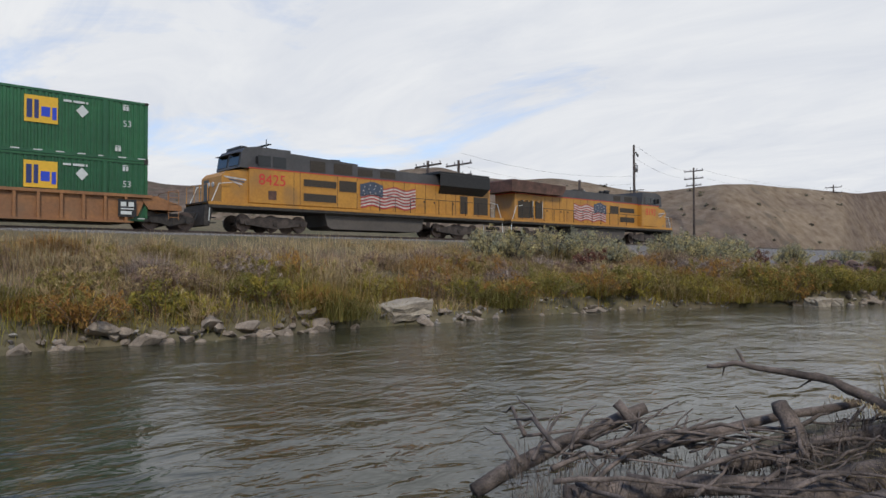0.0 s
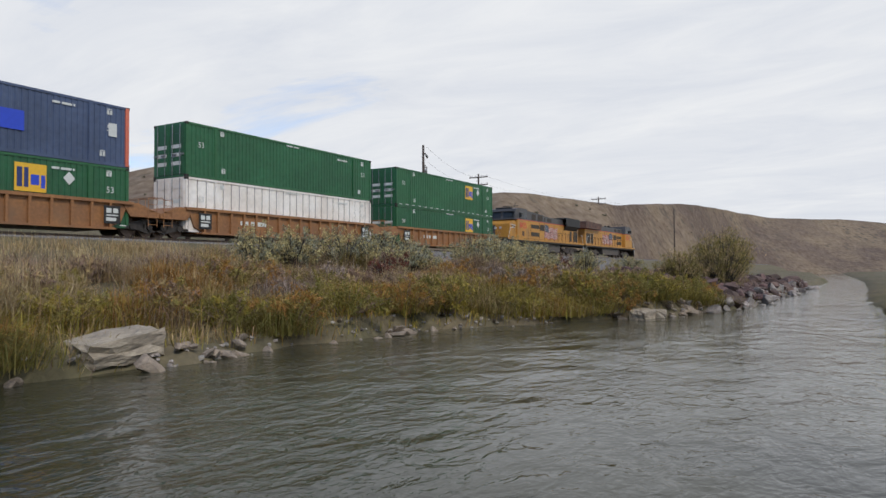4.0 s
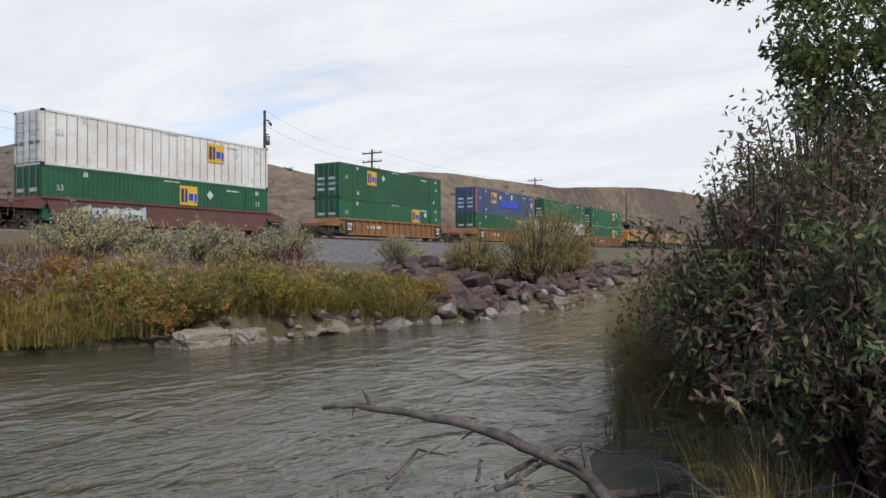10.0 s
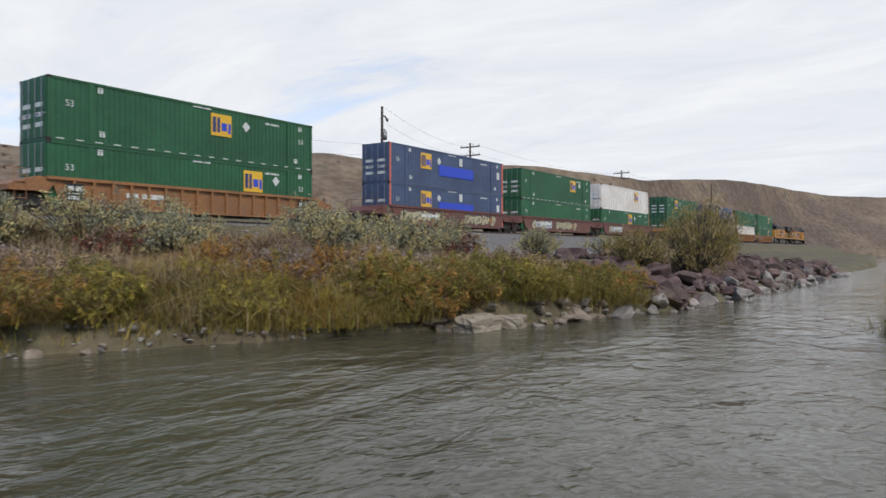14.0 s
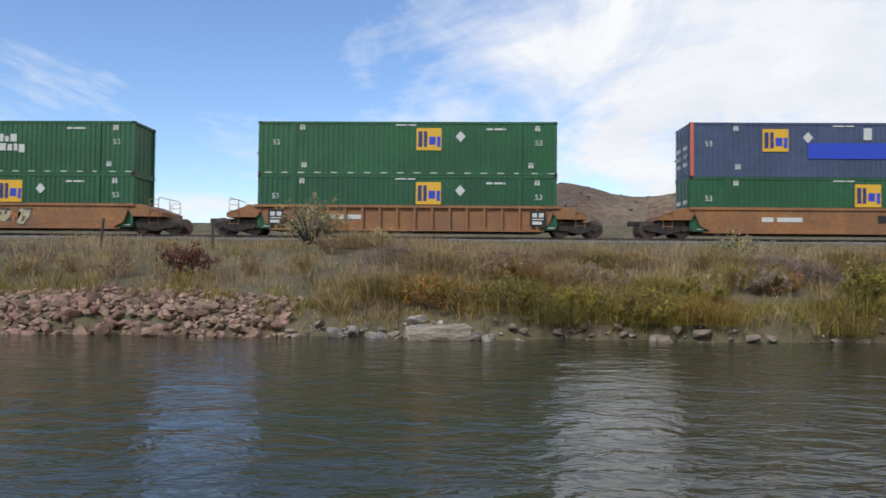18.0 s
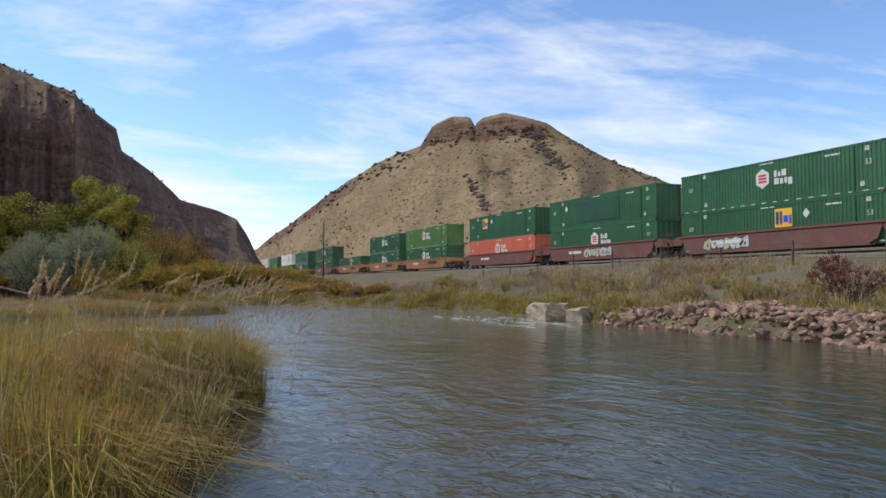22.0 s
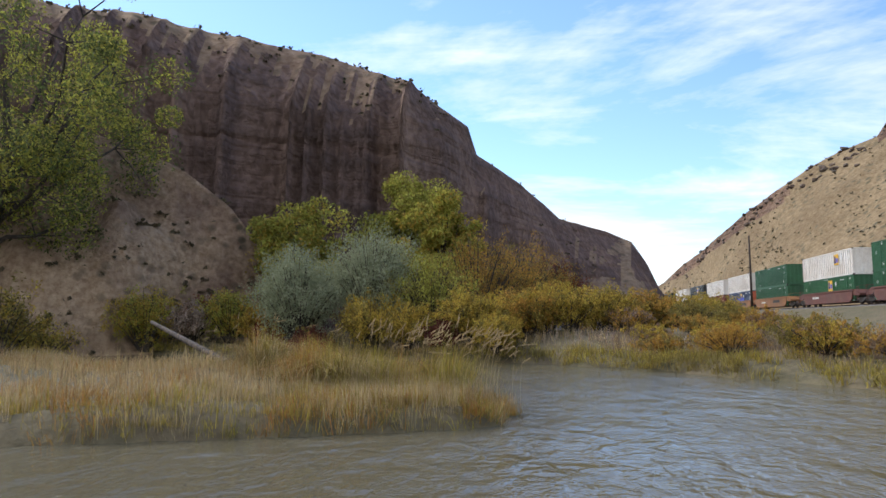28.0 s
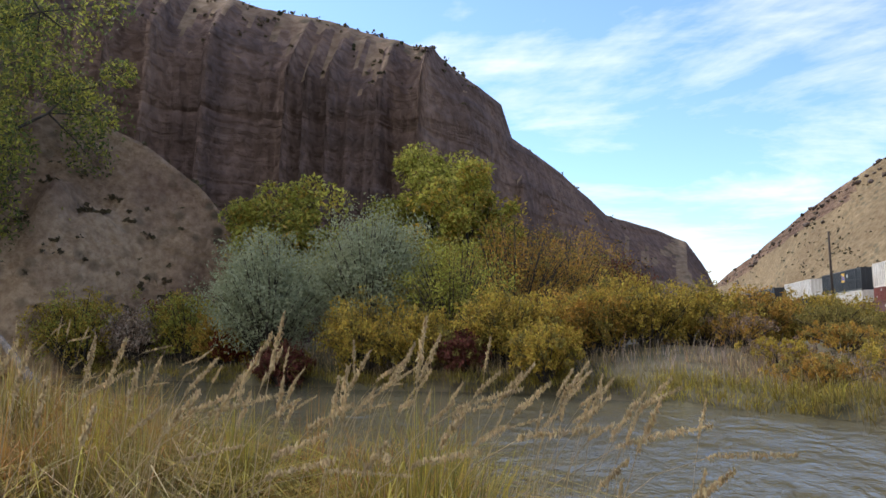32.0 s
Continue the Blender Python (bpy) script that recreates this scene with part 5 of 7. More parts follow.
def hill_shrubs(hill_ob, count, b0, b1, d0, d1, seed, size=(0.5, 1.3), per=9):
    rng = random.Random(seed)
    out = []
    for _ in range(count):
        b_, d = radians(rng.uniform(b0, b1)), rng.uniform(d0, d1)
        p, nrm = drop_on(hill_ob, d * math.sin(b_), d * math.cos(b_))
        if p is None or nrm.z < (0.2 if hill_ob is foot else 0.45) or noise.noise(p * 0.05) < -0.45:
            continue
        r = rng.uniform(*size)
        for _k in range(per):
            c = p + Vector((rng.gauss(0, r * 0.4), rng.gauss(0, r * 0.4), abs(rng.gauss(0, r * 0.35)) + 0.15 * r))
            u = Vector((rng.uniform(-1, 1), rng.uniform(-1, 1), rng.uniform(-0.4, 1))).normalized()
            w = u.orthogonal().normalized() * r * 0.32
            u = u * r * 0.32
            out.append((c - u - w, c + u - w, c + u + w, c - u + w))
    return out


_sh = hill_shrubs(mesa, 2000, -86, -74, 176, 420, 15, (0.25, 0.55), 8) + hill_shrubs(mesa, 1500, -82, -44, 140, 260, 5, (0.2, 0.45), 7) + hill_shrubs(foot, 900, -130, -99, 70, 88, 6, (0.15, 0.45), 9) + hill_shrubs(cliffs, 1800, -125, -84, 86, 150, 7, (0.15, 0.4), 7) \
    + hill_shrubs(hills, 1500, -5, 78, 105, 260, 8, (0.2, 0.55))
shrubs = new("sage_shrubs", quads("sage_shrubs", _sh, M_SAGE))
tagged(shrubs, "dark sage shrubs scattered over the dry slopes", "shrubs", kind="stuff")

M_JUNIPER = material("dark_juniper_needles", (0.085, 0.095, 0.055), 0.95, vary=0.3, island=0.3)


def junipers():
    rng = random.Random(12)
    out = []
    for _ in range(170):
        b_ = rng.uniform(-106.5, -99.5) if rng.random() < 0.75 else rng.uniform(-112, -89)
        d = rng.uniform(84, 91) if b_ < -99 and rng.random() < 0.93 else rng.uniform(97, 107)
        p, nrm = drop_on(cliffs, d * math.sin(radians(b_)), d * math.cos(radians(b_)))
        if p is None or (d > 95 and rng.random() < 0.55):
            continue
        h = rng.uniform(0.9, 2.0) if d < 95 else rng.uniform(0.25, 0.5)
        for _k in range(34):
            t = rng.random()
            r = 0.32 * h * (1 - t) + 0.1
            a = rng.uniform(0, 6.28)
            c = p + Vector((r * math.cos(a) * rng.random(), r * math.sin(a) * rng.random(), t * h))
            u = Vector((rng.uniform(-1, 1), rng.uniform(-1, 1), rng.uniform(0, 1))).normalized() * (0.05 + 0.06 * h)
            w = u.orthogonal().normalized() * (0.05 + 0.05 * h)
            out.append((c - u - w, c + u - w, c + u + w, c - u + w))
    ob = new("junipers", quads("junipers", out, M_JUNIPER))
    tagged(ob, "dark junipers growing along the cliff foot and rim", "trees", kind="stuff")


junipers()


# ---- poles ----
def pole(x, y, top, arms=(), kit=False, label="dark wooden utility pole standing beside the railway"):
    base = float(ground(x, y))
    p = new("utility_pole")
    p.location = (x, y, base)
    tagged(p, label, "pole", group="utility poles along the railway")
    h = top - base
    part("shaft", Mesh().tube([(0, 0, -0.4), (0, 0, h * 0.5), (0, 0, h)], [0.19, 0.16, 0.12], 10), M_POLE, p, smooth=True)
    for k, (dz, w) in enumerate(arms):
        a = Mesh()
        a.box(-0.06, 0.06, -w / 2, w / 2, h - dz - 0.07, h - dz + 0.07)
        arm = part("crossarm", a, M_POLE, p)
        for i in range(4):
            yy = -w / 2 + 0.12 + i * (w - 0.24) / 3
            part("insulator", Mesh().tube([(0, yy, h - dz + 0.07), (0, yy, h - dz + 0.22), (0, yy, h - dz + 0.3)], [0.03, 0.06, 0.03], 6), M_GALV, arm)
    if kit:
        part("bracket", Mesh().box(0.1, 0.5, -0.05, 0.05, h - 0.9, h - 0.8), M_POLE, p)
        part("bracket", Mesh().box(0.1, 0.45, -0.05, 0.05, h - 2.2, h - 2.1), M_POLE, p)
        part("transformer", Mesh().tube([(0.35, 0, h - 3.1), (0.35, 0, h - 2.3)], 0.24, 10), M_GALV, p, smooth=True)
        part("lamp_head", Mesh().tube([(0.5, 0, h - 0.95), (0.75, 0, h - 1.1), (0.85, 0, h - 1.3)], [0.09, 0.14, 0.06], 8), M_GALV, p)
    return p


pole(84, 48, 15.6, kit=True)
pole(110, 55, 16.0, [(0.5, 3.0), (1.6, 3.0), (2.6, 2.4)])
pole(158, 53, 16.8, [(0.5, 3.0), (1.5, 3.0), (2.4, 3.0)])
pole(193, 46, 16.6)
pole(-143, 34.0, 14.6, label="weathered wooden pole on the river side of the railway")
pole(53, 48, 10.8, [(0.4, 3.4), (1.3, 3.4), (2.6, 3.4)])
pole(57.5, 49, 11.4, [(0.4, 3.4), (1.4, 3.4)])
pole(70, 45, 10.2, kit=True)
wire_m = Mesh()
for _a, _b, _z in (((84, 48), (110, 55), 15.4), ((110, 55), (158, 53), 15.9), ((158, 53), (193, 46), 16.4), ((57.5, 49), (84, 48), 12.0)):
    for _k in range(2):
        wire_m.tube([(_a[0] + (_b[0] - _a[0]) * t, _a[1] + (_b[1] - _a[1]) * t + _k * 0.8 - 0.4, _z - _k * 0.9 - 1.6 * t * (1 - t) * 2) for t in np.linspace(0, 1, 9)], 0.009, 4, cap=False)
tagged(part("overhead_wires", wire_m, M_UNDER), "thin sagging wires strung between the poles", "wires", kind="stuff")

# ---- rocks ----
def rock_mesh(seed, mat, flat=0.7, fine=2):
    rng = random.Random(seed)
    bm = bmesh.new()
    bmesh.ops.create_icosphere(bm, subdivisions=fine, radius=0.5)
    cuts = [(Vector((rng.gauss(0, 1), rng.gauss(0, 1), rng.gauss(0, 0.8))).normalized(), rng.uniform(0.22, 0.4)) for _ in range(13)]
    for v in bm.verts:
        v.co *= rng.uniform(0.98, 1.06)
        for nrm, d in cuts:
            e = v.co.dot(nrm) - d
            if e > 0:
                v.co -= nrm * e
        v.co.z *= flat
    me = bpy.data.meshes.new("rock")
    bm.to_mesh(me)
    bm.free()
    me.materials.append(mat)
    return me


ROCKS = {"pale": [rock_mesh(i, M_ROCK) for i in range(7)], "red": [rock_mesh(20 + i, M_REDROCK, 0.8) for i in range(8)], "pink": [rock_mesh(40 + i, M_PINKROCK, 0.75) for i in range(6)],
         "tan": [rock_mesh(90 + i, material("tan_shore_stone", (0.33, 0.265, 0.2), 0.92, scale=1.5, vary=0.3, bump=0.03, bump_scale=9) if i == 0 else bpy.data.materials["tan_shore_stone"], 0.6) for i in range(6)]}


SMALL = {"pale": [rock_mesh(60 + i, M_ROCK, 0.7, 1) for i in range(5)], "red": [rock_mesh(70 + i, M_REDROCK, 0.8, 1) for i in range(5)], "pink": [rock_mesh(80 + i, M_PINKROCK, 0.75, 1) for i in range(5)]}


def rocks(kind, count, region, size, seed, group, label, sink=0.25):
    rng = random.Random(seed)
    for _ in range(count):
        x, y = region(rng)
        s = rng.uniform(*size) * (1.5 if rng.random() < 0.12 else 1.0)
        ob = new({"red": "riprap_boulder", "pale": "shore_stone", "tan": "shore_stone", "pink": "rubble_rock"}[kind], rng.choice(ROCKS[kind]))
        z = float(ground(x, y))
        ob.matrix_basis = pose(x, y, max(z, -0.12) + s * sink, rng.uniform(-25, 25), rng.uniform(-25, 25), rng.uniform(0, 360)) @ Matrix.Diagonal((s * rng.uniform(0.9, 1.5), s * rng.uniform(0.8, 1.1), s * rng.uniform(0.75, 1.1), 1))
        tagged(ob, label, "rock", group=group)


def loose_rocks(name, kind, count, region, size, seed, label, sink=0.2):
    """The smaller stones between the rocks that can be told apart, as one mesh."""
    rng = random.Random(seed)
    m = Mesh()
    for _ in range(count):
        x, y = region(rng)
        me, s = rng.choice(SMALL[kind]), rng.uniform(*size)
        mt = pose(x, y, max(float(ground(x, y)), -0.1) + s * sink, rng.uniform(-30, 30), rng.uniform(-30, 30), rng.uniform(0, 360)) @ Matrix.Diagonal((s * rng.uniform(0.9, 1.5), s, s * rng.uniform(0.7, 1.1), 1))
        m.add([mt @ v.co for v in me.vertices], [tuple(p.vertices) for p in me.polygons])
    tagged(part(name, m, LOOSE[kind]), label, "rocks", kind="stuff")


LOOSE = {"pink": material("pinkish_loose_rock", (0.40, 0.26, 0.19), 0.9, scale=2.0, vary=0.35, bump=0.03, bump_scale=12, island=0.35),
         "red": material("red_loose_rock", (0.155, 0.1, 0.085), 0.9, scale=2.0, vary=0.35, bump=0.03, bump_scale=12, island=0.35),
         "pale": material("pale_loose_rock", (0.36, 0.32, 0.275), 0.9, scale=2.0, vary=0.35, bump=0.03, bump_scale=12, island=0.35)}


def along(x0, x1, d0, d1):
    def f(rng):
        x = rng.uniform(x0, x1)
        return x, float(far_shore(x)) + rng.uniform(d0, d1) - 0.25 * math.sin(x * 0.9)
    return f


def rip(rng):
    x = rng.uniform(57, 98)
    return x, float(far_shore(x)) + rng.random() ** 1.2 * 11.0 * min(1.0, max(0.05, (x - 56) / 12)) * (1.0 if x < 80 else 0.6)


rocks("red", 300, rip, (0.6, 1.3), 1, "riprap rocks on the far bank", "broken dark red riprap rock piled on the bank")
loose_rocks("loose_riprap", "red", 1300, rip, (0.35, 0.9), 11, "smaller dark red rocks filling the riprap bank")
rocks("pale", 60, along(54, 100, -0.6, 0.5), (0.45, 0.95), 2, "pale rocks at the water's edge", "pale grey rock at the water's edge")
loose_rocks("shore_gravel", "pale", 160, along(50, 100, -0.6, 0.8), (0.2, 0.5), 12, "small pale stones along the riprap's foot")
def shore_groups(rng):
    c, w = rng.choice(((16.5, 1.0), (18.8, 0.8), (20.5, 1.0), (22.3, 0.9), (23.6, 0.8), (25.0, 0.7), (30.5, 1.2), (38.0, 1.4), (50.0, 1.8), (53.5, 1.5)))
    x = rng.gauss(c, w)
    return x, float(far_shore(x)) + rng.uniform(-0.35, 0.3) - 0.25 * math.sin(x * 0.9)


rocks("tan", 150, shore_groups, (0.22, 0.62), 3, "tan stones along the grassy shore", "tan angular stone at the foot of the grassy bank")
rocks("pink", 300, along(-27, -4, -0.6, 1.2), (0.28, 0.55), 4, "rubble of pinkish rocks on the far bank", "pinkish broken rock on the far bank's edge")
loose_rocks("loose_rubble", "pink", 2400, along(-27, -4, -0.4, 2.8), (0.12, 0.34), 14, "small pinkish stones of the rubble bank")
rocks("tan", 44, along(-4, 16, -0.35, 0.25), (0.2, 0.5), 21, "tan stones along the grassy shore", "tan angular stone at the foot of the grassy bank")
loose_rocks("shore_gravel", "pale", 420, along(-4, 46, -0.3, 0.35), (0.08, 0.24), 22, "small tan stones along the foot of the grassy bank")
rocks("pale", 16, along(-3, 3, -0.4, 0.3), (0.3, 0.7), 6, "pale rocks at the water's edge", "pale grey rock at the water's edge")


M_SLAB = material("tan_weathered_slab", (0.4, 0.34, 0.255), 0.9, scale=1.6, vary=0.3, second=(0.25, 0.21, 0.16), bump=0.06, bump_scale=7)


def slab(x, y, z, sx, sy, sz, turn, seed, label, tilt=4):
    rng = random.Random(seed)
    bm = bmesh.new()
    bmesh.ops.create_cube(bm, size=1.0)
    bmesh.ops.subdivide_edges(bm, edges=bm.edges[:], cuts=3, use_grid_fill=True)
    for v in bm.verts:
        v.co += Vector((rng.gauss(0, 0.03), rng.gauss(0, 0.04), rng.gauss(0, 0.05)))
        v.co *= 1 - 0.18 * (v.co.length - 0.5)
    me = bpy.data.meshes.new("slab")
    bm.to_mesh(me)
    bm.free()
    me.materials.append(M_SLAB)
    ob = new("rock_slab", me)
    ob.matrix_basis = pose(x, y, z, tilt, -tilt, turn) @ Matrix.Diagonal((sx, sy, sz, 1))
    tagged(ob, label, "rock")


slab(28.75, 20.6, 0.46, 1.9, 0.9, 0.56, 4, 1, "large pale concrete-like block lying in the bank grass", 6)
slab(-31.5, 19.8, 0.35, 2.6, 1.5, 0.95, -8, 2, "large pale flat-topped rock at the water's edge", 2)
slab(-29.2, 20.2, 0.25, 1.0, 0.9, 0.8, 20, 3, "pale rounded rock beside the flat-topped rock", 8)
slab(0.6, 20.0, 0.1, 1.8, 1.0, 0.55, 10, 4, "low pale slab of rock at the shore", 3)
slab(48.6, 15.0, 0.14, 1.2, 0.7, 0.5, -5, 5, "pale flat rock at the far shore", 4)
slab(49.8, 14.6, 0.12, 0.8, 0.55, 0.38, 15, 6, "pale flat rock at the far shore", 4)

gx = axis((62, 112, 1.2))
shoulder, *_ = sheet("ballast_shoulder", gx, axis((29.0, 37.0, 0.5)), lambda X, Y: ground(X, Y) + 0.05 - 0.3 * np.clip((30 - Y), 0, 1) - 0.3 * np.clip(63.5 - X, 0, 1), M_BALLAST)
tagged(shoulder, "grey crushed-stone slope below the track", "ballast", kind="structure")

loose_rocks("shoulder_gravel", "pale", 1100, lambda rng: (rng.uniform(56, 84), rng.uniform(27.5, 36.6)), (0.1, 0.26), 16, "loose grey stones on the slope below the track")

# ---- plants ----
GREENS = {
    "dry": material("dry_tan_grass", (0.515, 0.381, 0.196), 0.9, spec=0.15, vary=0.25, island=0.35, translucent=0.25),
    "straw": material("pale_straw_grass", (0.572, 0.451, 0.253), 0.9, spec=0.15, vary=0.2, island=0.3, translucent=0.25),
    "brown": material("brown_dry_weeds", (0.360, 0.252, 0.180), 0.9, spec=0.15, vary=0.3, island=0.35, translucent=0.15),
    "mauve": material("greyish_dead_weeds", (0.432, 0.342, 0.276), 0.95, spec=0.15, vary=0.25, island=0.35, translucent=0.15),
    "orange": material("orange_brown_grass", (0.468, 0.26, 0.078), 0.9, spec=0.15, vary=0.25, island=0.35, translucent=0.3),
    "green": material("bank_green_grass", (0.265, 0.235, 0.066), 0.9, spec=0.15, vary=0.25, island=0.35, translucent=0.3),
    "olive": material("olive_grass", (0.330, 0.265, 0.085), 0.9, spec=0.15, vary=0.25, island=0.35, translucent=0.3),
    "yellow": material("yellow_green_grass", (0.470, 0.375, 0.080), 0.9, spec=0.15, vary=0.25, island=0.35, translucent=0.35),
    "sage": material("grey_green_rabbitbrush", (0.322, 0.322, 0.218), 0.95, spec=0.15, vary=0.25, island=0.3, translucent=0.2),
    "bloom": material("faded_yellow_bloom", (0.550, 0.462, 0.220), 0.95, spec=0.15, vary=0.25, island=0.3, translucent=0.2),
    "red": material("dark_red_weed", (0.2, 0.075, 0.055), 0.95, spec=0.15, vary=0.3, island=0.35, translucent=0.15),
    "willow": material("olive_willow_leaves", (0.28, 0.23, 0.07), 0.85, spec=0.15, vary=0.25, island=0.4, translucent=0.3),
    "gold": material("golden_willow_leaves", (0.52, 0.38, 0.075), 0.85, spec=0.15, vary=0.25, island=0.35, translucent=0.35),
    "amber": material("amber_willow_leaves", (0.52, 0.31, 0.07), 0.85, spec=0.15, vary=0.25, island=0.35, translucent=0.3),
    "cotton": material("yellow_green_cottonwood_leaves", (0.42, 0.41, 0.085), 0.8, spec=0.15, vary=0.25, island=0.4, translucent=0.35),
    "silver": material("silver_olive_leaves", (0.35, 0.38, 0.24), 0.85, spec=0.1, vary=0.15, island=0.15, translucent=0.2),
    "dogwood": material("dull_green_dogwood_leaves", (0.18, 0.21, 0.09), 0.6, spec=0.15, vary=0.25, island=0.5, translucent=0.35),
    "dogred": material("maroon_tinged_leaves", (0.24, 0.16, 0.12), 0.6, spec=0.15, vary=0.25, island=0.45, translucent=0.35),
    "dark": material("dark_green_tree_leaves", (0.15, 0.18, 0.06), 0.7, spec=0.15, vary=0.25, island=0.5, translucent=0.35),
    "rust": material("rust_red_leaves", (0.2, 0.06, 0.025), 0.85, spec=0.15, vary=0.25, island=0.35, translucent=0.25),
}
RNG = np.random.default_rng(11)


def blades(xy, z, height, width, lean=0.35, rng=RNG, curl=0.5):
    """Bent, tapering blades of grass as six-cornered leaves, from arrays of roots."""
    n = len(xy)
    a = rng.uniform(0, 2 * np.pi, n)
    if xy.shape[1] > 2:
        a, height = xy[:, 2] + rng.normal(0, 0.5, n), height * xy[:, 3]
        xy = xy[:, :2]
    l = np.minimum(np.abs(rng.normal(0, lean, n)), 1.1)
    h = height * rng.uniform(0.55, 1.15, n)
    w = width * rng.uniform(0.6, 1.2, n) / 2
    d = np.stack([np.cos(a), np.sin(a)], 1)
    s = np.stack([-np.sin(a + rng.normal(0, 0.8, n)), np.cos(a + rng.normal(0, 0.8, n))], 1)
    r = np.column_stack([xy, z])
    mid = r + np.column_stack([d * (l * h * 0.35)[:, None], h * 0.6])
    tip = r + np.column_stack([d * (l * h * (0.8 + curl * l))[:, None], h * np.clip(1 - (0.35 if lean < 0.8 else 0.62) * l, 0.25, 1)])
    S = np.column_stack([s * w[:, None], np.zeros(n)])
    return np.stack([r - S, mid - S * 0.75, tip - S * 0.12, tip + S * 0.12, mid + S * 0.75, r + S], 1)


def grass(name, xy, height, width, mat, label, lean=0.35, category="grass"):
    xy = np.asarray(xy)
    if isinstance(height, np.ndarray) and len(height) != len(xy):
        height = float(height.mean())
    ob = new(name, quads(name, blades(xy, ground(xy[:, 0], xy[:, 1]) - 0.03, height, width, lean), mat))
    return tagged(ob, label, category, kind="stuff")


def scatter(n, x0, x1, d0, d1, shore, sign=1, clump=0.0, seed=1, patch=0.0, scale=0.3):
    """Roots in a strip d0 to d1 metres inland of a shore, gathered into tufts."""
    rng = np.random.default_rng(seed)
    x, d = rng.uniform(x0, x1, n), rng.uniform(d0, d1, n)
    if clump:
        k = max(1, n // 22)
        i = rng.integers(0, k, n)
        ox, od = rng.normal(0, clump, n), rng.normal(0, clump, n)
        x, d = x[i] + ox, d[i] + od
        ang, tall = np.arctan2(sign * od, ox), rng.uniform(0.65, 1.25, k)[i]
    else:
        ang, tall = rng.uniform(0, 6.283, n), np.ones(n)
    y = shore(x) + sign * d
    keep = np.ones(n, bool)
    if patch:
        f = np.sin(x * scale + 1.3 * np.sin(y * scale * 1.7 + seed)) + np.sin(y * scale * 2.1 + x * scale * 0.6 + seed * 2.0)
        keep = f > patch
    keep &= (np.abs(y - TRACK_Y) > 3.0) & (ground(x, y) > 0.0)
    return np.stack([x, y, ang, tall], 1)[keep]


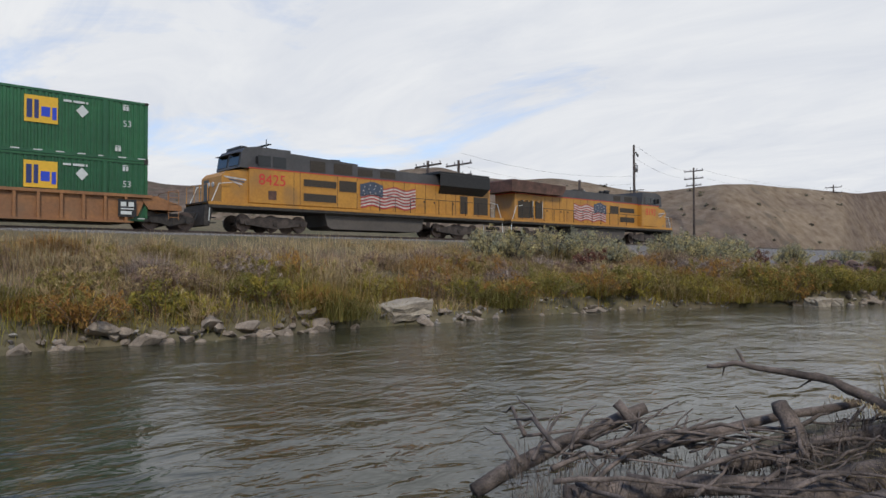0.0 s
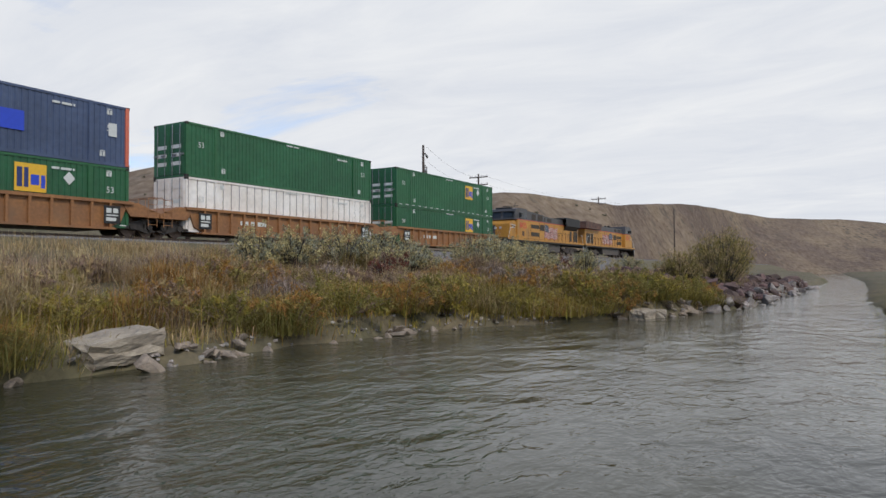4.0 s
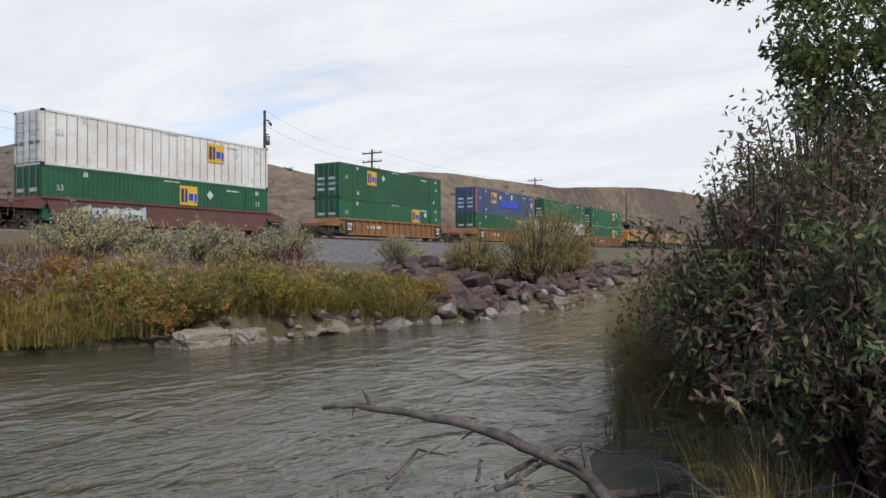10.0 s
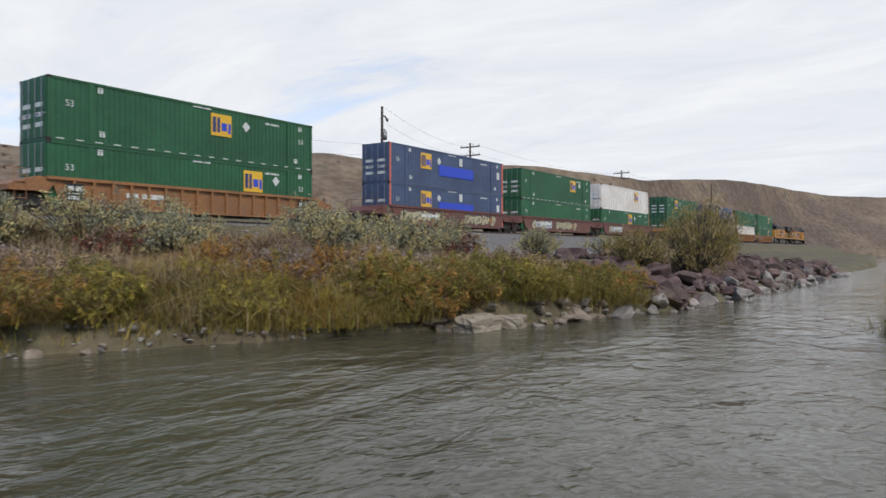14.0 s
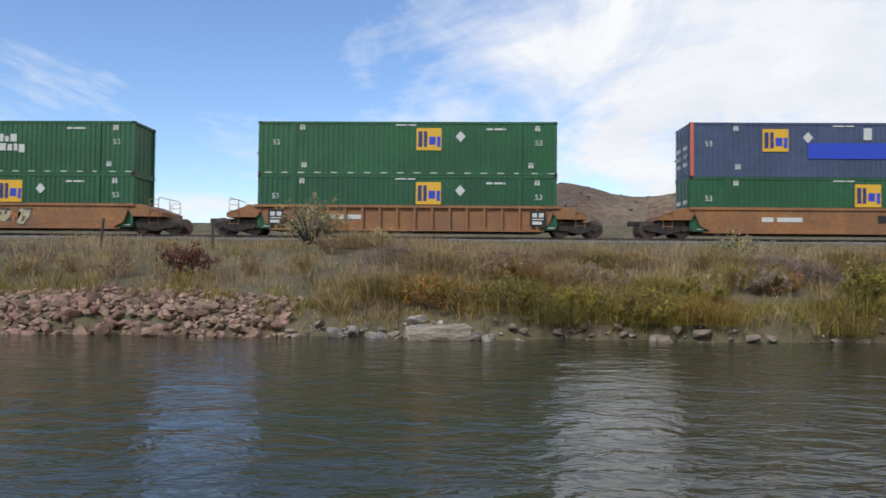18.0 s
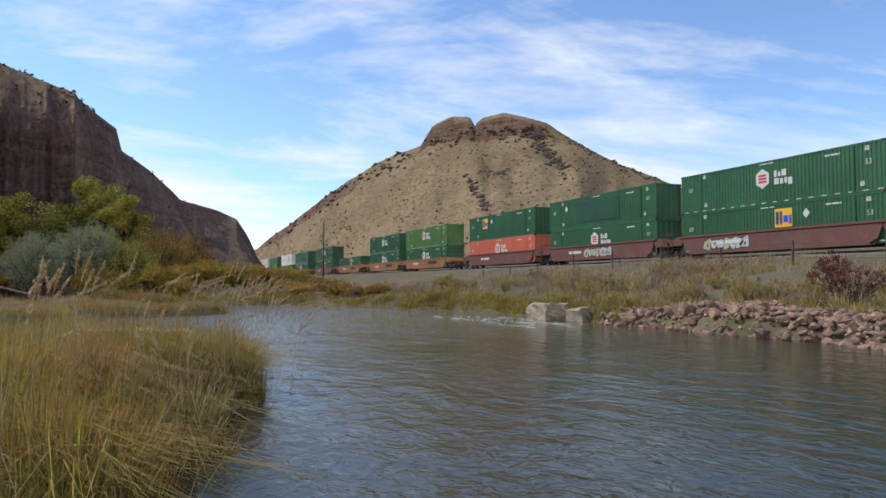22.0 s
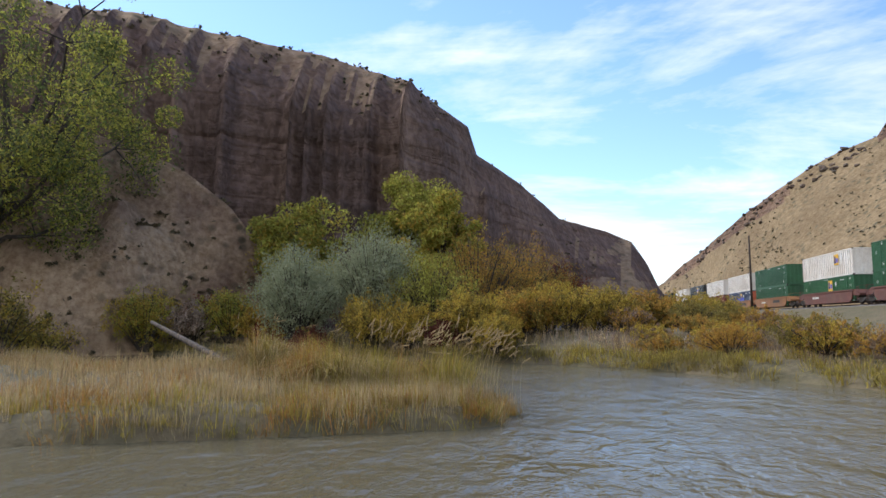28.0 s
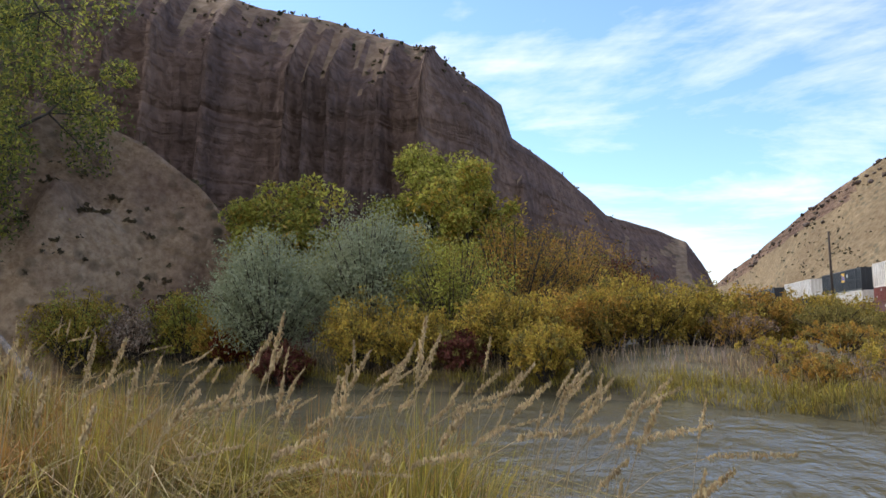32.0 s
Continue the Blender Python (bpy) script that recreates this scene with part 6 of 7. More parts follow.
def far_grass():
    spec = [
        ("dry", 54000, -88, 64, 1.2, 15.5, 0.62, 0.02, 0.22, -0.4, "tall dry tan grass covering the railway bank"),
        ("dry", 17000, 38, 64, 12.0, 19.5, 0.6, 0.02, 0.25, -0.3, "dry tan grass at the foot of the ballast"),
        ("straw", 20000, -88, 64, 2.5, 14.5, 0.85, 0.016, 0.18, 0.3, "pale straw-coloured seed grass on the railway bank"),
        ("brown", 31000, -88, 64, 2.0, 14.0, 0.7, 0.022, 0.22, 0.1, "brown dry weeds on the railway bank"),
        ("mauve", 17000, -92, -30, 3.5, 15.0, 0.95, 0.02, 0.2, -0.2, "greyish mauve dead weeds on the upper bank"),
        ("green", 12000, -3, 60, -0.1, 2.0, 0.6, 0.022, 0.26, 0.2, "green grass mounds overhanging the far water's edge"),
        ("yellow", 13000, -3, 60, -0.1, 2.6, 0.62, 0.022, 0.26, 0.1, "yellow-green grass mounds overhanging the far water's edge"),
        ("dry", 24000, -3, 62, 0.1, 4.5, 0.62, 0.02, 0.22, -0.3, "dry tan tufts on the lower bank"),
        ("brown", 10000, -3, 62, 0.2, 4.0, 0.62, 0.02, 0.22, 0.3, "brown weeds on the lower bank"),
        ("mauve", 10000, 34, 62, 3.0, 12.0, 0.72, 0.02, 0.25, 0.1, "greyish dead weeds among the rabbitbrush"),
        ("orange", 11000, -3, 60, 0.1, 5.0, 0.65, 0.022, 0.22, 0.4, "orange-brown grass in tufts on the lower bank"),
        ("straw", 24000, -3, 64, 4.0, 16.5, 0.72, 0.015, 0.26, -0.5, "tall pale seed grass on the upper bank"),
        ("brown", 22000, -3, 62, 3.6, 14.0, 0.7, 0.018, 0.26, -0.2, "tall brown weeds on the upper bank"),
        ("dry", 30000, -3, 64, 2.6, 16.0, 0.66, 0.018, 0.26, -0.6, "tall dry tan grass on the upper bank"),
        ("olive", 16000, -90, -27, -0.7, 1.6, 0.5, 0.022, 0.14, -0.6, "olive grass overhanging the far water's edge"),
        ("yellow", 16000, -90, -27, -0.7, 2.0, 0.5, 0.022, 0.14, -0.4, "yellowing grass overhanging the far water's edge"),
        ("olive", 17000, -90, 58, -0.2, 2.6, 0.45, 0.024, 0.14, 0.0, "short olive grass along the far water's edge"),
        ("yellow", 16000, -90, 58, -0.2, 2.8, 0.5, 0.024, 0.14, 0.0, "short yellowing grass along the far water's edge"),
        ("green", 9000, -3, 62, 0.1, 4.2, 0.55, 0.026, 0.3, 0.15, "green grass along the far water's edge"),
        ("olive", 10000, -5, 63, 0.3, 6.5, 0.6, 0.024, 0.3, 0.1, "olive grass on the lower bank"),
        ("olive", 14000, -90, -5, 0.6, 11.0, 0.6, 0.022, 0.3, 0.55, "olive grass in patches on the bank"),
        ("yellow", 11000, -88, 58, 0.2, 8.0, 0.5, 0.024, 0.26, 0.3, "yellowing grass on the lower bank"),
    ]
    for i, (k, n, x0, x1, d0, d1, h, w, c, p, label) in enumerate(spec):
        xy = scatter(n, x0, x1, d0, d1, far_shore, 1, c, 30 + i, p, 0.35)
        if k in ("green", "olive", "yellow"):
            hole = (xy[:, 0] > -26) & (xy[:, 0] < -5) & (xy[:, 1] < far_shore(xy[:, 0]) + 2.0)
            xy = xy[~hole]
        if x1 > -5:          # the lower bank downstream is left to the tussocks
            inland = xy[:, 1] - far_shore(xy[:, 0])
            xy = xy[(xy[:, 0] < -3) | (inland > 5.0) | (np.random.default_rng(900 + i).random(len(xy)) > 0.6)]
        hole = (xy[:, 0] > 57) & (xy[:, 1] < far_shore(xy[:, 0]) + 16.0 * np.clip((xy[:, 0] - 57) / 7, 0, 1))
        grass("bank_grass", xy[~hole], h, w, GREENS[k], label, 1.0 if "overhanging" in label or "lower" in label else 0.7)


far_grass()


def bush(name, x, y, r, h, mats, seed, label, category="bush", leaf=0.09, count=2600, stems=14, stem_mat=None, z=None, up=0.55, group="", slim=0.42):
    """A many-stemmed shrub: curving stems with leaves round their outer halves."""
    rng = np.random.default_rng(seed)
    b = new(name)
    zz = float(ground(x, y)) if z is None else z
    b.location = (x, y, zz - 0.05)
    tagged(b, label, category, group=group)
    tips, m = [], Mesh()
    for i in range(stems):
        a, l = rng.uniform(0, 6.283), np.sqrt(rng.uniform(0.02, 1))
        end = np.array([np.cos(a) * r * l, np.sin(a) * r * l, h * (1 - 0.45 * l * l) * rng.uniform(0.75, 1.05)])
        root = np.array([np.cos(a) * r * 0.15 * l, np.sin(a) * r * 0.15 * l, 0])
        bend = root * 0.45 + end * 0.55 + np.array([0, 0, h * 0.12])
        pts = [(1 - t) ** 2 * root + 2 * t * (1 - t) * bend + t * t * end for t in np.linspace(0, 1, 6)]
        th = 0.012 + 0.008 * h
        m.tube([tuple(p) for p in pts], [th * (1 - 0.8 * t) for t in np.linspace(0, 1, 6)], 5)
        tips.append(pts)
    tagged(part("stem_mass", m, stem_mat or M_BARK, b), kind="stuff")
    tips = np.array(tips)
    for k, (mat, share) in enumerate(mats):
        n = int(count * share)
        m_ = max(stems, n // 26)
        i = rng.integers(0, stems, m_)
        t = rng.uniform(0.2, 1.0, m_) ** 0.7 * 5
        j = np.clip(t.astype(int), 0, 4)
        f = (t - j)[:, None]
        spread = 0.075 * r + 0.075 * h
        hub = tips[i, j] * (1 - f) + tips[i, j + 1] * f + np.clip(rng.normal(0, 1, (m_, 3)), -1.5, 1.5) * np.array([spread, spread, spread * 0.8])
        q = rng.integers(0, m_, n)
        c = hub[q] + np.clip(rng.normal(0, 1, (n, 3)), -1.6, 1.6) * (spread * rng.uniform(0.22, 0.5, m_))[q][:, None] * np.array([1, 1, 1.15])
        c[:, 2] = np.abs(c[:, 2])
        part("foliage", leaves(c, leaf, GREENS[mat], rng, up, slim), None, b)
    return b


def leaves(c, size, mat, rng, up=0.3, slim=0.42, name="foliage"):
    n = len(c)
    u = rng.normal(0, 1, (n, 3)) + np.array([0, 0, up])
    u /= np.linalg.norm(u, axis=1)[:, None]
    w = np.cross(u, rng.normal(0, 1, (n, 3)))
    w /= np.linalg.norm(w, axis=1)[:, None] + 1e-6
    s = size * rng.uniform(0.6, 1.3, n)[:, None]
    return quads(name, np.stack([c - u * s, c - u * s * 0.1 + w * s * slim, c + u * s, c - u * s * 0.1 - w * s * slim], 1), mat)


def tree(name, x, y, h, crown, mats, seed, label, leaf=0.16, count=9000, trunk=0.22, lean=(0, 0), clumps=16, category="tree", base=0.25, bark=None, tight=1.0):
    """A tapered trunk that forks into limbs, each ending in uneven clumps of small leaves."""
    rng = np.random.default_rng(seed)
    t_ = new(name)
    t_.location = (x, y, float(ground(x, y)) - 0.1)
    tagged(t_, label, category)
    m = Mesh()
    fork = np.array([lean[0] * 0.35, lean[1] * 0.35, h * base])
    m.tube([(0, 0, 0), tuple(fork * 0.5 + rng.normal(0, 0.05, 3)), tuple(fork)], [trunk, trunk * 0.85, trunk * 0.7], 9)
    lead = np.array([lean[0] * 0.9, lean[1] * 0.9, h * 0.9]) + rng.normal(0, 0.2, 3)
    m.tube([tuple(fork), tuple((fork + lead) / 2 + rng.normal(0, 0.18, 3)), tuple(lead)], [trunk * 0.7, trunk * 0.4, trunk * 0.08], 8)
    ends = []
    nb = max(5, clumps // 5)
    for i in range(nb):
        a, l, v = i * 2.4 + rng.normal(0, 0.4), 0.35 + 0.6 * rng.random(), base + 0.14 + (0.84 - base) * (i + rng.random()) / nb
        rr = crown * l * (1.05 - 0.75 * abs(v - 0.58))
        e = np.array([lean[0] * v + np.cos(a) * rr, lean[1] * v + np.sin(a) * rr, h * v])
        b0 = fork + (lead - fork) * min(0.85, max(0.0, (v - base) * 0.9 - 0.16))
        bow = b0 * 0.5 + e * 0.5 + np.array([0, 0, -0.03 * h]) + rng.normal(0, 0.04 * crown, 3)
        q1, q2 = b0 * 0.75 + bow * 0.25 + rng.normal(0, 0.03 * crown, 3), bow * 0.4 + e * 0.6 + rng.normal(0, 0.04 * crown, 3)
        m.tube([tuple(b0), tuple(q1), tuple(bow), tuple(q2), tuple(e)], [trunk * 0.36, trunk * 0.3, trunk * 0.22, trunk * 0.14, trunk * 0.06], 7)
        for k in range(clumps // nb + 1):
            s = rng.choice(3)
            root = (bow, q2, e)[s]
            d = rng.normal(0, 1, 3) * np.array([1, 1, 0.75]) + np.array([np.cos(a), np.sin(a), 0.25]) * 0.5
            tip = root + d * crown * 0.2
            m.tube([tuple(root), tuple(root * 0.5 + tip * 0.5 + rng.normal(0, 0.02 * crown, 3)), tuple(tip)], [trunk * 0.1, trunk * 0.07, trunk * 0.02], 4)
            ends.append(tip)
    clumps = len(ends)
    part("trunk", m, bark or M_BARK, t_, smooth=True)
    ends = np.array(ends)
    for k, (mat, share) in enumerate(mats):
        n = int(count * share)
        i = rng.integers(0, clumps, n)
        rad = tight * (crown * 0.30 + 0.035 * h) * (0.6 + 0.8 * rng.random(clumps))[i]
        d = rng.normal(0, 1, (n, 3))
        d /= np.linalg.norm(d, axis=1)[:, None]
        c = ends[i] + d * (rad * rng.uniform(0.25, 1.0, n) ** 0.5)[:, None] * np.array([1, 1, 0.8])
        part("crown", leaves(c, leaf, GREENS[mat], rng), None, t_)
    return t_


# far bank shrubs
rs = random.Random(77)
for i, (x, y) in enumerate([(50 + 1.9 * k + rs.uniform(-0.6, 0.6), rs.uniform(21.5, 25.0)) for k in range(7)] + [(52.5, 23.8), (56.5, 24.2), (47.5, 27.0), (45, 27.6), (42.5, 28.4), (40.5, 28.6), (46.3, 24.8), (73.0, 26.0), (75.5, 27.2), (83, 25.6), (65.0, 27.0), (-6, 33), (14, 32.6)]):
    bush("rabbitbrush", x, y, rs.uniform(1.3, 1.9), rs.uniform(1.6, 2.2), [("sage", 0.48), ("bloom", 0.52)], 100 + i,
         "grey-green rabbitbrush with faded yellow blooms on the bank", leaf=0.055, count=4200, stems=40, up=1.2, group="rabbitbrush on the far bank")
for i, (x, d, r) in enumerate(((60.0, 10.8, 1.5), (58.6, 11.4, 1.0), (-17.5, 4.6, 1.5), (-9, 5.0, 1.1), (-19, 5.6, 1.0), (44, 6.5, 0.9))):
    bush("red_weed", x, float(far_shore(x)) + d, r, 1.6, [("red", 0.7), ("brown", 0.3)], 150 + i, "dark red-brown weed bush among the bank grass", leaf=0.055, count=2200, stems=30, up=1.4, group="red-brown weeds on the far bank")
rl = random.Random(76)
for i in range(78):
    x = rl.uniform(40, 58) if i < 42 else rl.uniform(-2, 42)
    d = rl.uniform(0.5, 2.6) if i % 2 else rl.uniform(2.4, 6.5)
    if 27.0 < x < 30.4 and d < 2.2:
        x += 3.2
    a_, b_ = rl.choice((("green", "olive"), ("olive", "yellow"), ("green", "yellow"), ("orange", "olive")) if i % 2 else (("brown", "dry"), ("orange", "brown"), ("mauve", "olive"), ("olive", "dry")))
    bush("bank_weed", x, float(far_shore(x)) + d, rl.uniform(0.9, 1.5), rl.uniform(0.8, 1.4), [(a_, 0.65), (b_, 0.35)], 1300 + i,
         "%s mound of leafy weeds on the lower bank" % {"green": "green", "olive": "olive", "orange": "orange-brown", "brown": "brown", "mauve": "greyish dead"}[a_], "weeds", leaf=0.075, count=3400, stems=36, stem_mat=GREENS["brown"], up=0.6, slim=0.2, group="weed mounds on the far bank")
rw = random.Random(78)
for i in range(96):
    x = rw.uniform(46, 61) if i < 20 else rw.uniform(4, 46) if i < 46 else rw.uniform(-56, -2)
    d = rw.uniform(0.5, 11.0)
    if -27 < x < -4:
        d = max(d, 3.2)
    low = d < 4.5
    mt = rw.choice(("green", "olive", "yellow") if low else ("dry", "brown", "olive", "straw", "yellow")) if x > -4 else rw.choice(("olive", "yellow") if low else ("dry", "straw", "brown", "mauve"))
    bush("tall_weed", x, float(far_shore(x)) + d, rw.uniform(0.6, 1.0), rw.uniform(0.75, 1.25), [(mt, 0.7), ("dry" if mt != "dry" else "olive", 0.3)], 1200 + i,
         "%s tuft of tall weeds on the railway bank" % {"green": "green", "olive": "olive", "yellow": "yellowing", "dry": "dry tan", "brown": "brown", "straw": "pale straw-coloured", "mauve": "greyish dead"}[mt],
         "weeds", leaf=0.085, count=900, stems=26, stem_mat=GREENS["dry"], up=1.8, slim=0.13, group="tall weeds on the far bank")
for i, (x, y, r, h) in enumerate(((69.5, 15.2, 2.0, 3.7), (72.5, 15.8, 2.3, 4.3), (75.5, 16.6, 2.2, 4.0), (67.5, 17.6, 1.5, 2.6), (79.0, 17.0, 1.8, 3.0))):
    bush("willow_bush", x, y, r, h, [("willow", 0.45), ("dry", 0.35), ("olive", 0.2)], 160 + i, "olive and tan willow bush rising from the riprap", leaf=0.085, count=9000, stems=110, up=2.6, slim=0.16, group="willow bushes on the far bank")

# grass tussocks along the water and on the slope of the railway bank
def tussock(x, y, r, h, mats, seed, label, n=620, width=0.017, group="grass tussocks on the far bank"):
    """A fountain of long arching blades."""
    rng = np.random.default_rng(seed)
    t = new("grass_tussock")
    z = float(ground(x, y))
    t.location = (x, y, z)
    tagged(t, label, "grass", group=group)
    for mat, share in mats:
        k = int(n * share)
        a, d = rng.uniform(0, 6.283, k), np.abs(rng.normal(0, 0.42, k)) * r
        xy = np.stack([np.cos(a) * d, np.sin(a) * d, a, 1.15 - 0.3 * d / r], 1)
        part("foliage", quads("foliage", blades(xy, np.full(k, -0.05), h, width, 0.85, rng, 0.75), GREENS[mat]), None, t)


rm = random.Random(79)
MOUND_WORDS = {"green": "green", "olive": "olive", "yellow": "yellow-green", "orange": "orange-brown", "dry": "dry tan", "brown": "brown", "mauve": "greyish dead", "straw": "pale straw-coloured", "sage": "grey-green"}
for i in range(140):
    low = i < 60
    x = rm.uniform(-4, 57) if i < 40 or 60 <= i < 115 else rm.uniform(36, 58)
    d = rm.uniform(0.45, 3.4) if low else rm.uniform(2.8, 12.5)
    if 27.2 < x < 30.2 and d < 1.8:
        x += 3.0
    mt, m2 = rm.choice((("green", "olive"), ("yellow", "green"), ("olive", "dry"), ("orange", "yellow"), ("yellow", "dry"), ("olive", "yellow"))) if low else rm.choice((("brown", "dry"), ("dry", "straw"), ("mauve", "brown"), ("olive", "dry"), ("orange", "dry"), ("yellow", "dry"), ("dry", "brown")))
    tussock(x, float(far_shore(x)) + d, rm.uniform(1.2, 2.0), rm.uniform(0.65, 1.0) if low else rm.uniform(0.8, 1.2), [(mt, 0.65), (m2, 0.35)], 1500 + i,
            "%s grass tussock %s" % (MOUND_WORDS[mt], "drooping over the far water's edge" if low else "on the slope of the railway bank"), 1250, 0.019)

# upstream trees across the bend
tree("cottonwood_tree", -83, -14, 9.8, 3.8, [("cotton", 0.8), ("gold", 0.2)], 201, "yellow-green cottonwood behind the willows", count=20000, clumps=60, tight=0.7)
tree("cottonwood_tree", -87, -5.5, 11.8, 3.6, [("cotton", 0.9), ("willow", 0.1)], 202, "tall olive-green cottonwood behind the willows", count=20000, clumps=60, tight=0.7)
tree("cottonwood_tree", -83, -2.2, 10.4, 2.6, [("cotton", 0.7), ("gold", 0.3)], 203, "yellowing cottonwood behind the willows", count=16000, clumps=50, tight=0.7)
for i, (x, y, r, h) in enumerate(((-72.5, -9.4, 2.5, 5.6), (-74.8, -5.6, 2.6, 6.6))):
    bush("russian_olive_tree", x, y, r, h, [("silver", 1.0)], 204 + i, "silvery grey-green olive tree at the water's edge", "tree", leaf=0.075, count=42000, stems=130, up=0.5, slim=0.36, group="olive trees on the bend")
for i, (x, y, r, h, mt) in enumerate(((-80, 0.4, 3.3, 6.6, "amber"), (-84, 2.6, 3.2, 6.6, "amber"), (-88, 4.0, 3.0, 6.2, "amber"), (-92, 6.2, 2.6, 5.2, "rust"), (-95, 5.4, 2.4, 5.2, "rust"),
                                   (-73.5, -1.5, 2.4, 4.8, "cotton"), (-71, -4.5, 1.8, 3.2, "gold"), (-71, 1.0, 2.0, 3.0, "gold"), (-73, 5, 2.2, 3.0, "gold"), (-76, 9, 2.2, 2.3, "gold"),
                                   (-80, 13, 2.0, 1.7, "gold"), (-86, 17, 2.0, 1.6, "gold"), (-68.5, 2.8, 1.3, 2.0, "gold"), (-94, 20, 2.0, 1.5, "gold"),
                                   (-70, -0.4, 1.0, 1.6, "red"), (-71, -8, 1.2, 1.7, "red"),
                                   (-71.5, 2.2, 1.8, 2.6, "gold"), (-72.5, 4.0, 1.9, 2.8, "amber"), (-73.0, 6.6, 1.9, 2.6, "gold"), (-74.5, 8.4, 2.0, 2.6, "gold"), (-76.5, 11.0, 2.0, 2.5, "amber"), (-79.0, 14.0, 2.0, 2.4, "gold"), (-70.5, -2.2, 1.5, 2.4, "gold"), (-82.5, 16.5, 2.0, 2.2, "gold"))):
    bush("willow_bush", x, y, r, h, [(mt, 0.75), ("willow", 0.25)], 220 + i, "%s autumn willow thicket on the bend" % {"amber": "amber", "rust": "rust-red", "cotton": "yellow-green", "gold": "golden", "red": "dark red"}[mt],
         leaf=0.07, count=12500, stems=70, up=1.0, group="willow thicket upstream")
for i, (x, y, r, h, a_, b_) in enumerate(((-75.6, -15.2, 1.9, 3.6, "cotton", "gold"), (-74.6, -13.0, 1.5, 2.4, "gold", "amber"), (-75.0, -17.6, 1.6, 2.8, "mauve", "brown"), (-73.6, -11.6, 1.0, 1.6, "rust", "gold"),
                                         (-74.6, -20.6, 2.2, 4.2, "gold", "cotton"), (-75.2, -22.6, 2.0, 3.6, "gold", "willow"))):
    bush("willow_bush", x, y, r, h, [(a_, 0.65), (b_, 0.35)], 330 + i, "golden and dull green autumn bush below the foothill", leaf=0.075, count=11000, stems=70, up=1.0, group="bushes below the foothill")
rh = random.Random(340)
for i in range(22):
    x = rh.uniform(-66, -52) if i < 10 else rh.uniform(-77, -67)
    bush("bank_thicket", x, float(far_shore(x)) + rh.uniform(3.2, 7.5) if i < 10 else rh.uniform(6, 17), rh.uniform(1.2, 1.8), rh.uniform(0.9, 1.45), [(rh.choice(("gold", "amber", "willow", "gold")), 0.65), (rh.choice(("brown", "olive", "amber")), 0.35)], 341 + i,
         "low rusty-brown and golden thicket on the far shore", leaf=0.06, count=5000, stems=50, up=1.2, slim=0.3, group="low thicket along the far shore")
for i, (x, y, h, c, mt) in enumerate(((-92, -38, 6.4, 3.0, "cotton"), (-90, -27, 5.4, 2.8, "gold"), (-98, -33, 5.6, 3.0, "cotton"), (-84, -42, 7.0, 3.0, "gold"), (-99, -22, 5.4, 2.8, "gold"))):
    tree("riverside_tree", x, y, h, c, [(mt, 0.8), ("willow", 0.2)], 240 + i, "yellow-green autumn tree at the river's far bend", count=9000, leaf=0.13, base=0.12, clumps=40, tight=0.75)
for i in range(12):
    a = random.Random(300 + i)
    x = a.uniform(-102, -82)
    bush("willow_bush", x, float(far_shore(x)) + a.uniform(1, 7), a.uniform(1.6, 2.4), a.uniform(1.2, 2.0), [(a.choice(("gold", "willow", "amber")), 1.0)], 300 + i, "low autumn willow bush on the far shore", leaf=0.12, count=2600, stems=40, group="willow thicket upstream")

for i, (x, y, r, h, mt) in enumerate(((-68.5, -24, 2.6, 3.6, "gold"), (-76, -24.5, 2.4, 4.2, "gold"), (-80, -22, 2.6, 4.4, "cotton"), (-84, -25, 2.6, 4.0, "gold"), (-77.5, -18.5, 1.8, 2.6, "rust"), (-73.5, -29, 2.4, 3.6, "cotton"))):
    bush("willow_bush", x, y, r, h, [(mt, 0.75), ("willow", 0.25)], 330 + i, "%s autumn bush at the head of the bend" % {"gold": "golden", "cotton": "yellow-green", "rust": "rust-red"}[mt], leaf=0.08, count=9000, stems=60, up=0.9, group="willow thicket upstream")

# trees on the near bank
tree("cottonwood_tree", -31.5, -10.8, 12.0, 3.4, [("cotton", 0.3), ("dark", 0.7)], 261, "old cottonwood with bare lower branches on the near bank", count=40000, leaf=0.12, trunk=0.26, clumps=70, base=0.38, tight=0.5)
tree("cottonwood_tree", -70.6, -31.5, 20.4, 8.4, [("dark", 0.5), ("cotton", 0.5)], 262, "dark leafy cottonwood leaning over the near bank", count=46000, leaf=0.13, trunk=0.5, clumps=90, base=0.3, tight=0.5, lean=(0.4, 7.6))
for i, (x, y) in enumerate(((-52, -22), (-66, -24), (-58, -25), (-72, -30))):
    bush("willow_bush", x, y, 2.4, 4.2, [("willow", 0.6), ("gold", 0.4)], 270 + i, "dull green willow bush under the cottonwoods", leaf=0.11, count=4200, stems=36, group="bushes on the near bank")

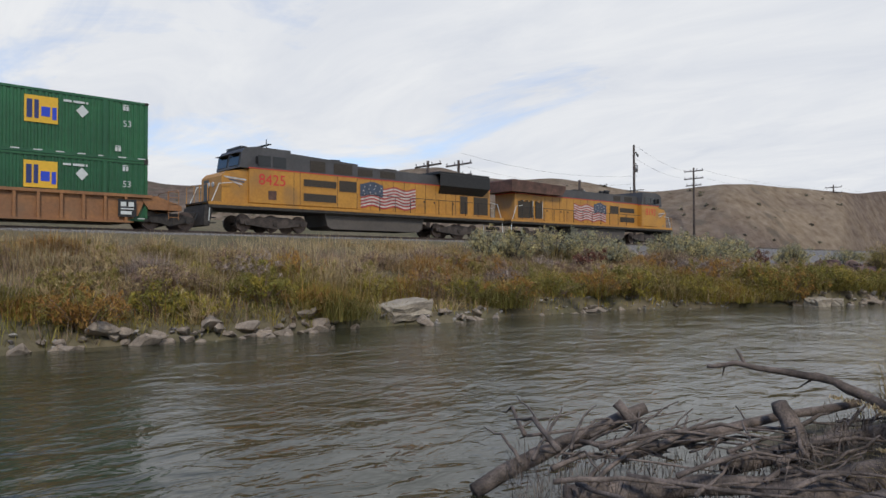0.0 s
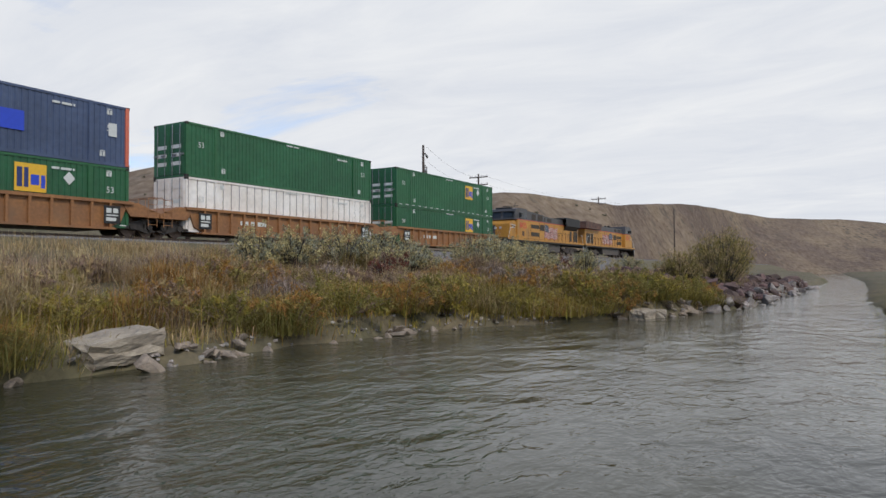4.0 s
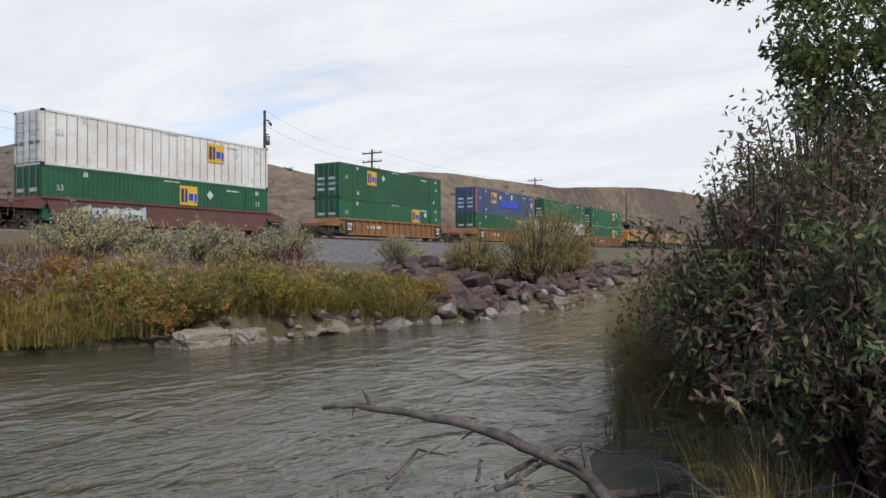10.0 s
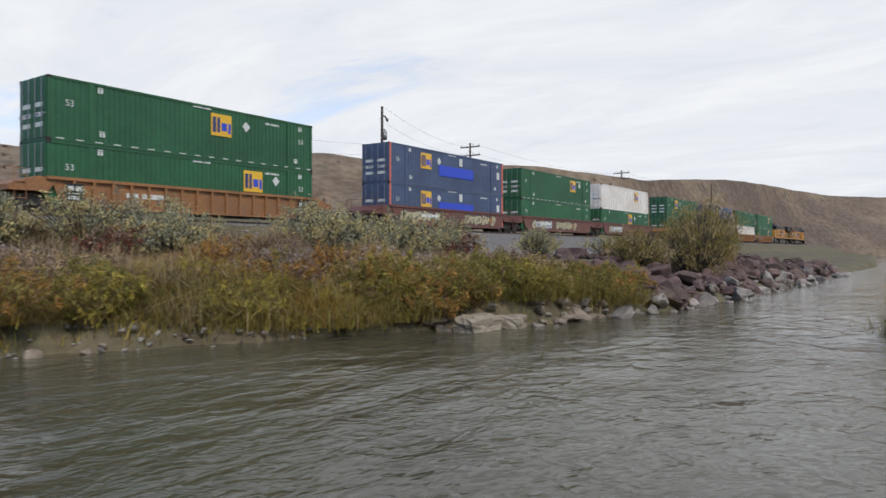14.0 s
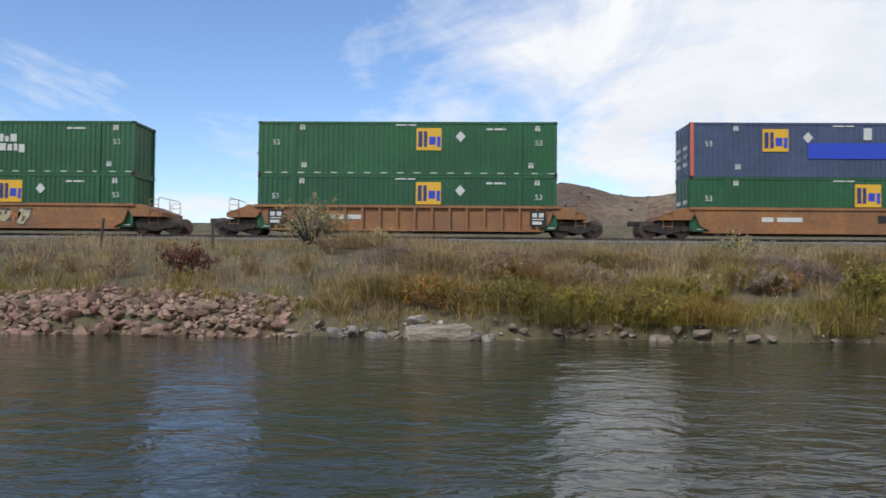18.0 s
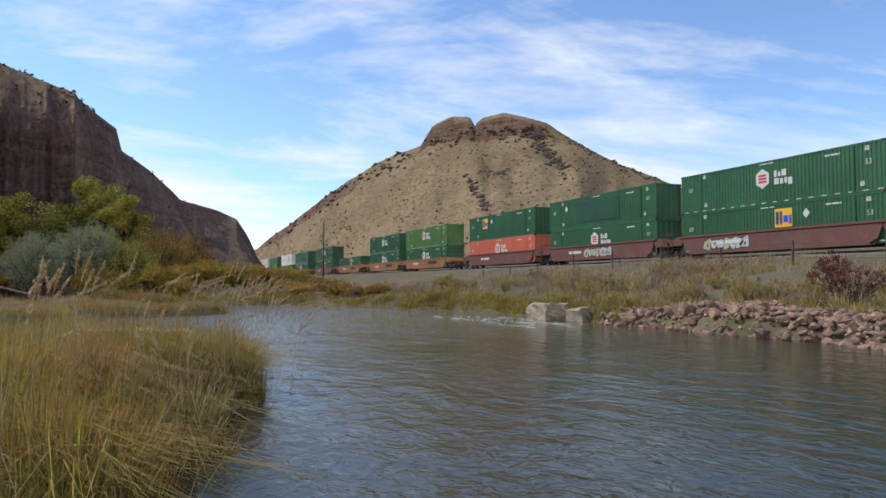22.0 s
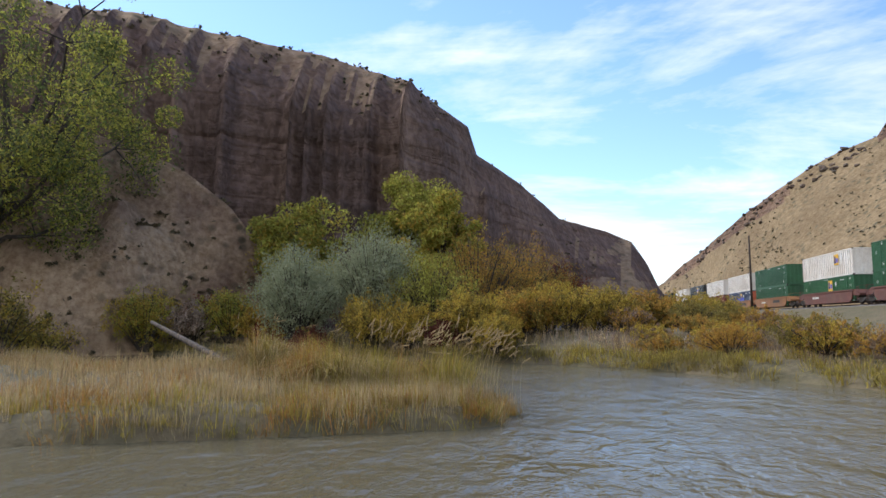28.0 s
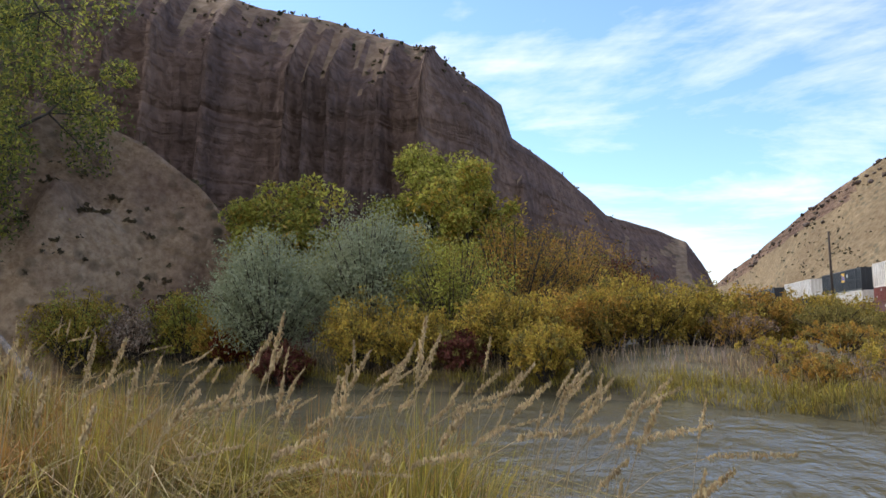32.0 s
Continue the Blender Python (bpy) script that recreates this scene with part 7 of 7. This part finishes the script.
# near bank grass
def near_grass():
    spec = [
        ("yellow", 18200, -0.6, 5.0, 0.75, 0.013, 0.09, -1.2, 0.75, "yellow-green grass growing thick on the near bank"),
        ("olive", 11900, -0.6, 5.5, 0.7, 0.013, 0.09, -0.8, 0.75, "olive grass growing thick on the near bank"),
        ("green", 11500, -0.6, 5.0, 0.74, 0.013, 0.09, -0.3, 0.8, "fresh green tufts in the near bank grass"),
        ("straw", 7600, -0.6, 5.5, 0.95, 0.008, 0.1, -0.7, 0.5, "dry straw stems among the near bank grass"),
        ("orange", 5600, -0.6, 4.0, 0.7, 0.013, 0.09, -0.4, 0.8, "orange-brown dying tufts in the near bank grass"),
        ("yellow", 18200, -0.6, 5.0, 0.34, 0.011, 0.14, 0.0, 0.8, "short yellow-green grass between the taller tufts"),
        ("olive", 18200, -0.6, 5.0, 0.34, 0.011, 0.14, 0.0, 0.8, "short olive grass between the taller tufts"),
    ]
    for z, (x0, x1) in enumerate(((-19.1, 3.4), (-60, -42))):
        for i, (k, n, d0, d1, h, w, c, p, lean, label) in enumerate(spec):
            if z == 1:      # sparser, drier and lower on the upstream point
                n, h = int(n * {"yellow": 0.35, "olive": 0.35, "green": 0.06, "straw": 2.3, "orange": 2.3}[k]), h * 0.62
            xy = scatter(n, x0, x1, d0, d1, near_shore, -1, c, 60 + i + 20 * z, p, 0.9)
            hole = np.zeros(len(xy), bool)
            for q, r in zip(ROWS, ROWS[1:]):
                for s in (0.0, 0.25, 0.5, 0.75, 1.0):
                    hole |= (xy[:, 0] - q[1] - s * (r[1] - q[1])) ** 2 + (xy[:, 1] - q[2] - s * (r[2] - q[2])) ** 2 < 1.5
            grass("near_grass", xy[~hole], h, w, GREENS[k], label, lean)
    spec = [
        ("olive", 26000, -44, 8, 4.5, 26.0, 0.7, 0.018, 0.2, -0.6, "olive grass farther back on the near bank"),
        ("dry", 34000, -44, 8, 4.5, 26.0, 0.75, 0.017, 0.2, -0.9, "dry grass farther back on the near bank"),
        ("olive", 9000, -42, -17, -0.5, 4.5, 0.6, 0.016, 0.15, -0.9, "olive grass along the near water's edge"),
        ("dry", 7000, -42, -17, -0.5, 4.5, 0.65, 0.016, 0.15, -0.5, "dry grass along the near water's edge"),
        ("dry", 22000, -80, -40, 6.0, 24.0, 0.7, 0.02, 0.2, -0.4, "dry grass on the near bank below the trees"),
        ("dry", 16000, -64, -44, 1.5, 13.0, 0.36, 0.014, 0.14, 0.0, "dry grass behind the upstream point"),
        ("orange", 9000, -64, -44, 0.3, 11.0, 0.42, 0.014, 0.14, -0.5, "orange-gold grass behind the upstream point"),
        ("straw", 8000, -64, -44, 1.0, 11.0, 0.5, 0.01, 0.14, -0.5, "pale straw stems behind the upstream point"),
        ("dry", 9000, 14, 60, 0.6, 8.0, 0.7, 0.012, 0.14, -0.2, "dry grass on the near bank"),
        ("green", 8000, 26, 60, 0.2, 6.0, 0.6, 0.012, 0.14, 0.0, "green grass on the near bank"),
    ]
    for i, (k, n, x0, x1, d0, d1, h, w, c, p, label) in enumerate(spec):
        xy = scatter(n, x0, x1, d0, d1, near_shore, -1, c, 160 + i, p, 0.5)
        hole = (xy[:, 0] > 16.5) & (xy[:, 0] < 22.5) & (xy[:, 1] > 2.6)
        for q in ROWS:
            hole |= (xy[:, 0] - q[1]) ** 2 + (xy[:, 1] - q[2]) ** 2 < 5.0
        grass("near_grass", xy[~hole], h, w, GREENS[k], label, 0.5)


near_grass()
rn = random.Random(83)
for i in range(92):
    point = i >= 66
    x = rn.uniform(-52.0, -49.2) if point else rn.uniform(-19, -4.5)
    y = float(near_shore(x)) - (rn.uniform(0.0, 5.0) if point else rn.uniform(-0.15, 2.6))
    if any((x - q[1]) ** 2 + (y - q[2]) ** 2 < 3.2 for q in ROWS):
        continue
    mt, m2 = rn.choice((("yellow", "olive"), ("orange", "yellow"), ("yellow", "green"), ("olive", "straw"), ("orange", "dry")))
    tussock(x, y, rn.uniform(0.45, 0.75), rn.uniform(1.1, 1.45) if point else rn.uniform(0.75, 1.15), [(mt, 0.6), (m2, 0.4)], 1900 + i, "%s grass tussock drooping on the near bank" % MOUND_WORDS[mt], 420, 0.011, "grass tussocks on the near bank")
M_PLUME = material("tan_seed_head", (0.64, 0.49, 0.28), 0.95, vary=0.25, island=0.25, translucent=0.3)


def plume(x, y, h, lean, turn, seed, thick=0.0065, head=0.14):
    """A stem of reed grass with its nodding, feathery seed head."""
    rng = np.random.default_rng(seed)
    p = new("reed_plume")
    p.location = (x, y, float(ground(x, y)) - 0.02)
    tagged(p, "dry reed-grass stem with a nodding tan seed head", "reed grass", group="seed-head stems in the near grass")
    d = np.array([math.cos(turn), math.sin(turn), 0])
    pts = [d * lean * h * t ** 3.0 + np.array([0, 0, h * (t - 0.34 * lean * t ** 5)]) for t in np.linspace(0, 1, 9)]
    part("stem", Mesh().tube([tuple(q) for q in pts], [0.0035 - 0.0022 * t for t in np.linspace(0, 1, 9)], 4), GREENS["straw"], p)
    n = 135
    t = rng.uniform(1 - head, 1, n) * 8
    j = np.clip(t.astype(int), 0, 7)
    P = np.array(pts)
    c = P[j] * (1 - (t - j))[:, None] + P[np.clip(j + 1, 0, 8)] * (t - j)[:, None]
    u = (t / 8 - (1 - head)) / head
    c = c + rng.normal(0, 1, (n, 3)) * (thick * np.sin(np.pi * np.clip(u * 0.9 + 0.1, 0, 1)))[:, None]
    tagged(part("seed_head", leaves(c, 0.016, M_PLUME, rng, 2.2, 0.3), None, p), kind="stuff")
    return p


def plumes():
    rng = random.Random(90)
    for k, (x0, x1, d0, d1, n) in enumerate(((-55, -49.0, -0.2, 2.4, 40), (-14.2, -9.9, -0.7, 0.7, 70), (-8.4, -6.2, -0.6, 0.8, 34), (-49.4, -46.5, -0.1, 2.9, 84), (-6.2, -2.6, -0.4, 0.8, 46))):
        for i in range(n):
            x = rng.uniform(x0, x1)
            y = float(near_shore(x)) - rng.uniform(d0, d1)
            if any((x - r[1]) ** 2 + (y - r[2]) ** 2 < (4.0, 4.6, 4.6, 4.0, 5.2)[k] for r in ROWS):
                continue
            plume(x, y, rng.uniform(1.15, 1.6) + (0.4, 0.7, 0.75, 0.34, 0.6)[k], abs(rng.gauss(0.0, 0.38)) * (1.0, 0.8, 0.8, 0.75, 0.5)[k] + 0.05, rng.gauss(1.8, 0.55) if k in (0, 3) else rng.gauss(0.9, 0.6), 400 + k * 100 + i, *((0.0058, 0.14) if k in (0, 3) else (0.007, 0.16)))


plumes()
for _i, (_x, _y, _h) in enumerate(((41.1, 3.0, 1.35), (41.7, 3.9, 0.55), (20.8, 3.7, 1.6), (21.0, 3.2, 0.9), (19.3, 3.0, 0.9), (19.8, 2.8, 0.7), (18.6, 2.9, 0.8))):
    plume(_x, _y, _h, 0.1 if _h > 1.3 else 0.6, 2.2, 900 + _i, 0.016, 0.3)

# leaning dead log under the cottonwood
tagged(part("dead_log", Mesh().tube([(-54.7, -4.2, 0.3), (-57.1, -7.1, 1.0), (-60.4, -11.4, 2.1)], [0.15, 0.12, 0.08], 9), M_DEADWOOD, smooth=True), "bare grey dead log leaning at the near bank", "log")


# ---- driftwood and bushes at the two near points ----
def limb(name, pts, r0, r1, seed, label, twigs=(), sides=8, category="driftwood"):
    rng = random.Random(seed)
    m = Mesh()
    P = [Vector(p) for p in pts]
    fine = []
    for i in range(len(P) - 1):
        for s in range(3):
            fine.append(P[i].lerp(P[i + 1], s / 3) + Vector((rng.gauss(0, 1), rng.gauss(0, 1), rng.gauss(0, 1))) * 0.008)
    fine.append(P[-1])
    n = len(fine)
    m.tube(fine, [(r0 + (r1 - r0) * i / (n - 1)) * rng.uniform(0.88, 1.12) for i in range(n)], sides)
    ob = part(name, m, M_DEADWOOD, None, smooth=True)
    tagged(ob, label, category)
    for at_, off, rad in twigs:
        b0 = fine[int(at_ * (n - 1))]
        t = Mesh().tube([b0, b0 + Vector(off) * 0.5 + Vector((0, 0, 0.02)), b0 + Vector(off)], [rad, rad * 0.8, rad * 0.4], 6)
        part("twig", t, M_DEADWOOD, ob)
    return ob


B1 = [(21.43, 3.84, 0.30), (21.48, 4.13, 0.62), (21.41, 4.4, 0.76), (21.31, 4.72, 0.88), (21.14, 5.16, 0.94), (21.05, 5.46, 0.97), (20.93, 5.70, 0.93)]
B2 = [(42.26, 2.80, 0.17), (42.27, 3.20, 0.45), (42.23, 3.53, 0.55), (42.18, 3.87, 0.65), (42.11, 4.27, 0.74), (42.02, 4.72, 0.77), (41.93, 5.15, 0.81), (41.82, 5.45, 0.77)]
for B in (B1, B2):
    limb("bare_branch", B, 0.065, 0.02, 5, "bare grey branch arching out over the river", [(0.5, (0.05, 0.22, -0.12), 0.014), (0.82, (0.0, 0.1, 0.16), 0.02), (0.9, (0.02, 0.05, -0.12), 0.012), (0.12, (0.1, 0.12, 0.28), 0.03), (0.1, (-0.1, 0.2, 0.2), 0.025)])


def pile(cx, cy, turn, seed, big, sticks=105, litter=2200):
    """A tangle of driftwood: a few thick logs under many thin sticks."""
    rng = random.Random(seed)
    c, s = math.cos(turn), math.sin(turn)

    def put(u, v, z):
        return (cx + u * c - v * s, cy + u * s + v * c, z)
    for (u0, v0, z0, u1, v1, z1, r) in big:
        limb("driftwood_log", [put(u0, v0, z0), put((u0 + u1) / 2, (v0 + v1) / 2 + 0.06, (z0 + z1) / 2 + 0.03), put(u1, v1, z1)], r, r * 0.75, rng.randint(0, 9999), "weathered grey-brown driftwood log on the near shore", sides=12)
    for i in range(sticks):
        u, v = rng.uniform(-2.3, 1.6), rng.uniform(-0.9, 0.9)
        l, a = rng.uniform(0.5, 1.7), rng.gauss(0.2, 0.7)
        z = 0.25 + 0.2 * rng.random() + 0.12 * (1 - abs(v))
        limb("driftwood_stick", [put(u, v, z), put(u + l * 0.5 * math.cos(a), v + l * 0.5 * math.sin(a), z + rng.uniform(0, 0.16)), put(u + l * math.cos(a), v + l * math.sin(a), z + rng.uniform(-0.08, 0.22))],
             rng.uniform(0.008, 0.03), 0.006, rng.randint(0, 9999), "thin grey driftwood stick in the tangle", sides=6)
    tw = []
    r2 = np.random.default_rng(seed)
    n = litter
    base = np.stack([r2.uniform(-2.4, 1.9, n), r2.normal(0, 0.5, n)], 1)
    xy = np.stack([cx + base[:, 0] * c - base[:, 1] * s, cy + base[:, 0] * s + base[:, 1] * c], 1)
    q = blades(xy, np.maximum(ground(xy[:, 0], xy[:, 1]), 0) + r2.uniform(0.02, 0.3, n), 0.26, 0.006, 0.9, r2)
    tagged(new("twig_litter", quads("twig_litter", q, M_DEADWOOD)), "tangled dead twigs and reeds in the driftwood", "twigs", kind="stuff")


pile(20.1, 4.5, -0.62, 3, [(-2.6, 0.5, 0.05, -0.9, 0.95, 0.62, 0.075), (-1.4, 0.25, 0.35, 1.3, 0.95, 0.62, 0.05), (-0.6, 0.0, 0.3, 2.0, 0.5, 0.55, 0.07), (-0.6, -0.6, 0.2, 2.2, -0.3, 0.45, 0.17),
                           (-0.4, -1.1, 0.2, 2.4, -0.8, 0.4, 0.18), (-2.0, -0.2, 0.2, 0.2, -0.5, 0.3, 0.09), (-0.9, 0.5, 0.3, -1.25, 0.75, 0.72, 0.06), (0.3, 0.2, 0.3, 0.15, 0.45, 0.75, 0.09), (-1.9, -0.7, 0.15, 0.6, -0.9, 0.25, 0.08)])
pile(42.2, 2.7, -0.9, 4, [(-1.4, 0.3, 0.05, 0.6, 0.5, 0.2, 0.05), (-0.6, -0.4, 0.15, 1.0, -0.5, 0.25, 0.09)], 9, 250)
M_STEMRED = material("dark_red_twig_bark", (0.07, 0.03, 0.03), 0.7, vary=0.3)
for i, (x, y, r, h) in enumerate(((20.3, 2.25, 0.75, 2.3), (21.2, 1.5, 1.0, 2.5), (22.4, 2.5, 0.8, 2.1), (42.7, 1.0, 0.95, 2.4), (43.4, 0.1, 1.2, 2.8), (44.0, 2.0, 0.95, 2.9), (44.9, 1.4, 1.1, 3.2), (46.0, 1.6, 1.1, 3.6))):
    bush("dogwood_bush", x, y, r, h, [("dogwood", 0.55), ("dogred", 0.45)], 500 + i, "dense bush of dull green and maroon leaves on red stems", leaf=0.048, count=15000, stems=110, stem_mat=M_STEMRED, up=-0.5, slim=0.3, group="dogwood bushes on the near bank")
for i, (x, y, h) in enumerate(((24.3, 2.2, 6.6), (48.3, 0.6, 7.0), (49.9, -1.3, 7.5))):
    tree("near_bank_tree", x, y, h, 1.5 if i == 0 else 2.3, [("dark", 0.85), ("dogwood", 0.15)], 520 + i, "dark green leafy tree overhanging the near bank", leaf=0.06, count=30000, trunk=0.1, clumps=170, base=0.06, tight=0.42)
def reed_clump(x, y, r, h, seed, n=1000):
    rng = np.random.default_rng(seed)
    t = new("reed_clump")
    tagged(t, "dense clump of dry and olive reed grass on the shore", "reed grass", group="reed clumps on the near bank")
    for k, mat in enumerate(("dry", "yellow", "straw")):
        a, d = rng.uniform(0, 6.283, n), np.abs(rng.normal(0, 0.55, n)) * r
        xy = np.stack([x + np.cos(a) * d, y + np.sin(a) * d, a, 1.15 - 0.4 * d / r], 1)
        part("foliage", quads("foliage", blades(xy, ground(xy[:, 0], xy[:, 1]) - 0.05, h, 0.02 if x > 43.5 else 0.011, 0.6, rng), GREENS[mat]), None, t)


for i, (x, y, r, h) in enumerate(((22.6, 3.6, 0.7, 1.1), (24.8, 4.1, 0.9, 1.4), (27.0, 4.2, 1.0, 1.5), (45.0, 2.8, 0.45, 1.2), (46.2, 3.1, 0.6, 1.5), (47.6, 3.4, 0.7, 1.6), (49.2, 3.6, 0.8, 1.6), (46.3, 2.7, 0.6, 0.9), (48.2, 3.4, 0.9, 1.3), (50.2, 4.0, 1.0, 1.4), (52.2, 4.5, 1.1, 1.5), (54.8, 5.1, 1.3, 1.6), (44.0, 2.2, 0.45, 0.7))):
    reed_clump(x, y, r, h, 540 + i)
for i, (x, y, r, h) in enumerate(((46.0, 2.9, 0.6, 1.6), (47.2, 3.15, 0.7, 1.9), (48.6, 3.45, 0.8, 2.0), (50.2, 3.85, 0.9, 2.1), (52.2, 4.3, 1.0, 2.1))):
    tussock(x, y, r, h, [("straw", 0.4), ("yellow", 0.35), ("dry", 0.25)], 590 + i, "pale straw and yellow-green grass drooping at the bush's foot", 1100, 0.018, "grass tussocks on the near bank")
# dry grass growing through the driftwood
for i, (x, y, r, h) in enumerate(((20.6, 2.9, 0.5, 0.75), (19.7, 2.5, 0.5, 0.7), (21.4, 2.9, 0.5, 0.8), (20.0, 3.3, 0.4, 0.55), (43.1, 2.0, 0.5, 0.7), (42.4, 1.7, 0.4, 0.6))):
    reed_clump(x, y, r, h, 560 + i, 260)
for i in range(26):
    _r = random.Random(700 + i)
    _x, _y = (_r.uniform(19.0, 21.6), _r.uniform(2.2, 3.4)) if i < 20 else (_r.uniform(42.0, 43.2), _r.uniform(1.5, 2.3))
    plume(_x, _y, _r.uniform(0.7, 1.25), _r.uniform(0.2, 0.8), _r.gauss(2.0, 0.8), 950 + i, 0.01, 0.22)



# ---- fence on the far bank ----
M_POST = material("old_fence_wood", (0.1, 0.08, 0.065), 0.9, vary=0.3)


def make_fence():
    f = new("wire_fence")
    tagged(f, "old wire fence with leaning wooden posts below the track", "fence")
    rng = random.Random(31)
    xs_ = [-62 + 5.2 * i for i in range(11)]
    tops = []
    for x in xs_:
        y = 31.2 + rng.uniform(-0.2, 0.2)
        z = float(ground(x, y))
        tx, ty = rng.uniform(-0.1, 0.1), rng.uniform(-0.08, 0.08)
        part("post", Mesh().tube([(x, y, z - 0.3), (x + tx, y + ty, z + 1.35)], [0.075, 0.06], 7), M_POST, f)
        tops.append((x + tx, y + ty, z + 1.35))
    for dz in (0.15, 0.5, 0.85):
        part("wire", Mesh().tube([(p[0], p[1] - 0.06, p[2] - dz) for p in tops], 0.008, 4), M_UNDER, f)


make_fence()


# ---- foam on the eddy lines ----
M_FOAM = material("river_foam", (0.55, 0.56, 0.53), 0.6, vary=0.15, scale=3)


def foam():
    rng = np.random.default_rng(8)
    m = Mesh()
    for x0, x1, y0, y1, n in ((-37, -24, 15.2, 18.8, 70),):
        for _ in range(n):
            x, y, l, a = rng.uniform(x0, x1), rng.uniform(y0, y1), rng.uniform(0.1, 0.6), rng.normal(0.05, 0.15)
            k, w = 7, rng.uniform(0.007, 0.02)
            ring = []
            for q in range(2 * k):
                t = q / (2 * k) * 2 * math.pi
                u, v = math.cos(t) * l, math.sin(t) * w * rng.uniform(0.5, 1.3) + 0.04 * math.sin(4 * math.cos(t) + x)
                ring.append((x + u * math.cos(a) - v * math.sin(a), y + u * math.sin(a) + v * math.cos(a)))
            m.add([(p, q, 0.004) for p, q in ring] + [(p, q, 0.016) for p, q in ring], [tuple(range(2 * k, 4 * k))] + [(i, (i + 1) % (2 * k), (i + 1) % (2 * k) + 2 * k, i + 2 * k) for i in range(2 * k)])
    tagged(part("foam_flecks", m, M_FOAM), "white flecks of foam drifting on the eddy lines", "foam", kind="stuff")


foam()


def motions():
    """The train rolls towards +x at a steady 13.45 m/s; the river slides slowly the same way."""
    for ob, off, z in ROLLING:
        turn = ob.get("turn", 0.0)
        walk(ob, [(t, pose(26.1 + 13.45 * t - off, TRACK_Y, z, 0, 0, turn)) for t in (0.0, 16.0, 32.0)])
    walk(river, [(0.0, pose(0, 0, 0)), (32.0, pose(20, 0, 0))])


motions()
